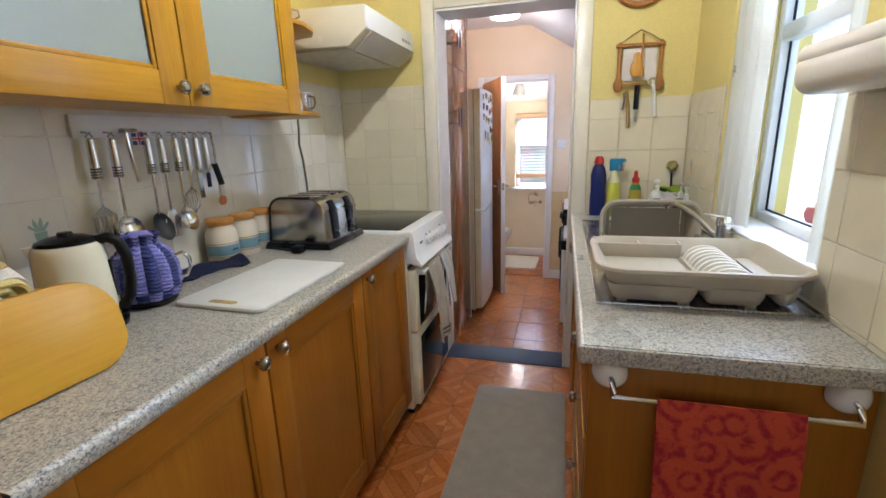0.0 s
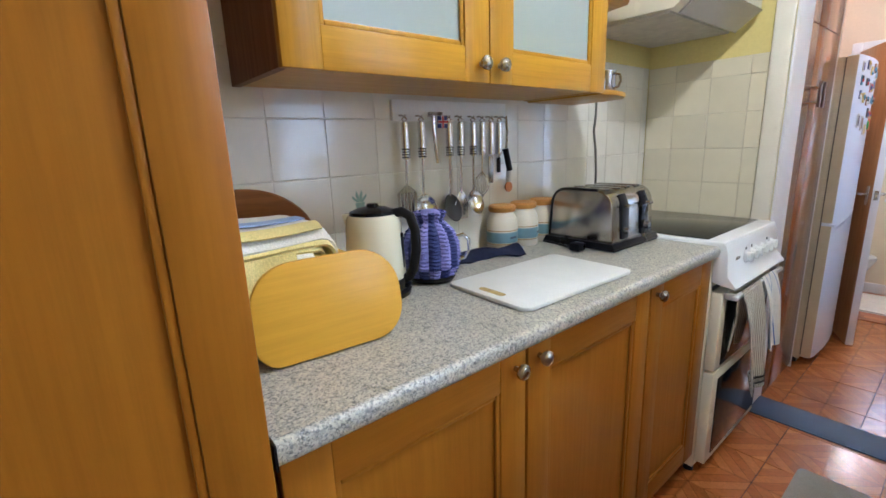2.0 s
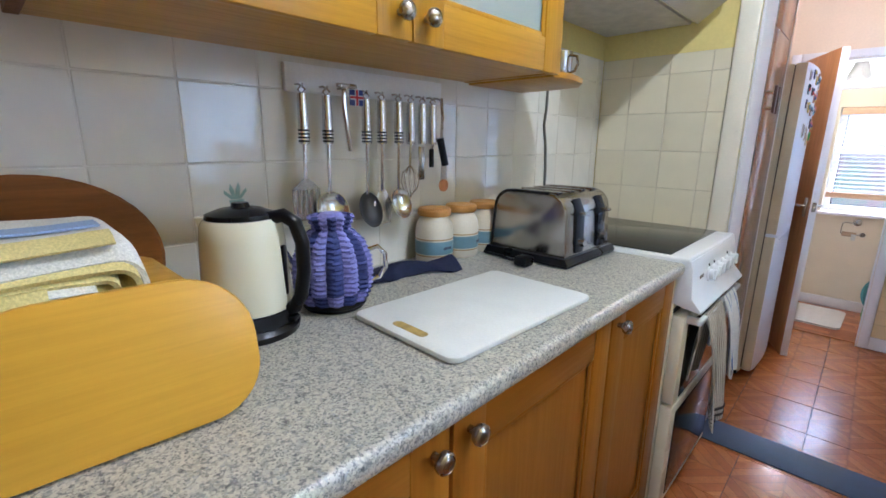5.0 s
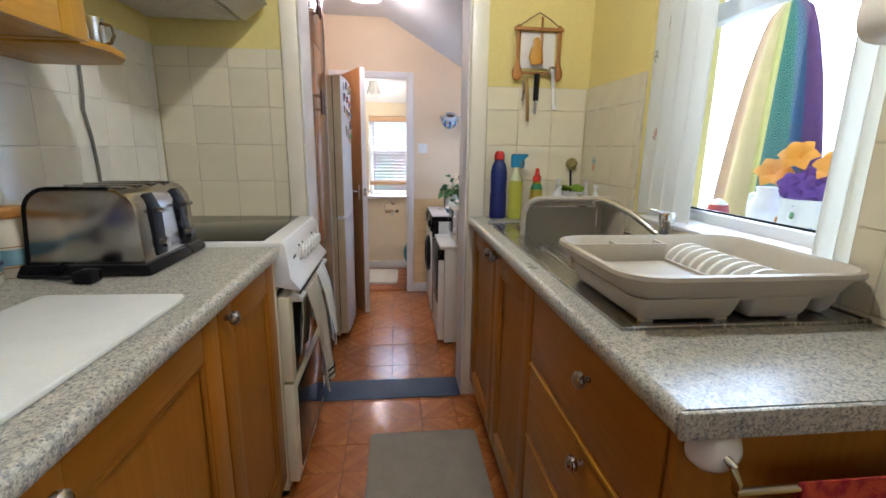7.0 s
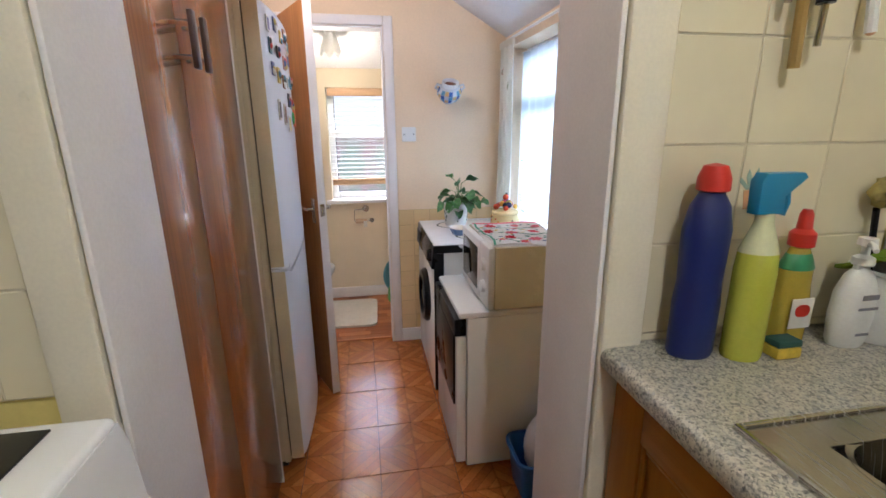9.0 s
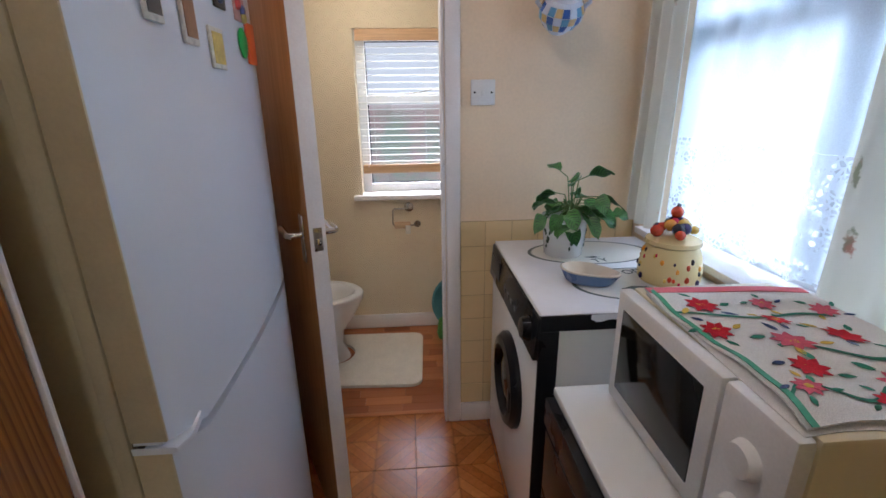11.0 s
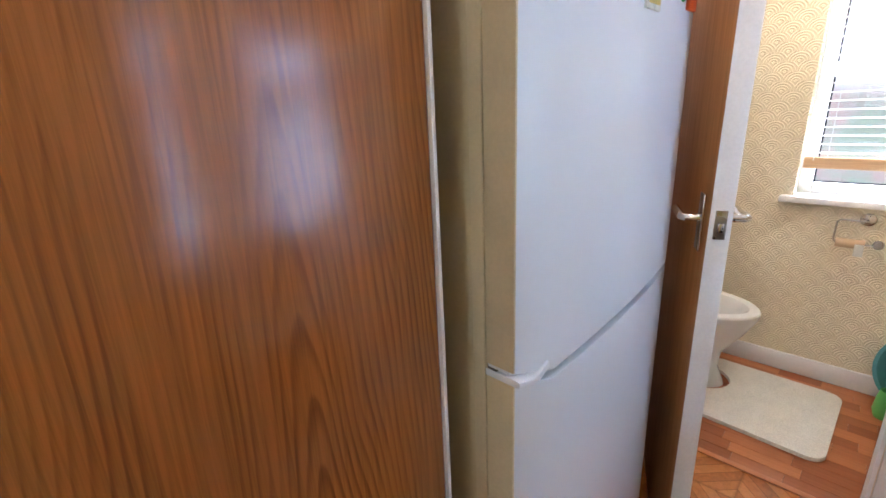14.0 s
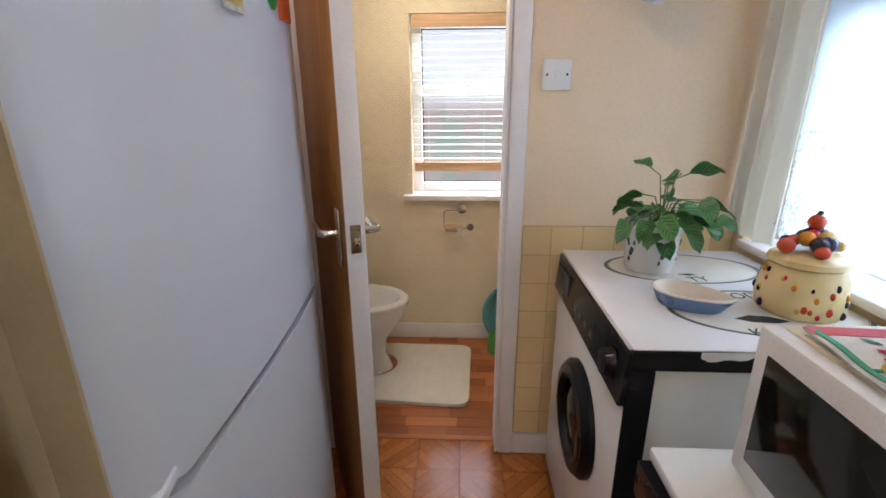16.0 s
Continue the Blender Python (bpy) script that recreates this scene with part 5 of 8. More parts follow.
for yy in (1.572, 1.706):
    c = part("control_strip", bm_prism([(-0.948, 0.935), (-0.934, 0.935), (-0.937, 1.045), (-0.955, 1.085), (-0.962, 1.078)], "y", yy - 0.024, yy + 0.024, 0.002), BLACK, u, "black control strip")
    part("lever", bm_box(-0.945, -0.915, yy - 0.014, yy + 0.014, 1.040, 1.050, 0.003), STEEL, c)
    part("dial", bm_cyl((-0.937, yy, 0.965), (-0.918, yy, 0.965), 0.014, 0.012, 18), STEEL, c)
for xx in (-1.18, -0.95):
    for yy in (1.51, 1.76):
        part("foot", bm_cyl((xx, yy, 0.90), (xx, yy, 0.904), 0.01, None, 10), BLACK, u)
u = thing("plug", (-1.03, 1.44, 0.90), "black mains plug lying by the toaster", "plug")
part("body", bm_box(-1.055, -1.01, 1.42, 1.465, 0.9005, 0.930, 0.010), BLACK, u)
part("cable", bm_tube([(-1.05, 1.44, 0.915), (-1.08, 1.45, 0.908), (-1.13, 1.47, 0.906), (-1.20, 1.48, 0.906), (-1.26, 1.58, 0.906)], 0.004, 8), BLACK, u)

# ---- utensil rail ----
u = thing("utensil_rail", (-1.30, 1.15, 1.335), "white wall rail with metal hooks under the cabinet", "rail")
part("board", bm_box(LW + 0.0085, -1.298, 0.905, 1.382, 1.338, 1.397, 0.003), WHITEPLASTIC, u)
HOOKS = [0.928, 0.988, 1.034, 1.096, 1.143, 1.198, 1.240, 1.282, 1.322, 1.352]
for y in HOOKS:
    part("hook", bm_tube([(-1.298, y, 1.352), (-1.285, y, 1.352), (-1.272, y, 1.346), (-1.268, y, 1.352)], 0.0025, 6), PEWTER, u)
BRIGHT = metal("bright_steel", (0.66, 0.65, 0.63), 0.2, 1)


def utensil(name, y, label, head, shaft_end, lean=0.0, plain_handle=False, category="utensil"):
    """Hangs from a hook: loop, tube handle with black rings, shaft and a head."""
    x = -1.274
    u = thing(name, (x, y, shaft_end), label, category, "hanging utensils")
    part("hook_loop", bm_tube([(x, y, 1.349), (x + 0.006, y + 0.005, 1.340), (x, y, 1.332), (x - 0.006, y - 0.005, 1.340), (x, y, 1.349)], 0.002, 6), BRIGHT, u)
    part("handle", bm_lathe([(0.0, 0.0), (0.0105, 0.0), (0.0118, 0.01), (0.0108, 0.06), (0.0098, 0.104), (0.0, 0.106)], 14, None, Matrix.Translation((x, y, 1.228)) @ pose(0, 0, 0, lean)), BRIGHT, u)
    if not plain_handle:
        for i in range(4):
            part("ring", bm_lathe([(0.0110, -0.0018), (0.0128, -0.0018), (0.0128, 0.0018), (0.0110, 0.0018)], 14, None, Matrix.Translation((x, y, 1.234 + i * 0.0075))), BLACK, u, "black grip ring")
    if shaft_end < 1.22:
        part("shaft", bm_tube([(x, y, 1.229), (x - 0.002, y, (1.229 + shaft_end) / 2), (x - 0.004, y, shaft_end)], 0.0042, 8), BRIGHT, u)
    if head:
        head(u, x - 0.004, y, shaft_end)
    return u


def turner(u, x, y, z, m=None):
    for k in range(6):
        yy = y - 0.034 + k * 0.0122
        part("slat", bm_box(x - 0.001, x + 0.001, yy, yy + 0.0075, z - 0.0755, z - 0.0215), STEEL, u)
    part("shoulder", bm_prism([(y - 0.006, z + 0.004), (y + 0.006, z + 0.004), (y + 0.036, z - 0.022), (y - 0.036, z - 0.022)], "x", x - 0.001, x + 0.001), STEEL, u)
    part("blade_edge", bm_box(x - 0.0011, x + 0.0011, y - 0.038, y + 0.038, z - 0.090, z - 0.0752), STEEL, u)


def scoop(r, sz, mat):
    def head(u, x, y, z):
        m = Matrix.Translation((x + 0.014, y, z - r * sz * 0.8)) @ Matrix.Rotation(radians(70), 4, "Y")
        part("scoop", bm_lathe([(0, -r * 0.55), (r * 0.5, -r * 0.48), (r * 0.85, -r * 0.25), (r, 0), (r * 0.96, 0.0), (r * 0.8, -r * 0.22), (r * 0.45, -r * 0.42), (0, -r * 0.48)], 22, None, m @ Matrix.Diagonal((sz, 1, 1, 1))), mat, u)
    return head


def spatula(u, x, y, z):
    part("blade", bm_prism([(y - 0.01, z + 0.004), (y + 0.01, z + 0.004), (y + 0.03, z - 0.03), (y + 0.028, z - 0.085), (y - 0.02, z - 0.085), (y - 0.028, z - 0.03)], "x", x - 0.001, x + 0.0012, 0.0004), BRIGHT, u)


def whisk(u, x, y, z):
    for k in range(5):
        a = math.pi * k / 5
        pts = []
        for i in range(13):
            s = i / 12
            zz = z - 0.10 * (1 - abs(2 * s - 1) ** 1.5)
            side = (2 * s - 1)
            rr = 0.026 * (1 if s > 0.5 else -1) * (1 - (1 - abs(side)) ** 3) * (abs(side) < 1) * math.sin(math.pi * min(1, (1 - abs(side)) * 1.4 + 0.02)) ** 0.6
            pts.append((x + rr * math.cos(a), y + rr * math.sin(a), zz))
        part("wire", bm_tube(pts, 0.0011, 5), BRIGHT, u)


utensil("slotted_turner", HOOKS[0], "steel slotted turner with a ringed handle, on a hook", turner, 1.150)
utensil("ladle", HOOKS[1], "steel ladle with a ringed handle, on a hook", scoop(0.042, 1.0, BRIGHT), 1.115)
u = thing("can_opener", (-1.27, HOOKS[2], 1.21), "flat steel can opener hanging on a hook", "utensil", "hanging utensils")
part("arm", bm_tube([(-1.272, HOOKS[2], 1.350), (-1.268, HOOKS[2] - 0.004, 1.31), (-1.270, HOOKS[2] + 0.004, 1.25), (-1.272, HOOKS[2] + 0.010, 1.212)], 0.0055, 8), BRIGHT, u)
part("head", bm_box(-1.276, -1.264, HOOKS[2] - 0.02, HOOKS[2] + 0.032, 1.352, 1.362, 0.003), PEWTER, u)
FR, FB, FWH = plain("flag_red", (0.55, 0.03, 0.04), 0.6), plain("flag_blue", (0.04, 0.06, 0.25), 0.6), plain("flag_white", (0.75, 0.75, 0.75), 0.6)
u = thing("flag_tag", (-1.262, 1.062, 1.33), "small union flag tag hanging on the rail", "tag", turn=0)
part("field", bm_box(-1.268, -1.2655, 1.045, 1.082, 1.315, 1.350, 0.0006), FB, u)
part("white_cross", bm_box(-1.2652, -1.2642, 1.045, 1.082, 1.328, 1.338), FWH, u)
part("white_cross", bm_box(-1.2651, -1.2641, 1.0585, 1.0685, 1.315, 1.350), FWH, u)
part("red_cross", bm_box(-1.2640, -1.2632, 1.045, 1.082, 1.3305, 1.3355), FR, u)
part("red_cross", bm_box(-1.2639, -1.2631, 1.061, 1.066, 1.315, 1.350), FR, u)
part("cord", bm_tube([(-1.266, 1.063, 1.349), (-1.272, 1.055, 1.358), (-1.280, 1.05, 1.352)], 0.001, 5), FWH, u)
BLACKNYLON = plain("black_nylon", (0.02, 0.02, 0.022), 0.45)
utensil("serving_spoon", HOOKS[3], "steel-handled black nylon spoon on a hook", scoop(0.034, 1.35, BLACKNYLON), 1.105)
utensil("spatula", HOOKS[4], "steel spatula with a ringed handle, on a hook", spatula, 1.110)
utensil("spoon", HOOKS[5], "steel serving spoon with a ringed handle, on a hook", scoop(0.034, 1.25, BRIGHT), 1.110)
utensil("whisk", HOOKS[6], "steel balloon whisk on a hook", whisk, 1.175, plain_handle=True)
utensil("grater", HOOKS[7], "narrow steel grater on a hook", lambda u, x, y, z: part("blade", bm_box(x - 0.001, x + 0.002, y - 0.011, y + 0.011, z - 0.09, z, 0.0005), STEEL, u), 1.222, plain_handle=True)
utensil("pastry_brush", HOOKS[8], "steel-handled pastry brush on a hook", lambda u, x, y, z: part("ferrule", bm_tube([(x, y, z), (x, y, z - 0.05)], 0.007, 10), BLACK, u), 1.215, plain_handle=True)
u = thing("bottle_opener", (-1.27, HOOKS[9], 1.10), "black-handled bottle opener with a wooden tag on a hook", "utensil", "hanging utensils")
part("chain", bm_tube([(-1.270, HOOKS[9], 1.352), (-1.267, HOOKS[9] + 0.002, 1.30), (-1.268, HOOKS[9], 1.24)], 0.0045, 8), PEWTER, u)
part("grip", bm_tube([(-1.268, HOOKS[9] - 0.006, 1.245), (-1.264, HOOKS[9] + 0.012, 1.17)], 0.0105, 12), BLACK, u)
part("tag", bm_cyl((-1.272, HOOKS[9] + 0.012, 1.112), (-1.268, HOOKS[9] + 0.012, 1.112), 0.018, None, 20), wood("tag_wood", (0.5, 0.2, 0.08), (0.58, 0.26, 0.1), 0.5), u, "round wooden tag")
part("tag_ring", bm_tube([(-1.268, HOOKS[9] + 0.012, 1.17), (-1.27, HOOKS[9] + 0.012, 1.13)], 0.009, 10), plain("clear_handle", (0.62, 0.6, 0.55), 0.2), u)

# small things by the hood
solo("power_cable", bm_tube([(-1.306, 1.965, 1.66), (-1.306, 1.968, 1.52), (-1.306, 1.965, 1.36), (-1.306, 1.955, 1.30), (-1.306, 1.975, 1.22), (-1.306, 1.985, 1.12), (-1.306, 1.985, 0.93)], 0.005, 8), plain("grey_cable", (0.14, 0.13, 0.11), 0.5), "grey power cable running down the tiles", "cable")
u = thing("wall_socket", (-1.31, 1.72, 1.47), "white wall socket with black leads above the shelf", "socket")
part("plate", bm_box(LW + 0.009, LW + 0.022, 1.66, 1.80, 1.50, 1.60, 0.003), WHITEPLASTIC, u)
for yy in (1.69, 1.765):
    p = part("plug", bm_box(LW + 0.0225, LW + 0.055, yy - 0.022, yy + 0.022, 1.51, 1.56, 0.006), WHITEPLASTIC, u)
    part("lead", bm_tube([(LW + 0.05, yy, 1.512), (LW + 0.07, yy + 0.01, 1.47), (LW + 0.06, yy + 0.05, 1.46), (LW + 0.03, yy + 0.08, 1.50)], 0.004, 8), BLACK, p)
u = thing("pepper_pot", (-1.07, 1.60, 1.421), "small chrome pot on the corner shelf", "pot")
part("body", bm_lathe([(0, 0), (0.018, 0), (0.019, 0.003), (0.019, 0.036), (0.017, 0.038), (0, 0.038)], 24, None, Matrix.Translation((-1.07, 1.60, 1.4215))), CHROME, u)
part("lid", bm_lathe([(0.0172, 0.0382), (0.018, 0.042), (0.012, 0.05), (0, 0.052)], 24, None, Matrix.Translation((-1.07, 1.60, 1.4215))), CHROME, u)
solo("glass_pot", bm_lathe([(0, 0), (0.016, 0), (0.018, 0.01), (0.018, 0.05), (0.012, 0.058), (0.012, 0.066), (0, 0.066)], 20, None, Matrix.Translation((-1.13, 1.69, 1.4215))), glass("pot_glass", (0.9, 0.95, 0.95), 0.05), "small clear glass pot on the corner shelf", "pot", at=(-1.13, 1.69, 1.4215))
u = thing("china_jug", (-1.10, 1.62, 1.737), "small cream and gold china jug on the top shelf", "jug")
O = Matrix.Translation((-1.10, 1.62, 1.7365))
part("body", bm_lathe([(0, 0), (0.022, 0), (0.03, 0.012), (0.034, 0.03), (0.028, 0.05), (0.02, 0.062), (0.024, 0.072), (0.021, 0.072), (0.017, 0.062), (0, 0.055)], 28, None, O), CREAMJAR, u)
part("handle", bm_tube([(-1.072, 1.632, 1.79), (-1.052, 1.642, 1.785), (-1.05, 1.643, 1.765), (-1.068, 1.635, 1.755)], 0.004, 8), TAN, u)
u = thing("china_jug", (-1.20, 1.60, 1.737), "small steel jug on the top shelf", "jug")
part("body", bm_lathe([(0, 0), (0.024, 0), (0.026, 0.03), (0.02, 0.05), (0, 0.05)], 24, None, Matrix.Translation((-1.20, 1.60, 1.7365))), CHROME, u)

# cooker towels
def striped(name, base, line, pitch, duty, axis=2, weave=300):
    n = Nodes(name, 0.9, 0, 0.2)
    sep = n.add("SeparateXYZ")
    n.link(n.add("TexCoord").outputs["Object"], sep.inputs[0])
    f = n.math("FRACT", n.math("DIVIDE", sep.outputs[axis], pitch))
    w = n.noise(n.coords(), weave, 2)
    col = n.ramp(f, (0.0, base), (duty, line), ease="CONSTANT")
    n.colour(n.mix(1.0, col, n.ramp(w, (0.3, 0.7), (0.7, 1.05)), "MULTIPLY"))
    n.bump(w, 0.5, 0.002)
    return n.m


def hung_cloth(name, x, y0, y1, ztop, zfront, zback, sx, mats, label, turn_y=False, wave=0.006, gap=0.012, bulge=0.02):
    """A cloth folded over a bar: front and back leaf, with soft folds."""
    u = thing(name, (x, (y0 + y1) / 2, zfront), label, "towel")

    def leaf(zlow, side, shift):
        def fn(a, b):
            along = y0 + (y1 - y0) * a + shift * b
            z = ztop - (ztop - zlow) * b
            off = side * (gap * (1 - math.exp(-8 * b))) + wave * math.sin(a * 9 + b * 2) * min(1, b * 3) + side * bulge * b
            return (along, x - off, z) if turn_y else (x + off, along, z)
        return bm_sheet(fn, 22, 26, 0.004)
    part("front_leaf", leaf(zfront, sx, 0.0), mats[0], u)
    part("back_leaf", leaf(zback, -sx * 0.6, 0.01), mats[-1], u)
    return u


LINEN = striped("ribbed_linen_towel", (0.62, 0.57, 0.47), (0.10, 0.085, 0.06), 0.0085, 0.76, axis=1)
LINEN_HEM = striped("ribbed_linen_hem", (0.55, 0.50, 0.40), (0.10, 0.085, 0.06), 0.011, 0.72)
u = hung_cloth("tea_towel", -0.6635, 1.88, 2.06, 0.738, 0.36, 0.50, 1, [LINEN], "beige linen tea towel with dark stripes over the oven handle", wave=0.01, gap=0.018, bulge=0.04)
part("ribbed_border", bm_sheet(lambda a, b: (-0.6635 + 0.020 + 0.0105 * math.sin(a * 9 + 1.2 + 0.8 * b) + 0.024 + 0.017 * b, 1.881 + 0.178 * a, 0.42 - 0.055 * b), 20, 8, 0.003), LINEN_HEM, u, "dark ribbed border")
for k in range(2):
    part("border_stripe", bm_sheet(lambda a, b: (-0.6635 + 0.058 + 0.0105 * math.sin(a * 9 + 1.9), 1.882 + 0.176 * a, 0.405 - 0.022 * k - 0.007 * b), 14, 2, 0.004), BLACK, u, "dark border stripe")
BLUELINE = striped("blue_striped_towel", (0.78, 0.77, 0.72), (0.10, 0.17, 0.42), 0.045, 0.88, axis=1)
hung_cloth("tea_towel", -0.6635, 2.09, 2.24, 0.739, 0.46, 0.55, 1, [BLUELINE], "white tea towel with blue stripes over the oven handle", wave=0.01, gap=0.018, bulge=0.03)

# towel rail on the cabinet end
u = thing("towel_rail", (0.24, 0.86, 0.81), "chrome towel rail with white ceramic ends", "towel rail")
for xx in (0.035, 0.440):
    m = Matrix.Translation((xx, 0.8925, 0.838)) @ Matrix.Rotation(radians(90), 4, "X")
    c = part("ceramic_end", bm_lathe([(0, 0), (0.030, 0), (0.035, 0.007), (0.033, 0.020), (0.024, 0.032), (0.013, 0.037), (0, 0.037)], 28, None, m), ceramic("white_china", (0.80, 0.78, 0.72), 0.12), u, "white ceramic boss")
    part("bracket", bm_tube([(xx, 0.862, 0.838), (xx + 0.002, 0.846, 0.832), (xx + 0.004, 0.840, 0.815), (xx + 0.004, 0.840, 0.806)], 0.006, 10), CHROME, c)
part("bar", bm_cyl((0.036, 0.838, 0.806), (0.447, 0.838, 0.806), 0.0055, None, 12), CHROME, u)
n = Nodes("red_flower_towelling", 0.95, 0, 0.1)
v1, v2 = n.add("TexVoronoi"), n.noise(n.coords(), 45, 4, 0.6, 1.5)
n.link(n.coords(), v1.inputs["Vector"])
v1.inputs["Scale"].default_value = 15.0
rings_ = n.math("SINE", n.math("MULTIPLY", v1.outputs["Distance"], 17.0))
n.colour(n.mix(n.ramp(n.math("ADD", n.math("MULTIPLY", rings_, 0.32), n.math("MULTIPLY", v2, 1.7)), (0.45, 0.0), (1.15, 1.0)), (0.34, 0.026, 0.038), (0.56, 0.085, 0.040)))
n.bump(n.noise(n.coords(), 420, 2), 0.8, 0.003)
hung_cloth("hand_towel", 0.838, 0.118, 0.362, 0.8145, 0.36, 0.42, 1, [n.m], "red and orange flower-patterned hand towel on the rail", turn_y=True)

# things behind the sink
BLUEP = plain("royal_blue_plastic", (0.007, 0.016, 0.125), 0.35, var=0.05)
REDP = plain("red_plastic", (0.55, 0.03, 0.02), 0.35, var=0.05)
u = thing("bleach_bottle", (0.096, 2.385, 0.90), "tall royal blue bleach bottle with a red cap", "bottle")
O = Matrix.Translation((0.096, 2.385, 0.9005))
part("bottle", bm_lathe([(0, 0), (0.034, 0), (0.037, 0.006), (0.037, 0.09), (0.034, 0.12), (0.036, 0.16), (0.037, 0.20), (0.030, 0.235), (0.02, 0.252), (0.018, 0.258), (0, 0.258)], 28, None, O, 0.72), BLUEP, u)
part("cap", bm_lathe([(0.0195, 0.256), (0.0225, 0.258), (0.022, 0.275), (0.016, 0.292), (0, 0.296)], 24, None, O), REDP, u, "red ribbed cap")
u = thing("spray_bottle", (0.168, 2.362, 0.90), "lime green trigger spray bottle with a blue head", "bottle")
O = Matrix.Translation((0.168, 2.362, 0.9005))
part("bottle", bm_lathe([(0, 0), (0.029, 0), (0.031, 0.006), (0.031, 0.14), (0.029, 0.165), (0.018, 0.195), (0.013, 0.21), (0.013, 0.225), (0, 0.225)], 28, None, O, 0.8), plain("lime_liquid", (0.50, 0.52, 0.06), 0.2, var=0.06), u)
part("clear_top", bm_lathe([(0.0295, 0.168), (0.0185, 0.197), (0.0135, 0.212), (0.0135, 0.226)], 28, None, O, 0.8), plain("pale_lime", (0.66, 0.68, 0.42), 0.2), u)
CYAN = plain("cyan_plastic", (0.02, 0.22, 0.42), 0.35)
h = part("trigger_head", bm_prism([(0.145, 1.125), (0.188, 1.125), (0.186, 1.150), (0.205, 1.165), (0.218, 1.176), (0.212, 1.183), (0.150, 1.183), (0.143, 1.172)], "y", 2.351, 2.373, 0.003), CYAN, u)
part("trigger", bm_tube([(0.196, 2.362, 1.160), (0.200, 2.362, 1.140), (0.194, 2.362, 1.122)], 0.005, 8), CYAN, h)
u = thing("washing_up_liquid", (0.272, 2.39, 0.90), "clear bottle of yellow washing-up liquid with a red cap", "bottle")
O = Matrix.Translation((0.272, 2.39, 0.9005))
part("bottle", bm_lathe([(0, 0), (0.030, 0), (0.033, 0.008), (0.034, 0.06), (0.028, 0.10), (0.027, 0.13), (0.018, 0.155), (0.014, 0.165), (0.0, 0.165)], 28, None, O, 0.68), plain("amber_liquid", (0.45, 0.35, 0.05), 0.12, var=0.1), u)
part("label", bm_box(0.252, 0.292, 2.3658, 2.3672, 0.935, 0.985, 0.0005), plain("label_white", (0.8, 0.78, 0.72), 0.5), u, "white paper label")
part("mark", bm_prism(round_rect(0.026, 0.02, 0.009, 4, 0.272, 0.965), "y", 2.3645, 2.3655), REDP, u, "red oval mark")
part("neck_band", bm_lathe([(0.0275, 0.128), (0.0285, 0.130), (0.021, 0.150), (0.0185, 0.153)], 24, None, O, 0.7), plain("green_band", (0.05, 0.25, 0.10), 0.4), u)
part("cap", bm_lathe([(0.0145, 0.163), (0.018, 0.165), (0.018, 0.185), (0.011, 0.192), (0.009, 0.215), (0.006, 0.222), (0, 0.222)], 20, None, O), REDP, u)
u = thing("sponge", (0.233, 2.35, 0.90), "yellow sponge scourer with a dark green pad", "sponge")
part("sponge", bm_box(0.208, 0.252, 2.335, 2.365, 0.9005, 0.919, 0.004), plain("yellow_foam", (0.65, 0.48, 0.05), 0.95, var=0.2, scale=60, bump=0.6, grain=120), u)
part("pad", bm_box(0.209, 0.251, 2.336, 2.364, 0.9192, 0.930, 0.002), plain("scourer_green", (0.03, 0.09, 0.07), 0.95, bump=0.6), u)
u = thing("soap_dispenser", (0.365, 2.365, 0.90), "white pump bottle of hand soap", "bottle")
O = Matrix.Translation((0.365, 2.365, 0.9005))
part("bottle", bm_lathe([(0, 0), (0.028, 0), (0.032, 0.008), (0.036, 0.05), (0.034, 0.09), (0.024, 0.118), (0.013, 0.128), (0.013, 0.135), (0, 0.135)], 28, None, O, 0.65), WHITEPLASTIC, u)
part("pump", bm_lathe([(0.0135, 0.135), (0.015, 0.137), (0.014, 0.147), (0.006, 0.152), (0.006, 0.165), (0.013, 0.167), (0.012, 0.178), (0, 0.180)], 20, None, O), WHITEPLASTIC, u)
part("nozzle", bm_tube([(0.365, 2.365, 1.072), (0.35, 2.345, 1.072), (0.343, 2.335, 1.066)], 0.004, 8), WHITEPLASTIC, u)
for k, (w, z) in enumerate(((0.030, 0.985), (0.036, 0.968), (0.024, 0.925))):
    part("writing", bm_box(0.365 - w / 2, 0.365 + w / 2, 2.3408, 2.3418, z, z + (0.008 if k == 0 else 0.004)), plain("print_grey", (0.25, 0.25, 0.3), 0.5), u, "unreadable printed line")
u = thing("utility_tub", (0.438, 2.375, 0.90), "white plastic tub with a lime green cloth over it", "tub")
O = Matrix.Translation((0.438, 2.375, 0.9005))
part("tub", bm_lathe([(0, 0), (0.038, 0), (0.041, 0.004), (0.049, 0.115), (0.053, 0.118), (0.052, 0.123), (0.046, 0.122), (0.038, 0.01), (0, 0.008)], 32, None, O), WHITEPLASTIC, u)
GREENC = cloth("lime_microfibre", (0.22, 0.34, 0.03), 260)
solo("dish_cloth", bm_sheet(lambda a, b: (0.378 + 0.108 * a, 2.325 + 0.09 * b, 1.030 + 0.016 * math.sin(5 * a + 1) * math.cos(4 * b) + 0.02 * math.sin(math.pi * b) - 0.012 * a), 20, 16, 0.006), GREENC, "lime green dish cloth draped on the tub", "cloth", at=(0.43, 2.37, 1.02))
u = thing("dish_brush", (0.432, 2.415, 0.90), "dish brush with pale bristles standing in the tub", "brush")
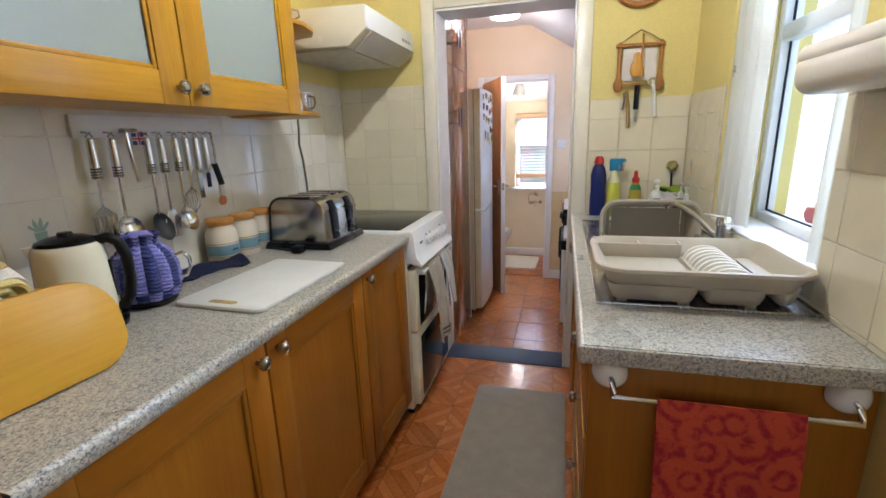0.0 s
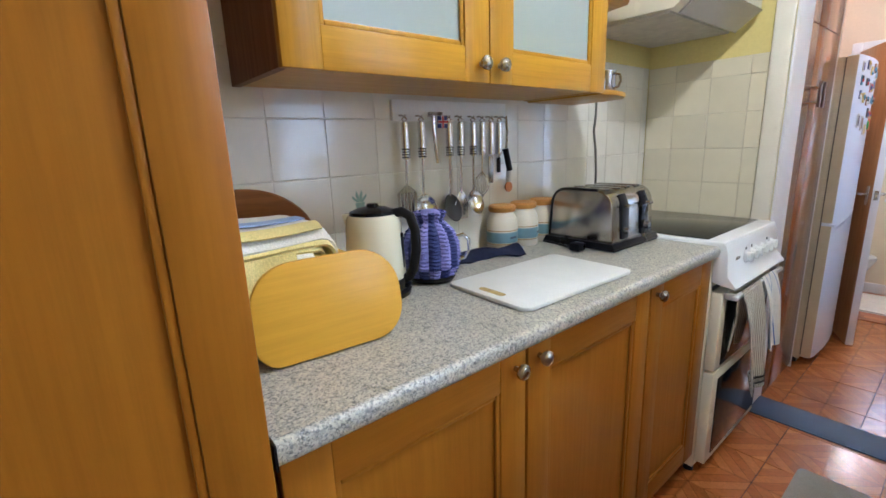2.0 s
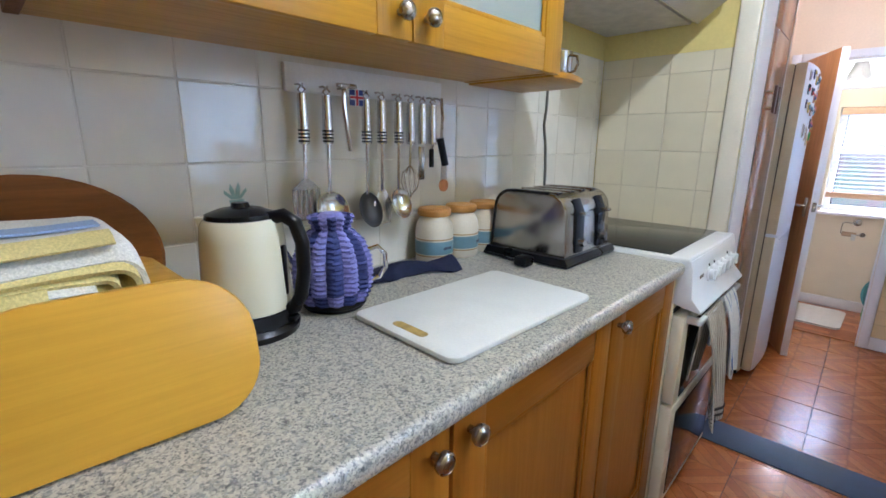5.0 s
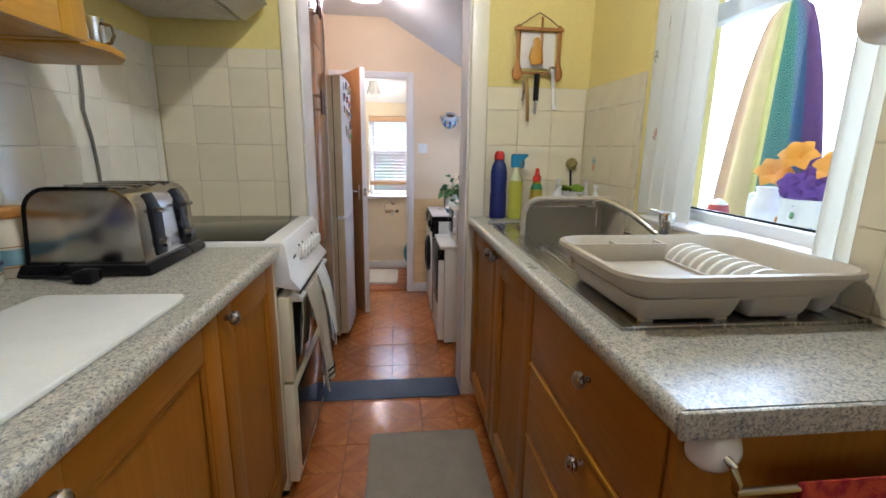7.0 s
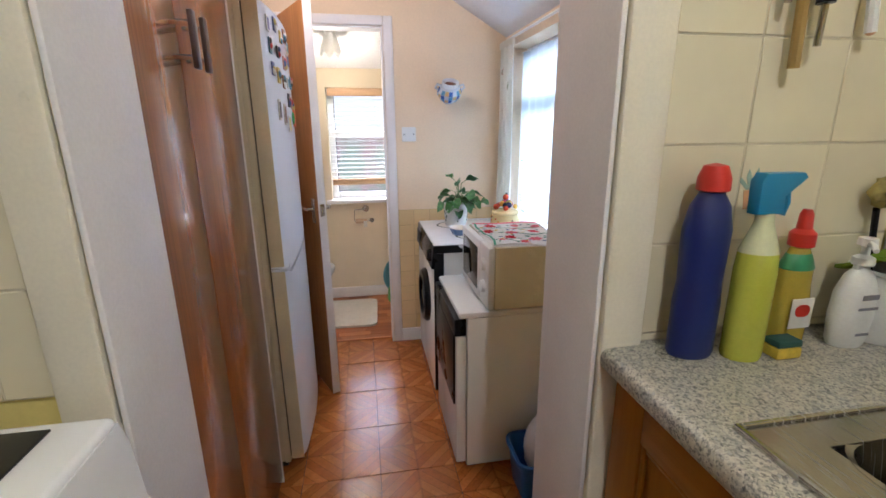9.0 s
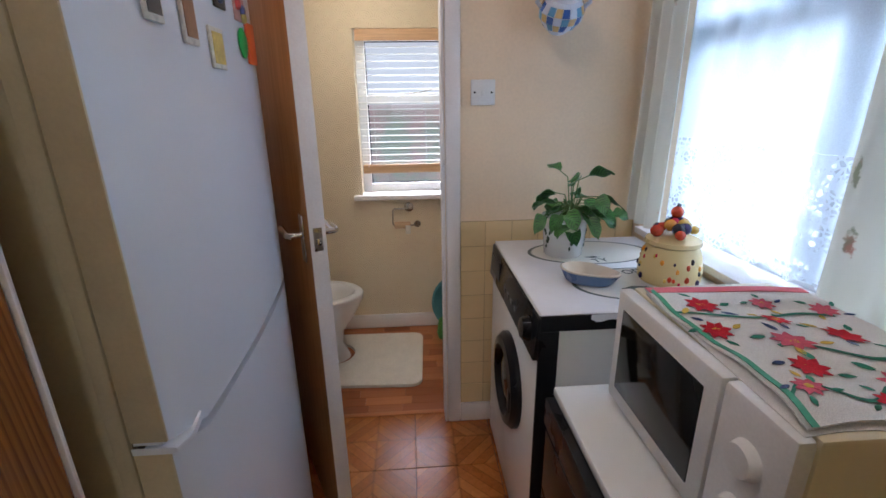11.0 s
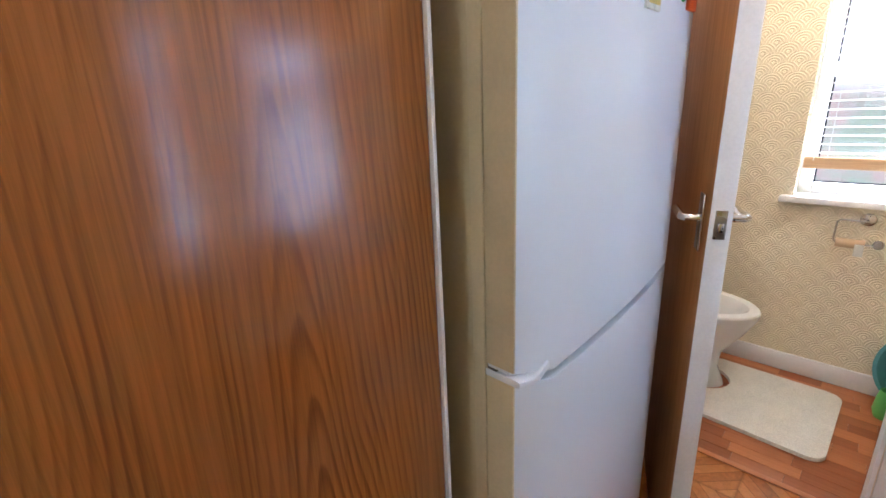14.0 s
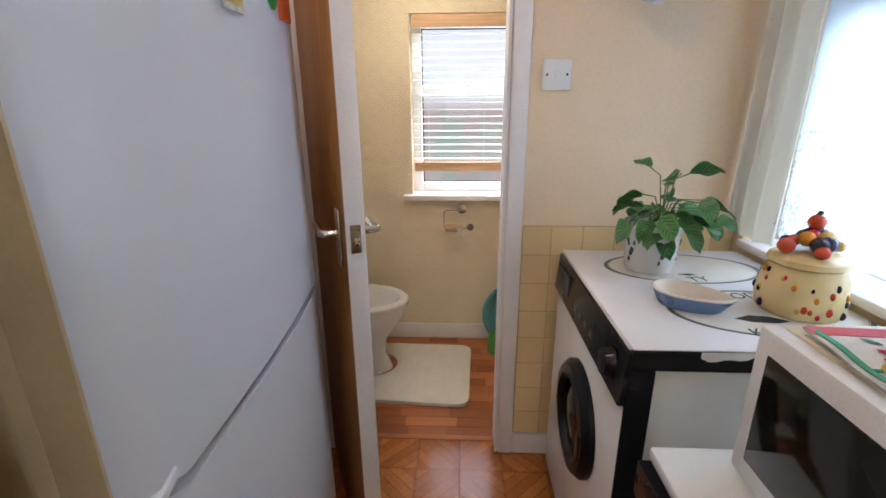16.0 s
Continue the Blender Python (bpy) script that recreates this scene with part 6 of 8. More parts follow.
part("handle", bm_tube([(0.440, 2.395, 0.915), (0.436, 2.412, 1.08), (0.434, 2.414, 1.115)], 0.005, 8), BLACK, u)
bm = bm_ball((0.434, 2.408, 1.142), 0.024, 1.0, 0.7, 1.0, 10)
for v in bm.verts:
    v.co += Vector((random.uniform(-1, 1), random.uniform(-1, 0.3), random.uniform(-1, 1))) * 0.004
part("bristles", bm, plain("bristle", (0.36, 0.30, 0.10), 0.9, var=0.4, scale=80), u)
u = thing("soap_dispenser", (0.452, 2.275, 0.90), "dark red pump bottle of soap on a white dish", "bottle")
O = Matrix.Translation((0.452, 2.275, 0.9005))
part("dish", bm_lathe([(0, 0), (0.035, 0), (0.043, 0.014), (0.040, 0.015), (0.033, 0.005), (0, 0.005)], 28, None, O), WHITEPLASTIC, u, "white soap dish")
part("bottle", bm_lathe([(0, 0.006), (0.028, 0.006), (0.029, 0.01), (0.029, 0.085), (0.022, 0.097), (0.010, 0.102), (0, 0.102)], 24, None, O, 0.8), plain("claret_liquid", (0.075, 0.008, 0.015), 0.15), u)
part("pump", bm_lathe([(0.010, 0.102), (0.012, 0.104), (0.011, 0.13), (0.005, 0.135), (0.005, 0.160), (0.011, 0.163), (0.009, 0.172), (0, 0.173)], 18, None, O), plain("clear_pump", (0.72, 0.70, 0.66), 0.2), u)
part("nozzle", bm_tube([(0.452, 2.275, 1.068), (0.452, 2.248, 1.070), (0.452, 2.240, 1.064)], 0.0035, 8), plain("pink_nozzle", (0.65, 0.45, 0.38), 0.3), u)
u = thing("soap_dispenser", (0.455, 2.185, 0.90), "white pump bottle of lotion beside the soap", "bottle")
O = Matrix.Translation((0.455, 2.185, 0.9005))
part("bottle", bm_lathe([(0, 0), (0.027, 0), (0.028, 0.004), (0.028, 0.085), (0.02, 0.10), (0.009, 0.105), (0, 0.105)], 24, None, O, 0.8), WHITEPLASTIC, u)
part("pump", bm_lathe([(0.009, 0.105), (0.012, 0.107), (0.010, 0.13), (0.005, 0.133), (0.005, 0.15), (0.010, 0.153), (0.008, 0.163), (0, 0.164)], 18, None, O), WHITEPLASTIC, u)
part("writing", bm_box(0.4315, 0.4325, 2.172, 2.198, 0.935, 0.96), plain("print_grey_green", (0.45, 0.48, 0.42), 0.5), u, "unreadable printed label")

# pot-plant tile stickers
STK = plain("sticker_green", (0.30, 0.42, 0.36), 0.5, var=0.2, scale=60)
TERRA = plain("sticker_terracotta", (0.60, 0.32, 0.16), 0.5, var=0.1)


def sticker(axis, plane, a, z, side, blue=False):
    u = thing("tile_sticker", (a, plane, z) if axis == "y" else (plane, a, z), "small potted cactus sticker on a tile", "sticker", "cactus stickers")
    p0, p1 = sorted((plane, plane + side * 0.0009))
    part("pot", bm_prism([(a - 0.011, z), (a + 0.011, z), (a + 0.015, z + 0.030), (a - 0.015, z + 0.030)], axis, p0, p1), STK if blue else TERRA, u)
    for k, (dx, h) in enumerate(((-0.016, 0.020), (-0.007, 0.032), (0.004, 0.034), (0.014, 0.022))):
        part("leaf", bm_prism([(a + dx * 0.4 - 0.004, z + 0.031), (a + dx * 0.4 + 0.004, z + 0.031), (a + dx * 1.3 + 0.004, z + 0.031 + h * 0.7), (a + dx * 1.5, z + 0.031 + h), (a + dx * 1.2 - 0.005, z + 0.031 + h * 0.6)], axis, p0, p1), STK, u)


sticker("y", BW - 0.0085, 0.207, 1.118, -1)
sticker("x", RW - 0.0085, 2.305, 1.115, -1)
sticker("x", LW + 0.0085, 0.787, 1.085, 1, True)

# wall plaque with little tools
PINE = wood("plaque_pine", (0.36, 0.16, 0.04), (0.48, 0.23, 0.06), 0.5)
u = thing("kitchen_plaque", (0.255, 2.43, 1.50), "wooden kitchen plaque hung with small utensils", "plaque")
Y0 = BW - 0.0195
part("top_bar", bm_cyl((0.148, Y0, 1.700), (0.360, Y0, 1.700), 0.0085, None, 12), PINE, u)
for xx in (0.165, 0.345):
    part("side_spoon", bm_lathe([(0, 0), (0.012, 0.004), (0.021, 0.02), (0.022, 0.04), (0.012, 0.065), (0.009, 0.09), (0.010, 0.215), (0.006, 0.225), (0, 0.226)], 16, None, Matrix.Translation((xx, Y0, 1.492)), 0.4), PINE, u, "wooden spoon side")
part("cord", bm_tube([(0.165, Y0, 1.708), (0.21, Y0, 1.74), (0.253, Y0, 1.765), (0.30, Y0, 1.74), (0.345, Y0, 1.708)], 0.003, 6), plain("jute", (0.25, 0.17, 0.08), 0.9), u)
part("card", bm_box(0.180, 0.330, BW - 0.0105, BW - 0.0085, 1.545, 1.690), plain("card_white", (0.72, 0.68, 0.62), 0.7, var=0.06), u, "white printed card")
part("bottom_bar", bm_cyl((0.165, Y0, 1.525), (0.345, Y0, 1.525), 0.006, None, 10), PINE, u)
part("duck", bm_lathe([(0, 0), (0.02, 0.006), (0.032, 0.03), (0.026, 0.06), (0.014, 0.08), (0.016, 0.095), (0.008, 0.11), (0, 0.112)], 18, None, Matrix.Translation((0.243, BW - 0.030, 1.555)), 0.4), plain("mustard", (0.55, 0.28, 0.03), 0.5), u, "mustard painted cut-out")
part("hanging_spoon", bm_tube([(0.262, BW - 0.034, 1.745), (0.262, BW - 0.036, 1.62), (0.27, BW - 0.038, 1.56)], 0.005, 8), PINE, u)
part("opener_handle", bm_tube([(0.250, BW - 0.032, 1.520), (0.250, BW - 0.032, 1.410)], 0.012, 12), BLACK, u, "black opener grip")
part("opener_tip", bm_tube([(0.250, BW - 0.032, 1.41), (0.249, BW - 0.032, 1.355)], 0.005, 8), STEEL, u)
part("wooden_fork", bm_tube([(0.205, BW - 0.030, 1.50), (0.215, BW - 0.030, 1.42), (0.219, BW - 0.030, 1.325)], 0.008, 8), plain("brass_wood", (0.34, 0.22, 0.06), 0.5), u)
part("keys", bm_tube([(0.192, BW - 0.030, 1.49), (0.196, BW - 0.030, 1.45), (0.190, BW - 0.030, 1.41)], 0.005, 6), PEWTER, u)
part("corkscrew", bm_tube([(0.318, BW - 0.030, 1.54), (0.325, BW - 0.030, 1.49), (0.330, BW - 0.030, 1.43), (0.338, BW - 0.030, 1.375)], 0.008, 8), WHITEPLASTIC, u)
part("corkscrew_ring", bm_lathe([(0.010, -0.003), (0.018, -0.003), (0.018, 0.003), (0.010, 0.003)], 20, None, Matrix.Translation((0.315, BW - 0.030, 1.535)) @ Matrix.Rotation(radians(90), 4, "X")), STEEL, u)
part("corkscrew_tip", bm_ball((0.338, BW - 0.030, 1.378), 0.007), TERRA, u)

u = thing("wall_clock", (0.242, 2.43, 1.86), "round dark wooden wall clock above the plaque", "clock")
m = Matrix.Translation((0.242, BW - 0.001, 1.996)) @ Matrix.Rotation(radians(90), 4, "X")
part("case", bm_lathe([(0, 0), (0.136, 0), (0.138, 0.012), (0.128, 0.024), (0.112, 0.022), (0.108, 0.014), (0, 0.014)], 48, None, m), PINE, u)
part("face", bm_lathe([(0, 0.0145), (0.107, 0.0145), (0.107, 0.016), (0, 0.016)], 40, None, m), CREAMJAR, u)

# rounded white roll holder on the right wall
u = thing("kitchen_roll_holder", (0.44, 0.93, 1.365), "rounded cream plastic kitchen roll dispenser on the wall", "dispenser")
part("case", bm_prism([(x, z) for x, z in round_rect(0.115, 0.085, 0.035, 6, 0.434, 1.4135)], "y", 0.70, 1.135, 0.012), CREAMPLASTIC, u)
part("lid", bm_prism([(x, z) for x, z in round_rect(0.112, 0.045, 0.021, 6, 0.434, 1.445)], "y", 0.698, 1.137, 0.012), CREAMPLASTIC, u)

# curtains


def curtain(name, x, y0, y1, z0, z1, mat, label, folds=4, depth=0.02, spread=0.0):
    u = thing(name, (x, (y0 + y1) / 2, z0), label, "curtain")

    def fn(a, b):
        y = y0 + (y1 - y0) * a + spread * (0.5 - b) * (a - 0.5)
        return (x + depth * math.sin(a * folds * 2 * math.pi + 0.6 * math.sin(3 * b)) * (0.6 + 0.4 * b), y, z1 - (z1 - z0) * b)
    part("drape", bm_sheet(fn, folds * 12, 10, 0.0015), mat, u)
    part("heading", bm_sheet(lambda a, b: (x - 0.003 + depth * 0.8 * math.sin(a * folds * 4 * math.pi), y0 + (y1 - y0) * a, z1 + 0.03 - 0.035 * b), folds * 14, 2, 0.004), mat, u)
    return u


n = Nodes("printed_cream_cotton", 0.9)
out = n.t.nodes["Material Output"]
v1 = n.add("TexVoronoi")
n.link(n.coords((1, 1, 0.45)), v1.inputs["Vector"])
v1.inputs["Scale"].default_value = 11.0
spray = n.ramp(n.math("ADD", v1.outputs["Distance"], n.math("MULTIPLY", n.noise(n.coords(), 90, 3), 0.35)), (0.26, 1.0), (0.31, 0.0))
tint = n.mix(n.ramp(n.noise(n.coords(), 16, 2), (0.45, 0.0), (0.55, 1.0)), (0.30, 0.32, 0.20), (0.62, 0.30, 0.22))
col = n.mix(n.math("MULTIPLY", spray, 0.75), (0.82, 0.80, 0.73), tint)
dif, tra, ms = n.add("BsdfDiffuse"), n.add("BsdfTranslucent"), n.add("MixShader")
n.link(col, dif.inputs[0])
n.link(col, tra.inputs[0])
ms.inputs[0].default_value = 0.5
n.link(dif.outputs[0], ms.inputs[1])
n.link(tra.outputs[0], ms.inputs[2])
n.link(ms.outputs[0], out.inputs[0])
PRINT = n.m
NET = sheer("net_curtain", (0.58, 0.64, 0.71), 0.008)
LACE = sheer("lace_curtain", (0.60, 0.65, 0.72), 0.01, 0.6)
curtain("kitchen_curtain", 0.518, 1.675, 1.965, 0.985, 2.12, PRINT, "cream sprig-print cotton curtain at the kitchen window", 4, 0.014, 0.02)
curtain("kitchen_curtain", 0.525, 1.172, 1.265, 0.985, 2.12, PRINT, "cream sprig-print cotton curtain at the kitchen window", 2, 0.014)
solo("curtain_rail", bm_cyl((0.525, 1.165, 2.15), (0.525, 2.05, 2.15), 0.008, None, 10), WHITEPLASTIC, "white curtain rail across the kitchen window", "curtain rail")

# steel mug on the corner shelf
u = thing("steel_mug", (-1.11, 1.70, 1.4215), "polished steel mug on the corner shelf", "mug")
part("cup", bm_lathe([(0, 0), (0.034, 0), (0.037, 0.004), (0.037, 0.078), (0.035, 0.078), (0.034, 0.006), (0, 0.006)], 28, None, Matrix.Translation((-1.11, 1.70, 1.4215))), STEEL, u)
part("handle", bm_tube([(-1.075, 1.695, 1.488), (-1.05, 1.693, 1.482), (-1.045, 1.692, 1.46), (-1.055, 1.693, 1.442), (-1.075, 1.695, 1.438)], 0.004, 8), STEEL, u)

# outside the kitchen window
setting("outer_sill", bm_box(0.75, 1.05, 1.0, 2.3, 0.90, 0.945, 0.004), PVC, "pale ledge outside the kitchen window")
RAIN = [(0.40, 0.29, 0.27), (0.46, 0.40, 0.31), (0.34, 0.35, 0.16), (0.03, 0.15, 0.19), (0.03, 0.08, 0.22), (0.09, 0.05, 0.20)]
u = thing("rainbow_cloth", (1.18, 2.2, 0.85), "striped rainbow cloth hanging outside the window", "cloth")
for k, c in enumerate(RAIN):
    def gore(a, b, k=k):
        s = (k + a) / len(RAIN)
        w = 0.04 + 0.54 * b ** 0.45
        y = 2.17 + (0.5 - s) * w
        return (1.18 + 0.03 * math.sin(s * 22) * b, y, 1.80 - 0.88 * b)
    part("stripe", bm_sheet(gore, 6, 14, 0.002), cloth("gore_%d" % k, c, 200), u)
part("cord", bm_tube([(1.18, 2.17, 1.80), (1.18, 2.17, 2.6)], 0.004, 6), WHITEPLASTIC, u)
part("top_bar", bm_cyl((1.18, 1.9, 2.6), (1.18, 2.6, 2.6), 0.01, None, 8), WHITEPLASTIC, u)
part("post", bm_cyl((1.18, 2.6, -0.5), (1.18, 2.6, 2.6), 0.015, None, 10), WHITEPLASTIC, u)
u = thing("flower_vase", (0.84, 1.61, 0.945), "white and blue painted vase of yellow and purple flowers", "vase")
O = Matrix.Translation((0.84, 1.61, 0.9455))
part("vase", bm_lathe([(0, 0), (0.058, 0), (0.068, 0.02), (0.072, 0.06), (0.062, 0.10), (0.066, 0.125), (0.062, 0.125), (0.056, 0.10), (0, 0.095)], 28, None, O), ceramic("vase_white", (0.72, 0.75, 0.78), 0.2), u)
for k in range(9):
    a = 2 * math.pi * k / 9
    p = Vector((0.84 + 0.070 * math.cos(a), 1.61 + 0.070 * math.sin(a), 0.985 + 0.02 * (k % 3)))
    part("motif", bm_ball(p, 0.011, 0.6, 0.6, 1.0, 6), plain("motif_%d" % k, ((0.10, 0.20, 0.45), (0.5, 0.25, 0.05), (0.12, 0.28, 0.12))[k % 3], 0.4), u)
LEAFG = plain("flower_leaf", (0.05, 0.11, 0.03), 0.6)
YEL, PUR = plain("yellow_petal", (0.75, 0.34, 0.03), 0.7), plain("purple_petal", (0.12, 0.05, 0.30), 0.7)


def petal_ring(c, r, count, tip, droop, mat, u, axis=(0, 0, 1)):
    q = Vector(axis).to_track_quat("Z", "Y")
    for k in range(count):
        a = 2 * math.pi * k / count

        def fn(s, t, a=a):
            w = math.sin(math.pi * min(0.98, 0.12 + 0.86 * s)) * r * 0.42 * (t - 0.5) * 2
            d = r * s
            return Vector(c) + q @ Vector((d * math.cos(a) - w * math.sin(a), d * math.sin(a) + w * math.cos(a), tip * math.sin(math.pi * s * 0.6) - droop * s * s))
        part("petal", bm_sheet(fn, 5, 3, 0.0012), mat, u)


for cx, cy, cz in ((0.80, 1.70, 1.135), (0.83, 1.65, 1.185), (0.85, 1.55, 1.16)):
    part("stem", bm_tube([(0.84, 1.61, 1.03), ((0.84 + cx) / 2, (1.61 + cy) / 2, 1.09), (cx, cy, cz)], 0.003, 6), LEAFG, u)
    petal_ring((cx, cy, cz), 0.052, 6, 0.035, 0.016, YEL, u, (-0.8, -0.5 + (cx - 0.83) * 8, 0.55))
for cx, cy, cz in ((0.81, 1.63, 1.10), (0.83, 1.575, 1.095), (0.85, 1.61, 1.12), (0.82, 1.595, 1.07), (0.86, 1.65, 1.09)):
    bm = bm_ball((cx, cy, cz), 0.036, 1, 1, 0.9, 12)
    for v in bm.verts:
        v.co += Vector((random.uniform(-1, 1), random.uniform(-1, 1), random.uniform(-1, 1))) * 0.009
    part("bloom", bm, PUR, u)
    petal_ring((cx - 0.012, cy - 0.006, cz + 0.01), 0.040, 6, 0.02, 0.012, PUR, u, (-0.7, -0.5, 0.4 + (cy - 1.61) * 4))
u = thing("white_jug", (0.88, 1.79, 0.945), "white china jug beside the vase outside", "jug")
part("body", bm_lathe([(0, 0), (0.04, 0), (0.058, 0.03), (0.06, 0.07), (0.045, 0.105), (0.038, 0.13), (0.043, 0.145), (0.04, 0.145), (0.034, 0.13), (0, 0.12)], 28, None, Matrix.Translation((0.88, 1.79, 0.9455))), ceramic("jug_white", (0.74, 0.76, 0.80), 0.2), u)
part("handle", bm_tube([(0.88, 1.83, 1.07), (0.88, 1.87, 1.06), (0.88, 1.875, 1.02), (0.88, 1.845, 0.99)], 0.006, 8), ceramic("jug_handle_white", (0.74, 0.76, 0.80), 0.2), u)
u = thing("red_pot", (0.88, 2.02, 0.945), "small red and white pot on the outside ledge", "pot")
part("body", bm_lathe([(0, 0), (0.03, 0), (0.04, 0.03), (0.034, 0.06), (0, 0.06)], 20, None, Matrix.Translation((0.88, 2.02, 0.9455))), plain("dull_red", (0.42, 0.06, 0.09), 0.5, var=0.4, scale=50), u)
part("lid", bm_lathe([(0.033, 0.0605), (0.02, 0.075), (0.006, 0.082), (0, 0.083)], 20, None, Matrix.Translation((0.88, 2.02, 0.9455))), WHITEPLASTIC, u)

# mats on the floor
u = thing("door_mat", (-0.25, 1.65, 0.0), "worn grey-brown rubber-backed mat on the kitchen floor", "mat")
part("carpet", bm_prism(round_rect(0.45, 0.90, 0.025, 5, -0.25, 1.685), "z", 0.0015, 0.009, 0.003), GREYMAT, u)
solo("threshold_mat", bm_box(OPEN_L + 0.012, OPEN_R - 0.012, 2.415, 2.600, 0.0012, 0.0060, 0.002), BLUEMAT, "dark blue rubber strip on the doorway step", "mat")

# kitchen pendant
u = thing("ceiling_lamp", (-0.22, 1.2, 2.42), "plain white kitchen ceiling lamp holder", "lamp")
part("rose", bm_lathe([(0, 0), (0.04, 0), (0.038, -0.012), (0.015, -0.02), (0.012, -0.03), (0, -0.03)], 24, None, Matrix.Translation((-0.22, 1.2, 2.4195))), WHITEPLASTIC, u)

# ---- utility room: small things ----
u = thing("plant_pot", (0.14, 4.42, 0.672), "prayer plant in a white ivy-print china pot", "plant")
ZB = WT + 0.0045
O = Matrix.Translation((0.14, 4.42, ZB))
POTW = ceramic("white_pot_china", (0.78, 0.76, 0.74), 0.2)
part("pot", bm_lathe([(0, 0), (0.060, 0), (0.063, 0.004), (0.074, 0.122), (0.077, 0.128), (0.077, 0.134), (0.072, 0.134), (0.068, 0.115), (0, 0.11)], 36, None, O), POTW, u)
IVY = plain("ivy_print", (0.05, 0.085, 0.045), 0.5)
for k in range(5):
    a = radians(200 + k * 72)
    for j in range(9):
        aa = a + 0.17 * math.cos(j * 2.4) * (0.4 + j / 9)
        zz = 0.065 + 0.030 * math.sin(j * 1.9) * (0.4 + j / 9)
        r = 0.0635 + 0.0105 * zz / 0.122
        part("ivy_leaf", bm_ball((0.14 + r * math.cos(aa), 4.42 + r * math.sin(aa), ZB + zz), 0.0065, 0.5, 0.5, 1.1, 5), IVY, u)
part("soil", bm_lathe([(0, 0.112), (0.068, 0.112), (0.069, 0.108)], 24, None, O), plain("soil", (0.03, 0.02, 0.012), 0.95, var=0.4, scale=80, bump=0.8), u)


def leaf_material():
    n = Nodes("prayer_leaf", 0.38)
    c = n.add("TexCoord")
    sep = n.add("SeparateXYZ")
    n.link(c.outputs["UV"], sep.inputs[0])
    mid = n.math("ABSOLUTE", n.math("SUBTRACT", sep.outputs[1], 0.5))
    blotch = n.math("SINE", n.math("MULTIPLY", n.math("ADD", sep.outputs[0], n.math("MULTIPLY", mid, -0.6)), 46.0))
    mask = n.math("MULTIPLY", n.ramp(blotch, (0.45, 0.0), (0.6, 1.0)), n.ramp(mid, (0.02, 0.0), (0.05, 1.0), (0.36, 1.0), (0.42, 0.0)))
    g = n.noise(n.coords(), 40, 3)
    base = n.ramp(g, (0.3, (0.045, 0.15, 0.035)), (0.7, (0.09, 0.25, 0.05)))
    n.colour(n.mix(mask, base, (0.012, 0.045, 0.018)))
    n.bump(blotch, 0.15, 0.002)
    return n.m


LEAF = leaf_material()


def leaf_mesh(root, tip, w, side, sag, name="leaf"):
    """A pointed oval leaf from root to tip, cupped along the midrib."""
    bm = bmesh.new()
    uv = bm.loops.layers.uv.new("UVMap")
    root, tip = Vector(root), Vector(tip)
    d = tip - root
    across = d.cross(Vector((0, 0, 1)))
    across = across.normalized() if across.length > 1e-4 else Vector((1, 0, 0))
    across = (across + Vector((0, 0, side))).normalized()
    nu, nv = 9, 4
    grid = []
    for i in range(nu + 1):
        s = i / nu
        half = w * (math.sin(math.pi * s ** 0.86) ** 0.55 if 0 < s < 1 else 0.0)
        row = []
        for j in range(nv + 1):
            t = j / nv - 0.5
            p = root + d * s + across * (2 * t * half) + Vector((0, 0, -sag * s * s + abs(t) * half * 0.5 + 0.004 * math.sin(9 * s + j)))
            row.append(bm.verts.new(p))
        grid.append(row)
    for i in range(nu):
        for j in range(nv):
            f = bm.faces.new((grid[i][j], grid[i + 1][j], grid[i + 1][j + 1], grid[i][j + 1]))
            for lp, (a, b) in zip(f.loops, ((i, j), (i + 1, j), (i + 1, j + 1), (i, j + 1))):
                lp[uv].uv = (a / nu, b / nv)
    return bm


rng = random.Random(4)
STEM = plain("plant_stem", (0.12, 0.20, 0.06), 0.6)
crown = part("foliage", bm_tube([(0.14, 4.42, ZB + 0.112), (0.14, 4.42, ZB + 0.15)], 0.006, 6), STEM, u)
PC = Vector((0.155, 4.41, ZB + 0.12))
for k in range(40):
    a = rng.uniform(0, 2 * math.pi)
    reach = rng.uniform(0.02, 0.115) * (1.2 if math.cos(a) > 0 else 1.0) * (0.75 if math.sin(a) > 0.3 else 1.0)
    up = rng.uniform(0.0, 0.075) if k % 3 else rng.uniform(-0.03, 0.02)
    if k in (3, 11, 20, 27):
        reach, up = 0.05, rng.uniform(0.10, 0.14)
    j = PC + Vector((math.cos(a) * reach, math.sin(a) * reach, up + 0.02))
    midp = PC + Vector((math.cos(a) * reach * 0.4, math.sin(a) * reach * 0.4, up * 0.8 + 0.03))
    part("stem", bm_tube([PC, midp, j], 0.0018, 5), STEM, crown)
    L = rng.uniform(0.05, 0.085)
    drop = rng.uniform(-0.05, 0.012) if up < 0.10 else 0.03
    b = a + rng.uniform(-0.6, 0.6)
    tip = j + Vector((math.cos(b) * L, math.sin(b) * L, drop))
    tip.y = min(tip.y, FW - 0.03)
    tip.x = min(tip.x, 0.44)
    tip.z = max(tip.z, ZB + 0.05)
    lean = rng.uniform(0.2, 1.0) * (1 if rng.random() < 0.5 else -1)
    part("leaf", leaf_mesh(j, tip, rng.uniform(0.020, 0.029), lean, 0.018), LEAF, crown)

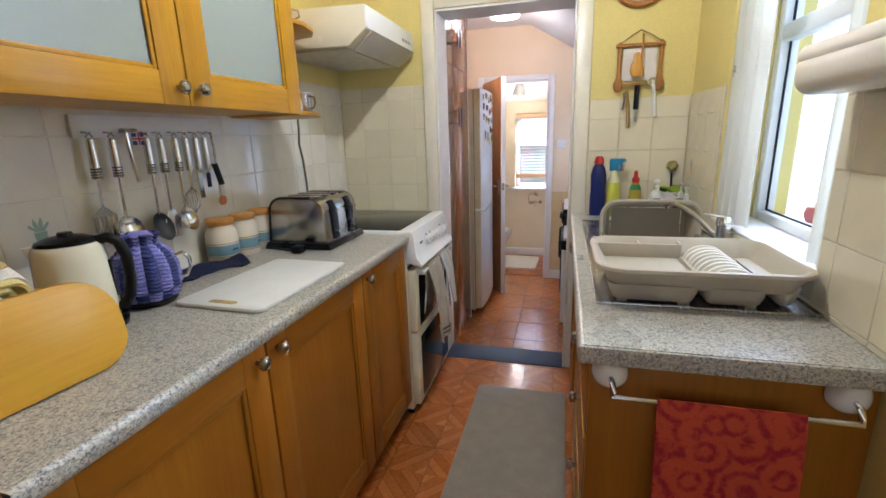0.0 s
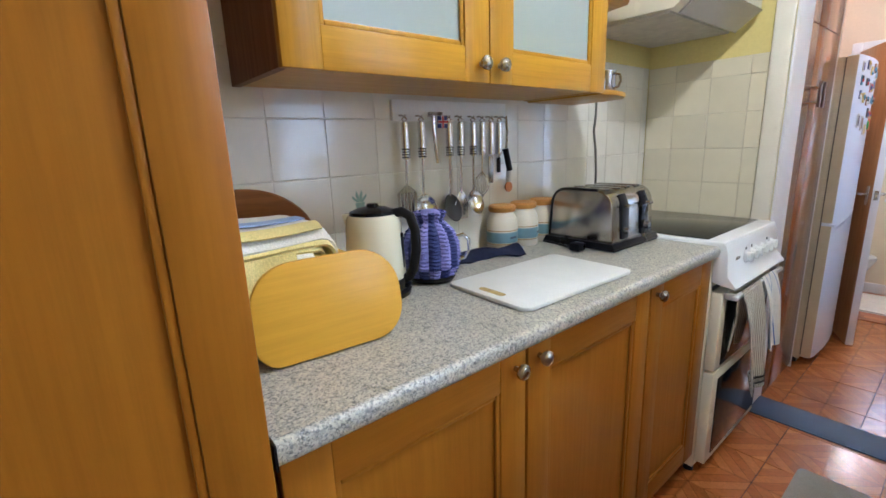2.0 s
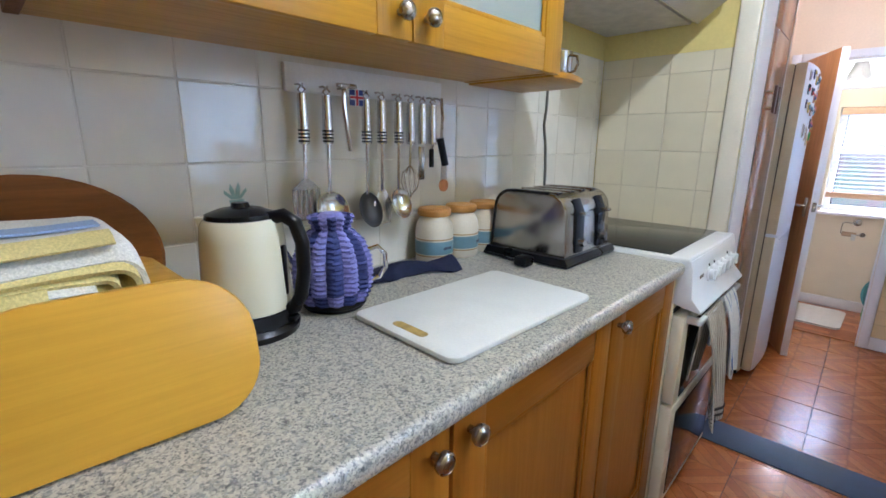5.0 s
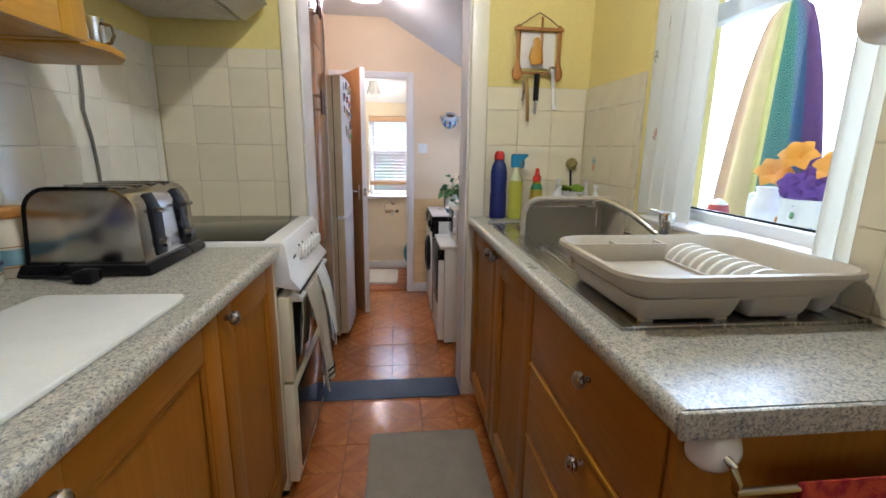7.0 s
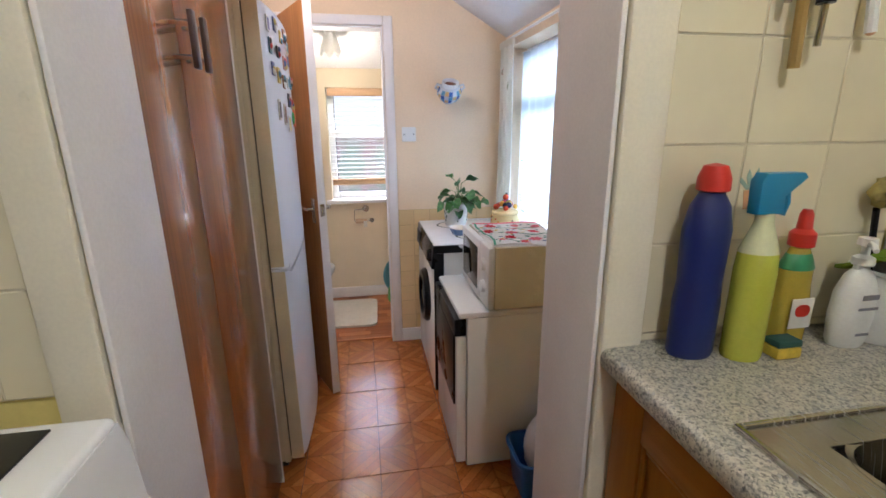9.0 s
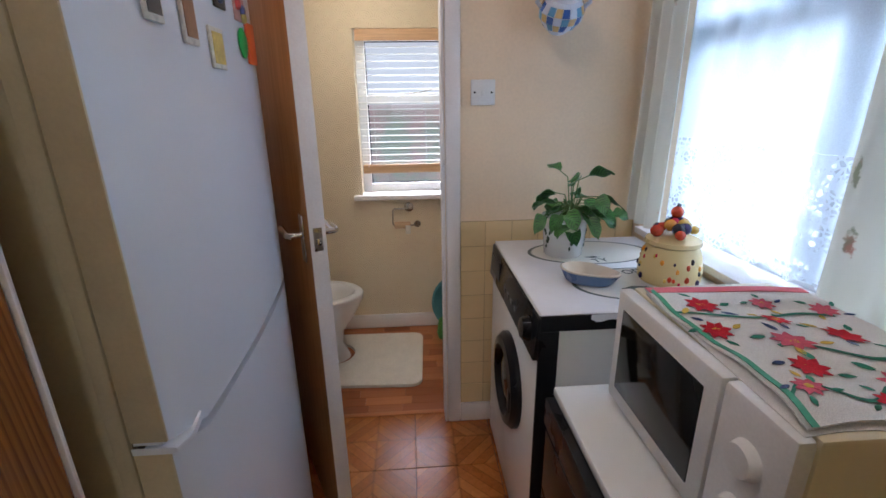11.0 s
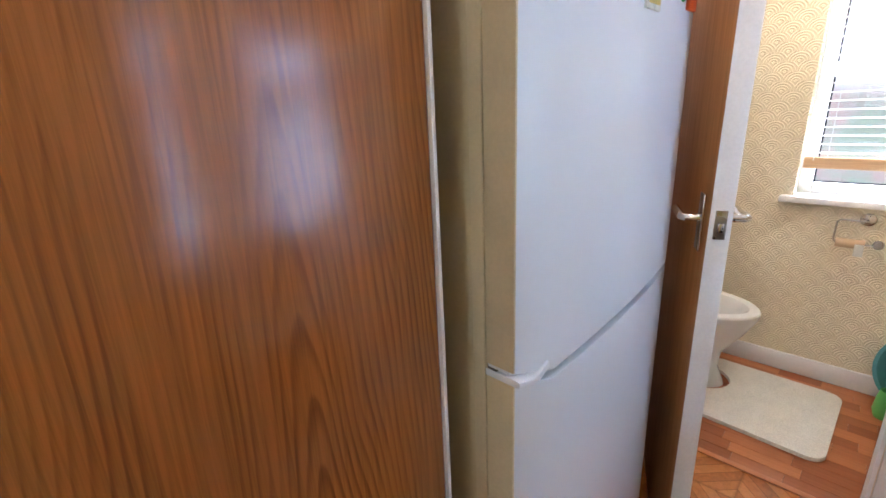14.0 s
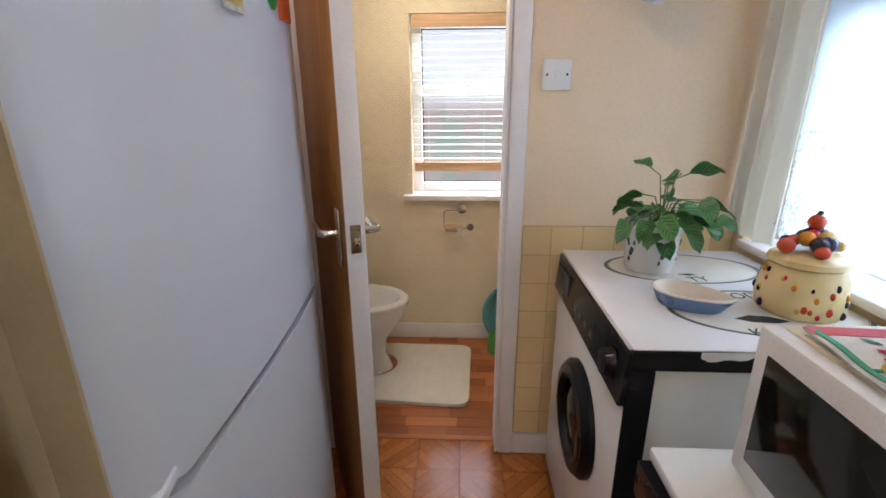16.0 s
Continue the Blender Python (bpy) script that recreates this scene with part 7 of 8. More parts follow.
# printed paper cover on the washing machine
n = Nodes("printed_oilcloth", 0.4)
c0 = n.add("TexCoord")
sep = n.add("SeparateXYZ")
n.link(c0.outputs["Object"], sep.inputs[0])


def oval(cx, cy, rx, ry):
    dx = n.math("DIVIDE", n.math("SUBTRACT", sep.outputs[0], cx), rx)
    dy = n.math("DIVIDE", n.math("SUBTRACT", sep.outputs[1], cy), ry)
    return n.math("SQRT", n.math("ADD", n.math("MULTIPLY", dx, dx), n.math("MULTIPLY", dy, dy)))


white, inner, ink = (0.76, 0.75, 0.77), (0.74, 0.70, 0.63), (0.03, 0.05, 0.045)
col = white
for cx, cy in ((0.03, 0.155), (0.085, -0.135)):
    o = oval(cx, cy, 0.215, 0.125)
    col = n.mix(n.ramp(o, (0.96, 1.0), (0.965, 0.0)), col, inner)
    col = n.mix(n.ramp(o, (0.930, 0.0), (0.936, 1.0), (0.985, 1.0), (0.990, 0.0)), col, ink)
    col = n.mix(n.ramp(o, (0.915, 0.0), (0.918, 0.6), (0.925, 0.6), (0.928, 0.0)), col, ink)
dirt = n.noise(n.coords(), 12, 5)
n.colour(n.mix(1.0, col, n.ramp(dirt, (0.3, 0.93), (0.7, 1.0)), "MULTIPLY"))
COVER = n.m
u = thing("washer_cover", (0.205, 4.272, WT), "white wipe-clean cover printed with two green-rimmed ovals", "cover")
part("sheet", bm_box(WX + 0.006, 0.482, WY0 + 0.004, WY1 + 0.002, WT + 0.0008, WT + 0.0038, 0.001), COVER, u)
part("overhang", bm_sheet(lambda a, b: (0.06 + 0.42 * a, WY0 - 0.0025 - 0.001 * b, WT + 0.0035 - (0.012 + 0.006 * math.sin(a * 17) + 0.004 * math.sin(a * 41)) * b), 30, 3, 0.001), COVER, u, "ragged overhanging edge")
INK = plain("dark_green_ink", (0.03, 0.05, 0.045), 0.5)


def letters(text, x, y, size, turn, z):
    data = bpy.data.curves.new("print", "FONT")
    data.body, data.size, data.extrude = text, size, 0.0003
    data.materials.append(INK)
    o = new("printed_word", data)
    o.matrix_world = pose(x, y, z, 0, 0, turn)
    return o


for txt, x, y in (("TY", 0.215, 4.318), ("OD", 0.262, 4.208), ("KI", 0.20, 4.022)):
    o = letters(txt, x, y, 0.045, 8, WT + 0.0042)
    me = bpy.data.meshes.new_from_object(o.evaluated_get(bpy.context.evaluated_depsgraph_get()))
    bpy.data.objects.remove(o)
    w = new("printed_word", me)
    w.parent = u
    w.matrix_world = pose(x, y, WT + 0.0042, 0, 0, 8)
    w.matrix_parent_inverse = Matrix()
    w.matrix_basis = pose(x - 0.205, y - 4.272, 0.0042, 0, 0, 8)
part("printed_leaf", bm_prism([(0.20, 4.10), (0.23, 4.085), (0.28, 4.08), (0.31, 4.09), (0.28, 4.112), (0.24, 4.118)], "z", WT + 0.0040, WT + 0.0044), INK, u)
part("printed_leaf", bm_prism([(0.20, 4.372), (0.225, 4.362), (0.25, 4.366), (0.235, 4.378)], "z", WT + 0.0040, WT + 0.0044), INK, u)

# blue and cream dish
DISHB = ceramic("blue_stoneware", (0.13, 0.21, 0.40), 0.25)
u = thing("spoon_rest", (0.118, 4.165, ZB), "blue-sided cream pottery dish shaped like a pear", "dish", turn=-38)


def pear(scale, z):
    out = []
    for k in range(28):
        a = 2 * math.pi * k / 28
        r = 0.062 + 0.030 * max(0, math.cos(a)) ** 2
        out.append((r * scale * math.cos(a) * 1.1, r * scale * math.sin(a) * 0.85 * (1 - 0.25 * max(0, math.cos(a))), z))
    return out


part("outside", bm_loft([pear(0.70, 0.001), pear(0.78, 0.006), pear(1.0, 0.036)], cap0=True), DISHB, u)
part("inside", bm_loft([pear(1.0, 0.0362), pear(1.02, 0.040), pear(0.96, 0.042), pear(0.88, 0.034), pear(0.70, 0.010)], cap1=True), ceramic("cream_stoneware_glaze", (0.74, 0.66, 0.55), 0.2), u)

# fruit-topped biscuit jar
u = thing("biscuit_jar", (0.365, 4.155, ZB), "yellow china biscuit jar topped with moulded fruit", "jar")
O = Matrix.Translation((0.365, 4.155, ZB))
YJ = ceramic("yellow_jar_china", (0.72, 0.56, 0.26), 0.25)
part("body", bm_lathe([(0, 0), (0.076, 0), (0.084, 0.010), (0.085, 0.035), (0.079, 0.080), (0.068, 0.108), (0, 0.108)], 36, None, O), YJ, u)
lid = part("lid", bm_lathe([(0.068, 0.1085), (0.075, 0.113), (0.073, 0.124), (0.052, 0.134), (0, 0.138)], 36, None, O), YJ, u)
FRUIT = [plain("fruit_%d" % k, c, 0.25) for k, c in enumerate(((0.55, 0.06, 0.02), (0.03, 0.015, 0.06), (0.70, 0.28, 0.03), (0.55, 0.03, 0.06), (0.02, 0.02, 0.03), (0.65, 0.42, 0.08)))]
rf = random.Random(9)
for k in range(26):
    a, r = rf.uniform(0, 6.28), 0.056 * math.sqrt(rf.random())
    rad = rf.uniform(0.012, 0.021)
    zz = 0.136 + 0.036 * (1 - r / 0.066) + rad * 0.4
    part("fruit", bm_ball((0.365 + r * math.cos(a), 4.155 + r * math.sin(a), ZB + zz), rad, 1, 1, 0.95, 8), FRUIT[k % 6], lid)
part("fruit", bm_ball((0.365, 4.155, ZB + 0.20), 0.017, 1, 1, 1, 8), FRUIT[0], lid)
part("stalk", bm_tube([(0.365, 4.155, ZB + 0.214), (0.37, 4.157, ZB + 0.222)], 0.006, 8), FRUIT[4], lid)
for k in range(26):
    a, zz = rf.uniform(2.2, 6.0), rf.uniform(0.015, 0.095)
    r = 0.0845 - 0.20 * max(0, zz - 0.035)
    part("moulded_berry", bm_ball((0.365 + r * math.cos(a), 4.155 + r * math.sin(a), ZB + zz), rf.uniform(0.006, 0.010), 0.7, 0.7, 1, 6), FRUIT[k % 6], u)

# flowered cloth on the microwave
FLOWERS = cloth("white_tea_towel", (0.88, 0.87, 0.84), 700, 0.04)
u = thing("tea_towel", (0.22, 3.56, MZ1), "white tea towel printed with red flowers, on the microwave", "towel", turn=-3)


def tcloth(a, b):
    return (-0.145 + 0.30 * a + 0.012 * math.sin(b * 6), -0.19 + 0.40 * b + 0.01 * math.sin(a * 5), 0.004 + 0.003 * (1 + math.sin(a * 7 + b * 9)) + 0.003 * math.sin(b * 13) ** 2)


part("sheet", bm_sheet(tcloth, 26, 30, 0.002), FLOWERS, u)
part("under_fold", bm_sheet(lambda a, b: (-0.150 + 0.31 * a, -0.195 + 0.395 * b + 0.008 * math.sin(a * 6), 0.0012 + 0.001 * math.sin(9 * a)), 18, 18, 0.0015), FLOWERS, u)
GREENB, PINKB = plain("green_hem", (0.08, 0.36, 0.22), 0.8), plain("pink_hem", (0.75, 0.16, 0.20), 0.8)
part("green_hem", bm_sheet(lambda a, b: (tcloth(0.02 + 0.03 * b, a)[0], tcloth(0.02, a)[1], tcloth(0.03, a)[2] + 0.0022), 30, 2, 0.001), GREENB, u, "green border")
part("pink_hem", bm_sheet(lambda a, b: (tcloth(a, 0.98)[0], tcloth(a, 0.93 + 0.06 * b)[1], tcloth(a, 0.96)[2] + 0.0022), 26, 2, 0.001), PINKB, u, "pink border")


def print_oval(name, a, b, ang, long_, wide, mat):
    """A printed petal or leaf lying on the towel."""
    ca, sa = math.cos(ang), math.sin(ang)

    def fn(s, t):
        l, w = long_ * s, wide * math.sin(math.pi * min(0.97, 0.10 + 0.88 * s)) * (t - 0.5)
        x, y, z = tcloth(a + (l * ca - w * sa) / 0.30, b + (l * sa + w * ca) / 0.40)
        return (x, y, z + 0.0024)
    part(name, bm_sheet(fn, 6, 2, 0.0005), mat, u)


RED_P, PINK_P, GRN_P, YEL_P, BLU_P = (cloth("print_%s" % k, c, 300, 0.1) for k, c in (("red", (0.60, 0.02, 0.04)), ("pink", (0.74, 0.14, 0.20)), ("green", (0.05, 0.26, 0.17)), ("yellow", (0.74, 0.52, 0.08)), ("blue", (0.06, 0.10, 0.24))))
FL = [(0.24, 0.76, 0.030, RED_P), (0.62, 0.80, 0.020, PINK_P), (0.40, 0.44, 0.028, PINK_P), (0.30, 0.28, 0.026, RED_P), (0.74, 0.52, 0.026, RED_P), (0.60, 0.18, 0.030, PINK_P), (0.84, 0.28, 0.018, PINK_P), (0.12, 0.55, 0.024, RED_P), (0.16, 0.16, 0.022, PINK_P), (0.52, 0.62, 0.020, RED_P), (0.90, 0.74, 0.022, PINK_P), (0.44, 0.08, 0.020, RED_P), (0.86, 0.08, 0.022, RED_P)]
for k, (a, b, r, mat) in enumerate(FL):
    for i in range(8):
        print_oval("printed_petal", a, b, 2 * math.pi * i / 8 + k, r, r * 0.52, mat)
    for i in range(5):
        print_oval("flower_centre", a, b, 2 * math.pi * i / 5, r * 0.30, r * 0.30, YEL_P)
    for i, m_ in enumerate((GRN_P, GRN_P, YEL_P, BLU_P)):
        an = k * 1.3 + i * 1.7
        print_oval("printed_leaf", a + math.cos(an) * r * 1.15 / 0.30, b + math.sin(an) * r * 1.15 / 0.40, an + 0.5, r * 0.8, r * 0.36, m_)

for k, (a0, a1, b0) in enumerate(((0.05, 0.50, 0.12), (0.30, 0.95, 0.36), (0.05, 0.90, 0.66))):
    part("printed_vine", bm_sheet(lambda q, w: (lambda p: (p[0], p[1], p[2] + 0.0023))(tcloth(a0 + (a1 - a0) * q, b0 + 0.05 * math.sin(q * 7 + k) + 0.018 * w)), 24, 1, 0.0005), GRN_P, u, "printed green vine")

# wall pot
u = thing("wall_vase", (0.13, 4.65, 1.38), "patchwork blue and yellow pottery wall vase with two lugs", "vase")
O = Matrix.Translation((0.13, FW - 0.052, 1.395)) @ Matrix.Rotation(radians(38), 4, "X")
GLAZE = [ceramic("patch_%d" % k, c, 0.25) for k, c in enumerate(((0.70, 0.50, 0.24), (0.06, 0.13, 0.40), (0.62, 0.66, 0.74), (0.15, 0.35, 0.55)))]
part("body", bm_lathe([(0, 0), (0.028, 0.0), (0.052, 0.025), (0.068, 0.055), (0.070, 0.080), (0.058, 0.102), (0.046, 0.110), (0.0, 0.108)], 32, None, O, 0.85), GLAZE[2], u)
part("rim", bm_lathe([(0.046, 0.108), (0.050, 0.132), (0.043, 0.135), (0.039, 0.112)], 32, None, O, 0.85), ceramic("vase_rim_white", (0.72, 0.74, 0.78), 0.25), u, "white glazed rim")
part("mouth", bm_lathe([(0, 0.1095), (0.0395, 0.1115), (0.0395, 0.1125), (0, 0.1105)], 28, None, O, 0.85), plain("clay_brown", (0.15, 0.06, 0.03), 0.8), u, "brown unglazed mouth")
for r_ in range(3):
    for k in range(18):
        z0 = (0.024, 0.050, 0.076)[r_]
        rr0, rr1 = ((0.051, 0.066), (0.0675, 0.0715), (0.0715, 0.060))[r_]

        def tile_fn(q, t, a=radians(20 * k), z0=z0, rr0=rr0, rr1=rr1):
            aa = a + radians(18) * q
            r = rr0 + (rr1 - rr0) * t + 0.0015
            return O @ Vector((r * math.cos(aa), 0.85 * r * math.sin(aa), z0 + 0.024 * t))
        part("patch", bm_sheet(tile_fn, 3, 2, 0.001), GLAZE[(k + r_ * 2) % 4], u)
for q in (-1, 1):
    part("lug", bm_tube([O @ Vector((q * x, 0, z)) for x, z in ((0.052, 0.108), (0.078, 0.118), (0.086, 0.098), (0.068, 0.080))], 0.007, 8), GLAZE[2], u)
part("hanger", bm_box(0.12, 0.14, FW - 0.012, FW - 0.001, 1.44, 1.47), PEWTER, u)

u = thing("light_switch", (-0.107, 4.65, 1.164), "white square single light switch", "light switch")
part("plate", bm_box(-0.150, -0.064, FW - 0.010, FW - 0.001, 1.164, 1.250, 0.003), WHITEPLASTIC, u)
part("rocker", bm_box(-0.113, -0.101, FW - 0.014, FW - 0.0101, 1.196, 1.218, 0.001), WHITEPLASTIC, u)
for dx in (-0.030, 0.030):
    part("screw", bm_cyl((-0.107 + dx, FW - 0.0115, 1.207), (-0.107 + dx, FW - 0.0101, 1.207), 0.0035, None, 10), BLACK, u)

# fridge magnets
rm = random.Random(21)
MC = [(0.55, 0.05, 0.04), (0.08, 0.10, 0.25), (0.65, 0.50, 0.12), (0.30, 0.14, 0.06), (0.70, 0.68, 0.62), (0.10, 0.25, 0.35), (0.05, 0.05, 0.05), (0.55, 0.30, 0.25)]
MM = [plain("magnet_%d" % k, c, 0.45, var=0.35, scale=70) for k, c in enumerate(MC)]


def door_x(y):
    s = (y - FY0) / (FY1 - FY0)
    return -0.708 + 0.018 * (1 - (2 * s - 1) ** 2)


def magnet(y, z, w, h, k, frame_=False):
    x = door_x(y) + 0.0015
    u = thing("fridge_magnet", (x, y, z - h / 2), "small souvenir magnet on the fridge door", "magnet", "fridge magnets")
    part("backing", bm_box(x - 0.001, x + 0.004, y - w / 2, y + w / 2, z - h / 2, z + h / 2, 0.0015), MM[4] if frame_ else MM[k % 8], u)
    if frame_:
        part("picture", bm_box(x + 0.0042, x + 0.0052, y - w * 0.38, y + w * 0.38, z - h * 0.38, z + h * 0.38), MM[(k + 1) % 8], u)
    else:
        for q in range(3):
            part("relief", bm_ball((x + 0.005, y + rm.uniform(-0.3, 0.3) * w, z + rm.uniform(-0.32, 0.32) * h), 0.26 * min(w, h), 0.55, 1, 1, 6), MM[(k + q + 1) % 8], u)


for k, (y, z) in enumerate(((3.60, 1.60), (3.70, 1.615), (3.80, 1.59), (3.90, 1.61), (3.99, 1.58), (3.61, 1.53), (3.72, 1.525), (3.84, 1.50), (3.95, 1.52), (3.62, 1.455), (3.70, 1.44), (3.79, 1.425), (3.90, 1.43), (4.02, 1.44), (3.88, 1.36), (3.99, 1.35))):
    magnet(y, z, rm.uniform(0.040, 0.055), rm.uniform(0.040, 0.055), k, k % 4 == 0)
magnet(3.66, 1.315, 0.045, 0.075, 5, True)
magnet(3.75, 1.30, 0.045, 0.08, 2, True)
magnet(3.84, 1.265, 0.055, 0.065, 1, True)
GRM, ORM = plain("green_magnet", (0.03, 0.35, 0.06), 0.4), plain("orange_magnet", (0.75, 0.12, 0.02), 0.4)
u = thing("fridge_magnet", (door_x(3.985), 3.985, 1.262), "bright green leaf-shaped magnet on the fridge door", "magnet", "fridge magnets")
part("body", bm_ball((door_x(3.985) + 0.004, 3.985, 1.290), 0.026, 0.22, 0.75, 1.1, 8), GRM, u)
u = thing("fridge_magnet", (door_x(4.045), 4.045, 1.25), "bright orange square magnet on the fridge door", "magnet", "fridge magnets")
part("body", bm_box(door_x(4.045) - 0.001, door_x(4.045) + 0.007, 4.022, 4.068, 1.255, 1.335, 0.003), ORM, u)

# blue tub with a white bag
u = thing("laundry_tub", (0.275, 3.25, UF), "blue plastic tub on the utility floor", "tub")
part("tub", bm_loft(tub_loops(0.275, 3.25, 0.28, 0.20, [(-0.02, UF + 0.001), (0.0, UF + 0.17), (0.012, UF + 0.172), (0.012, UF + 0.185), (0.0, UF + 0.186), (-0.006, UF + 0.175), (-0.026, UF + 0.01)], 0.04), cap0=True, cap1=True), plain("mid_blue_plastic", (0.02, 0.12, 0.42), 0.35), u)
rb = random.Random(3)
bm = bm_ball((0.30, 3.24, UF + 0.19), 0.118, 1.05, 0.78, 1.45, 16)
for v in bm.verts:
    v.co += Vector((rb.uniform(-1, 1), rb.uniform(-1, 1), rb.uniform(-1, 1))) * 0.007
    v.co.z = max(v.co.z, UF + 0.03)
solo("carrier_bag", bm, plain("white_polythene_bag", (0.74, 0.72, 0.74), 0.3, var=0.1, scale=20), "crumpled white plastic bag in the blue tub", "bag", at=(0.315, 3.24, UF + 0.03))

# curtains and nets at the utility window
curtain("utility_curtain", 0.468, 4.43, 4.635, 0.74, 1.70, PRINT, "cream flower-sprigged curtain at the utility window", 3, 0.018)
curtain("utility_curtain", 0.468, 3.42, 3.80, 0.74, 1.70, PRINT, "cream flower-sprigged curtain at the utility window", 3, 0.018)
solo("curtain_rail", bm_cyl((0.475, 3.15, 1.735), (0.475, 4.65, 1.735), 0.007, None, 10), WHITEPLASTIC, "white curtain rail over the utility window", "curtain rail")
u = thing("net_curtain", (0.585, 3.95, 0.72), "white net curtain with a deep lace border", "net curtain")
part("net", bm_sheet(lambda a, b: (0.585 + 0.010 * math.sin(a * 70) + 0.004 * math.sin(a * 23), 3.32 + 1.26 * a, 1.67 - 0.62 * b), 160, 4), NET, u)
part("lace_border", bm_sheet(lambda a, b: (0.585 + 0.010 * math.sin(a * 70) + 0.004 * math.sin(a * 23), 3.32 + 1.26 * a, 1.0495 - (0.315 + 0.012 * math.sin(a * 60)) * b), 160, 6), LACE, u, "openwork lace border")
part("wire", bm_cyl((0.585, 3.305, 1.675), (0.585, 4.595, 1.675), 0.003, None, 8), WHITEPLASTIC, u)

# ceiling light of the utility room
u = thing("ceiling_light", (-0.55, 3.75, 2.31), "round white flush ceiling light, switched on", "lamp")
part("base", bm_lathe([(0, 0), (0.085, 0), (0.085, -0.02), (0, -0.02)], 32, None, Matrix.Translation((-0.55, 3.75, 2.3095))), WHITEPLASTIC, u)
sh = part("shade", bm_lathe([(0.084, -0.0205), (0.105, -0.03), (0.115, -0.11), (0.108, -0.126), (0.0, -0.130), (0.0, -0.127), (0.105, -0.122), (0.111, -0.108), (0.10, -0.033), (0.084, -0.0225)], 36, None, Matrix.Translation((-0.55, 3.75, 2.3095))), lit("opal_glass", (1.0, 0.93, 0.88), 2.5), u, "glowing opal glass shade")

# microwave cable
solo("mains_lead", bm_tube([(0.366, 3.45, 0.66), (0.40, 3.44, 0.68), (0.43, 3.43, 0.60), (0.44, 3.42, 0.45), (0.45, 3.42, 0.2)], 0.005, 8), BLACK, "black mains lead behind the microwave", "cable")

# ---- bathroom ----
CHINA = ceramic("toilet_china", (0.80, 0.79, 0.78), 0.12)
u = thing("toilet", (-0.84, 5.235, UF), "white china toilet with an open bowl", "toilet")


def egg(cx, cy, lx, wy, z, n=32, square=0.0):
    out = []
    for k in range(n):
        a = 2 * math.pi * k / n
        c, s = math.cos(a), math.sin(a)
        out.append((cx + lx * c * (1.0 if c > 0 else 0.9), cy + wy * s * (1 - 0.12 * c), z))
    return out


part("pan", bm_loft([egg(-0.90, 5.235, 0.155, 0.105, UF + 0.001), egg(-0.90, 5.235, 0.150, 0.10, UF + 0.02), egg(-0.905, 5.235, 0.125, 0.085, UF + 0.09), egg(-0.90, 5.235, 0.13, 0.088, UF + 0.17), egg(-0.885, 5.235, 0.185, 0.135, UF + 0.27), egg(-0.865, 5.235, 0.212, 0.172, UF + 0.36), egg(-0.865, 5.235, 0.215, 0.178, UF + 0.385), egg(-0.865, 5.235, 0.210, 0.174, UF + 0.392), egg(-0.865, 5.235, 0.172, 0.134, UF + 0.393), egg(-0.87, 5.235, 0.160, 0.122, UF + 0.375), egg(-0.88, 5.235, 0.11, 0.09, UF + 0.28), egg(-0.89, 5.235, 0.06, 0.05, UF + 0.22)], cap0=True, cap1=True), CHINA, u)
part("cistern", bm_box(-1.32, -1.13, 5.03, 5.44, UF + 0.42, UF + 0.78, 0.03), CHINA, u)
part("back_block", bm_box(-1.22, -1.04, 5.13, 5.34, UF + 0.15, UF + 0.42, 0.03), CHINA, u)
for yy in (5.155, 5.315):
    part("floor_bolt", bm_ball((-0.80, yy, UF + 0.012), 0.009, 1, 1, 0.8, 6), WHITEPLASTIC, u)

u = thing("pedestal_mat", (-0.60, 5.18, UF), "white pedestal mat with a curved cut-out round the toilet", "mat")
PILE = cloth("white_bath_pile", (0.80, 0.77, 0.70), 260, 0.1)
outline = []
for (cx, cy, a0) in ((-0.39, 5.385, 0), (-0.80, 5.395, 90)):
    outline += [(cx + 0.055 * math.cos(radians(a0 + q)), cy + 0.055 * math.sin(radians(a0 + q))) for q in range(0, 91, 18)]
notch = [(-0.845, 5.36)] + [(-0.855 + 0.135 * math.cos(radians(q)), 5.235 + 0.118 * math.sin(radians(q))) for q in range(80, -81, -16)] + [(-0.845, 5.11)]
outline += [(-0.855, 5.39)] + notch
for (cx, cy, a0) in ((-0.80, 4.985, 180), (-0.405, 4.965, 270)):
    outline += [(cx + 0.055 * math.cos(radians(a0 + q)), cy + 0.055 * math.sin(radians(a0 + q))) for q in range(0, 91, 18)]
bm = bmesh.new()
vs = [bm.verts.new((x, y, UF + 0.002)) for x, y in outline]
f = bm.faces.new(vs)
ext = bmesh.ops.extrude_face_region(bm, geom=[f])
bmesh.ops.translate(bm, verts=[v for v in ext["geom"] if isinstance(v, bmesh.types.BMVert)], vec=(0, 0, 0.016))
part("carpet", bm, PILE, u)

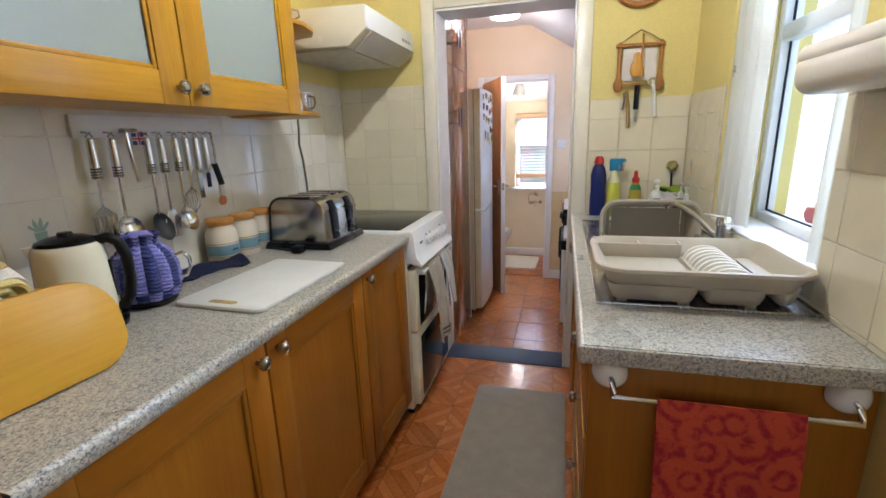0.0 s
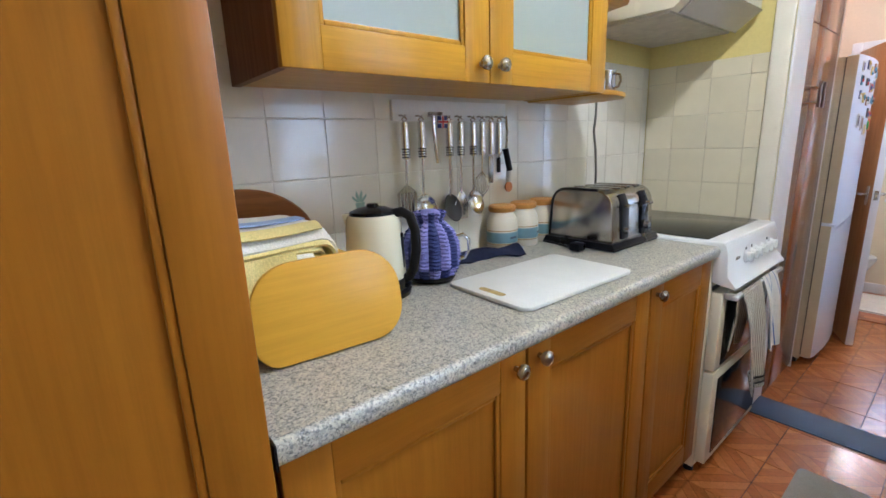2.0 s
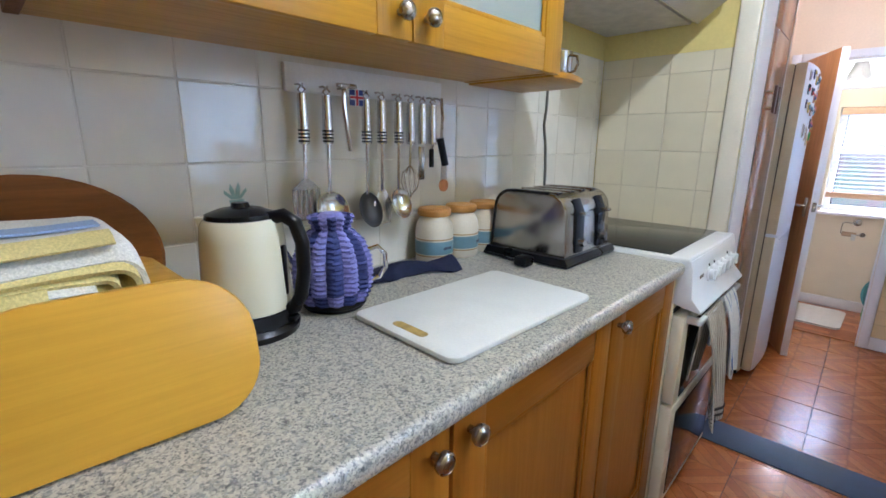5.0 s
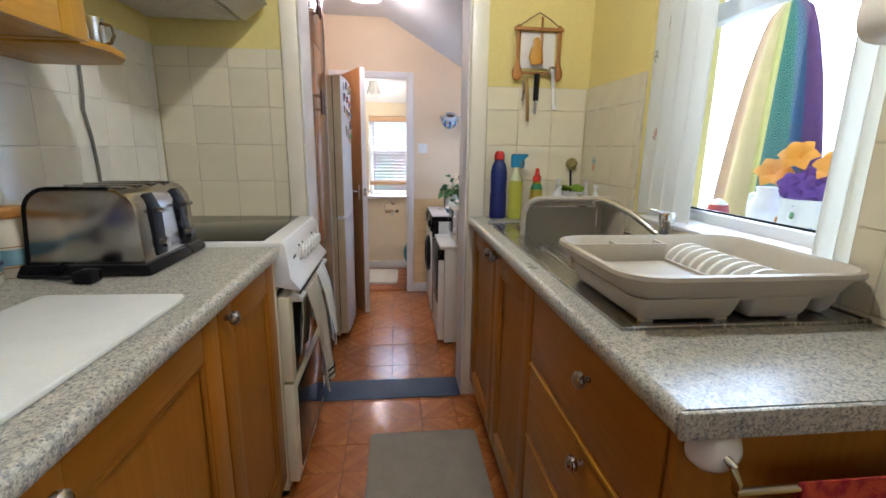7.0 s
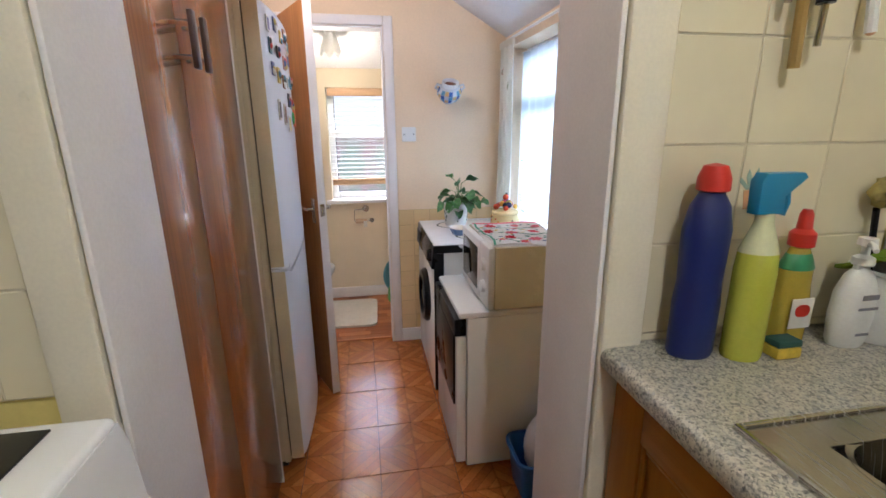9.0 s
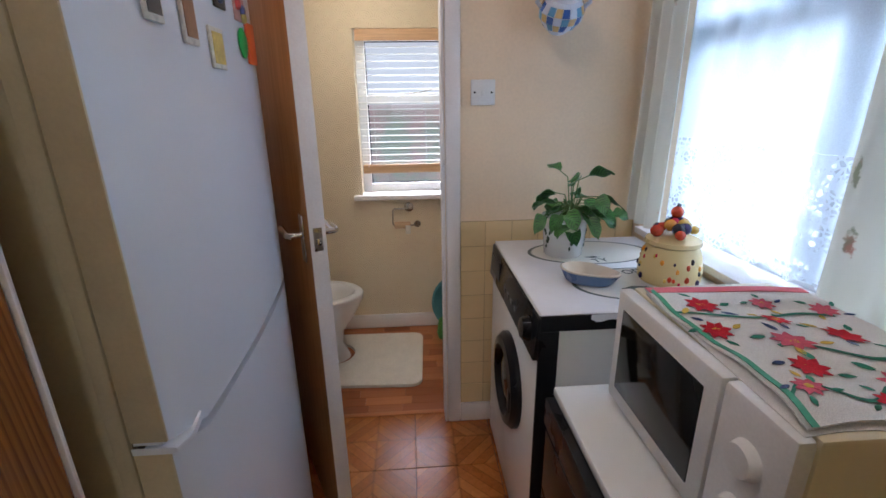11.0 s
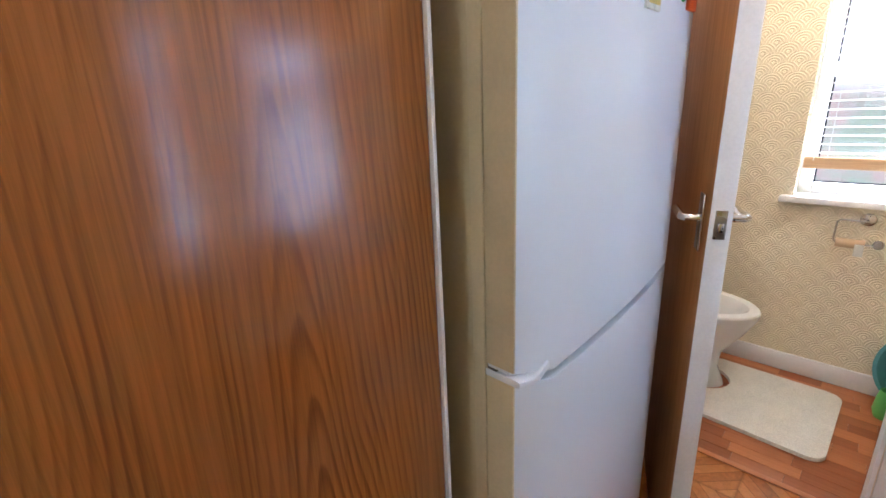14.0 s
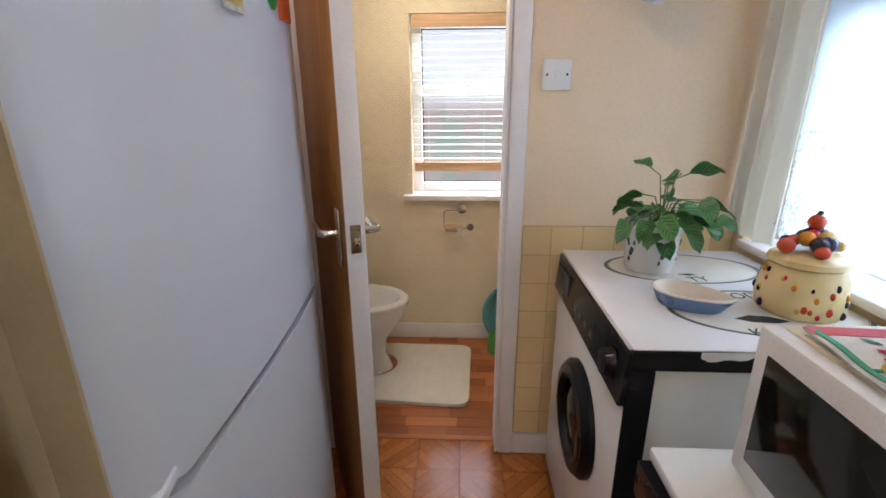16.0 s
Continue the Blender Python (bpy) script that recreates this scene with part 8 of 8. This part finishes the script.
u = thing("toilet_roll_holder", (-0.40, 5.55, 0.53), "steel toilet roll holder with a nearly used-up roll", "roll holder")
m = Matrix.Rotation(radians(90), 4, "X")
part("rose", bm_lathe([(0, 0), (0.027, 0), (0.027, 0.006), (0.012, 0.014), (0, 0.014)], 24, None, Matrix.Translation((-0.392, BATH - 0.001, 0.598)) @ m), STEEL, u)
part("arm", bm_tube([(-0.392, BATH - 0.012, 0.598), (-0.392, BATH - 0.045, 0.598), (-0.40, BATH - 0.05, 0.598), (-0.475, BATH - 0.05, 0.598), (-0.485, BATH - 0.05, 0.588), (-0.487, BATH - 0.05, 0.51), (-0.48, BATH - 0.05, 0.502), (-0.36, BATH - 0.05, 0.500)], 0.004, 8), STEEL, u)
part("roll_core", bm_cyl((-0.478, BATH - 0.05, 0.501), (-0.385, BATH - 0.05, 0.501), 0.020, None, 20), plain("cardboard", (0.52, 0.36, 0.22), 0.9), u, "brown cardboard core")
part("paper_scrap", bm_sheet(lambda a, b: (-0.415 + 0.03 * a, BATH - 0.072 - 0.004 * b, 0.505 - 0.05 * b), 4, 6, 0.001), TOWEL_W, u)
part("end_disc", bm_lathe([(0, 0), (0.019, 0), (0.019, 0.006), (0, 0.006)], 20, None, Matrix.Translation((-0.345, BATH - 0.03, 0.503)) @ m), STEEL, u)

# pale garden wall and sky beyond the bathroom window, daylight put in as glow
n = Nodes("garden_glow", 0.9)
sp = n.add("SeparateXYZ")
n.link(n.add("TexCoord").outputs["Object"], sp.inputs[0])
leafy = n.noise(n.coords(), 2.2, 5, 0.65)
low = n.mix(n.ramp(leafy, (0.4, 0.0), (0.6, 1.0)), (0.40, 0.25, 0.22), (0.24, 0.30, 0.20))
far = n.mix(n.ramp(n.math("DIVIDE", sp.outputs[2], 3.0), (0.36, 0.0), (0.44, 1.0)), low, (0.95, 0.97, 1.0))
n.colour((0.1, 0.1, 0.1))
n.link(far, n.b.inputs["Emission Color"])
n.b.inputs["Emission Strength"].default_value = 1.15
setting("backdrop", bm_box(-7.0, 6.0, 9.5, 9.55, -0.6, 6.0), n.m, "glowing backdrop of a garden wall and pale sky outside")

# venetian blind
u = thing("venetian_blind", (-0.28, 5.61, 0.80), "pale wooden venetian blind, half lowered with open slats", "blind")
BLW = wood("blind_wood", (0.62, 0.40, 0.22), (0.72, 0.48, 0.28), 0.5, axis=0)
part("pelmet", bm_box(BWN[0] + 0.012, BWN[1] - 0.012, BATH + 0.006, BATH + 0.012, 1.490, 1.548, 0.001), BLW, u)
part("headrail", bm_box(BWN[0] + 0.014, BWN[1] - 0.014, BATH + 0.013, BATH + 0.055, 1.505, 1.547), WHITEPLASTIC, u)
SLAT = plain("white_slat", (0.80, 0.79, 0.75), 0.5)
slat = mesh_of("slat", bm_sheet(lambda a, b: (-0.365 + 0.73 * a, -0.013 + 0.026 * b, 0.0035 * math.sin(math.pi * b)), 1, 4, 0.0012), SLAT)
for k in range(18):
    s = new("slat", slat)
    s.parent = u
    s.rotation_euler = (radians(-5), 0, 0)
    s.location = (0.0025, 0.036 - 0.03 + 5.57 - 5.61 + 0.034, 0.860 + k * 0.0355 - 0.80)
part("bottom_rail", bm_box(BWN[0] + 0.012, BWN[1] - 0.012, BATH + 0.018, BATH + 0.052, 0.795, 0.842, 0.003), BLW, u)
for xx in (BWN[0] + 0.09, -0.28, BWN[1] - 0.09):
    part("ladder_cord", bm_tube([(xx, BATH + 0.017, 1.50), (xx, BATH + 0.0165, 0.842)], 0.0012, 5), SLAT, u)
part("pull_cord", bm_tube([(BWN[0] + 0.055, BATH + 0.014, 1.50), (BWN[0] + 0.05, BATH + 0.012, 1.1), (BWN[0] + 0.045, BATH + 0.012, 0.83)], 0.0018, 5), SLAT, u)
u = thing("window_stay", (-0.20, 5.66, 1.21), "brass casement stay on the bathroom window", "window stay")
part("arm", bm_tube([(-0.40, BATH + 0.082, 1.225), (-0.30, BATH + 0.078, 1.235), (-0.16, BATH + 0.075, 1.262)], 0.004, 8), PEWTER, u)

u = thing("pendant_lamp", (-0.565, 5.10, 1.71), "frosted tulip glass lampshade on the bathroom ceiling", "lamp")
O = Matrix.Translation((-0.565, 5.10, 1.70))
TULIP = glass("tulip_glass", (0.92, 0.92, 0.90), 0.35)
for k in range(7):
    def pet(s, t, k=k):
        a = 2 * math.pi * (k + (s - 0.5) * 0.95) / 7
        r = 0.030 + 0.040 * t ** 0.8 + 0.004 * math.cos((s - 0.5) * 3)
        z = 1.845 - 0.135 * t * (1 - 0.22 * (2 * s - 1) ** 2)
        return (-0.565 + r * math.cos(a), 5.10 + r * math.sin(a), z)
    part("petal", bm_sheet(pet, 6, 8, 0.003), TULIP, u)
part("cap", bm_lathe([(0, 0.21), (0.034, 0.205), (0.034, 0.148), (0.02, 0.14), (0, 0.14)], 24, None, O), WHITEPLASTIC, u)

u = thing("teal_basin", (-0.16, 5.49, UF), "teal plastic basin propped on edge against the wall", "basin")
m = Matrix.Translation((-0.10, 5.50, UF + 0.195)) @ Matrix.Rotation(radians(78), 4, "X")
part("basin", bm_lathe([(0, 0.0), (0.12, 0.0), (0.165, 0.05), (0.175, 0.052), (0.175, 0.056), (0.162, 0.056), (0.115, 0.006), (0, 0.006)], 36, None, m), plain("teal_plastic", (0.10, 0.30, 0.33), 0.4), u)
u = thing("green_brush", (-0.22, 5.40, UF), "lime green toilet brush pot on the floor", "brush pot")
part("pot", bm_lathe([(0, 0), (0.034, 0), (0.042, 0.03), (0.036, 0.09), (0.03, 0.12), (0.024, 0.12), (0.03, 0.08), (0, 0.02)], 24, None, Matrix.Translation((-0.205, 5.40, UF + 0.0005))), plain("lime_plastic", (0.12, 0.42, 0.10), 0.4), u)

# ---- tiles ----
T = 0.152


def tile_mesh(axis, w, h, t, material, name):
    b = 0.0014
    if axis == "x":
        bm = bm_box(-t / 2, t / 2, -w / 2, w / 2, -h / 2, h / 2, b, 1)
    elif axis == "y":
        bm = bm_box(-w / 2, w / 2, -t / 2, t / 2, -h / 2, h / 2, b, 1)
    else:
        bm = bm_box(-w / 2, w / 2, -h / 2, h / 2, -t / 2, t / 2, 0.0012, 1)
    return mesh_of(name, bm, material)


def wall_tiles(axis, plane, a0, a1, z0, z1, parent, material, side, joint_a=0.0, joint_z=0.0, pitch=T, high=None, grout=None):
    """Glazed tiles on one wall, cut at its edges."""
    high = high or pitch
    t, g, cache = 0.006, 0.0024, {}
    bed = {"x": bm_box(min(plane, plane + side * 0.0068), max(plane, plane + side * 0.0068), a0, a1, z0, z1), "y": bm_box(a0, a1, min(plane, plane + side * 0.0068), max(plane, plane + side * 0.0068), z0, z1)}[axis]
    o = new("grout", mesh_of("grout", bed, grout or GROUT))
    o.parent = parent
    ca = [a0] + [joint_a + k * pitch for k in range(-60, 60) if a0 + 0.012 < joint_a + k * pitch < a1 - 0.012] + [a1]
    cz = [z0] + [joint_z + k * high for k in range(-60, 60) if z0 + 0.012 < joint_z + k * high < z1 - 0.012] + [z1]
    for p, q in zip(ca, ca[1:]):
        for r, s in zip(cz, cz[1:]):
            key = (round(q - p, 3), round(s - r, 3))
            if key not in cache:
                cache[key] = tile_mesh(axis, q - p - g, s - r - g, t, material, "tile")
            m, c = (p + q) / 2, plane + side * (0.0022 + t / 2)
            pieces("tile", cache[key], [(c, m, (r + s) / 2) if axis == "x" else (m, c, (r + s) / 2)], parent)


wall_tiles("x", LW, 0.306, BW - 0.009, 0.901, 1.59, wall_left, TILE_W, 1, 1.461, 1.19, grout=GROUT_W)
wall_tiles("y", BW, LW + 0.009, -0.817, 0.901, 1.585, wall_back, TILE_C, -1, -1.03, 1.054)
wall_tiles("y", BW, 0.042, RW - 0.009, 0.901, 1.467, wall_back, TILE_C, -1, 0.335, 1.219)
wall_tiles("x", RW, KW[1], BW - 0.009, 0.901, 1.467, wall_right, TILE_C, -1, 2.3, 1.219)
wall_tiles("x", RW, 0.30, KW[0], 0.901, 1.467, wall_right, TILE_C, -1, 0.95, 1.219)
wall_tiles("x", RW, KW[0], KW[1], 0.901, KW[2], wall_right, TILE_C, -1, 0.95, 1.219)
wall_tiles("y", FW, -0.187, RW - 0.001, -0.084, 0.738, wall_far, TILE_T, -1, -0.09, 0.637, 0.104, grout=plain("tan_grout", (0.50, 0.37, 0.20), 0.9, var=0.2, scale=20))

P = 0.32
full = mesh_of("floor_tile", bm_box(-P / 2 + 0.0012, P / 2 - 0.0012, -P / 2 + 0.0012, P / 2 - 0.0012, -0.004, 0.0, 0.0008, 1), VINYL)
pieces("floor_tile", full, [(-0.41 + P * i, 2.24 - P * j, 0.0) for i in range(-2, 3) for j in range(11)], floor)
strip = mesh_of("floor_tile", bm_box(-P / 2 + 0.0012, P / 2 - 0.0012, -0.099, 0.099, -0.004, 0.0, 0.0008, 1), VINYL)
pieces("floor_tile", strip, [(-0.41 + P * i, 2.5, 0.0) for i in range(-1, 2)], floor)
pieces("floor_tile", full, [(-0.55 + P * i, 4.546 - P * j, UF) for i in range(-1, 4) for j in range(6)], floor_2)

LAM = [wood("laminate_%d" % k, c, shade(c, 1.25), 0.35, axis=0, fine=50, var=0.35) for k, c in enumerate(((0.26, 0.085, 0.03), (0.34, 0.12, 0.045), (0.42, 0.16, 0.06)))]
rl = random.Random(5)
floor_3 = bpy.data.objects["floor_bathroom"]
cache = {}
for r in range(14):
    y = 4.755 + r * 0.0595
    x = -1.35 + rl.uniform(-0.2, 0.0)
    while x < 0.5:
        ln = rl.choice((0.16, 0.22, 0.28, 0.34))
        k = rl.randrange(3)
        if (ln, k) not in cache:
            cache[ln, k] = mesh_of("floor_strip", bm_box(0.0004, ln - 0.0004, -0.0293, 0.0293, -0.005, 0.0, 0.0005, 1), LAM[k])
        pieces("floor_strip", cache[ln, k], [(x, y, UF)], floor_3)
        x += ln
setting("threshold_strip", bm_box(-0.859, -0.256, 4.700, 4.725, UF + 0.0006, UF + 0.006, 0.002), LAM[1], "wooden threshold strip")
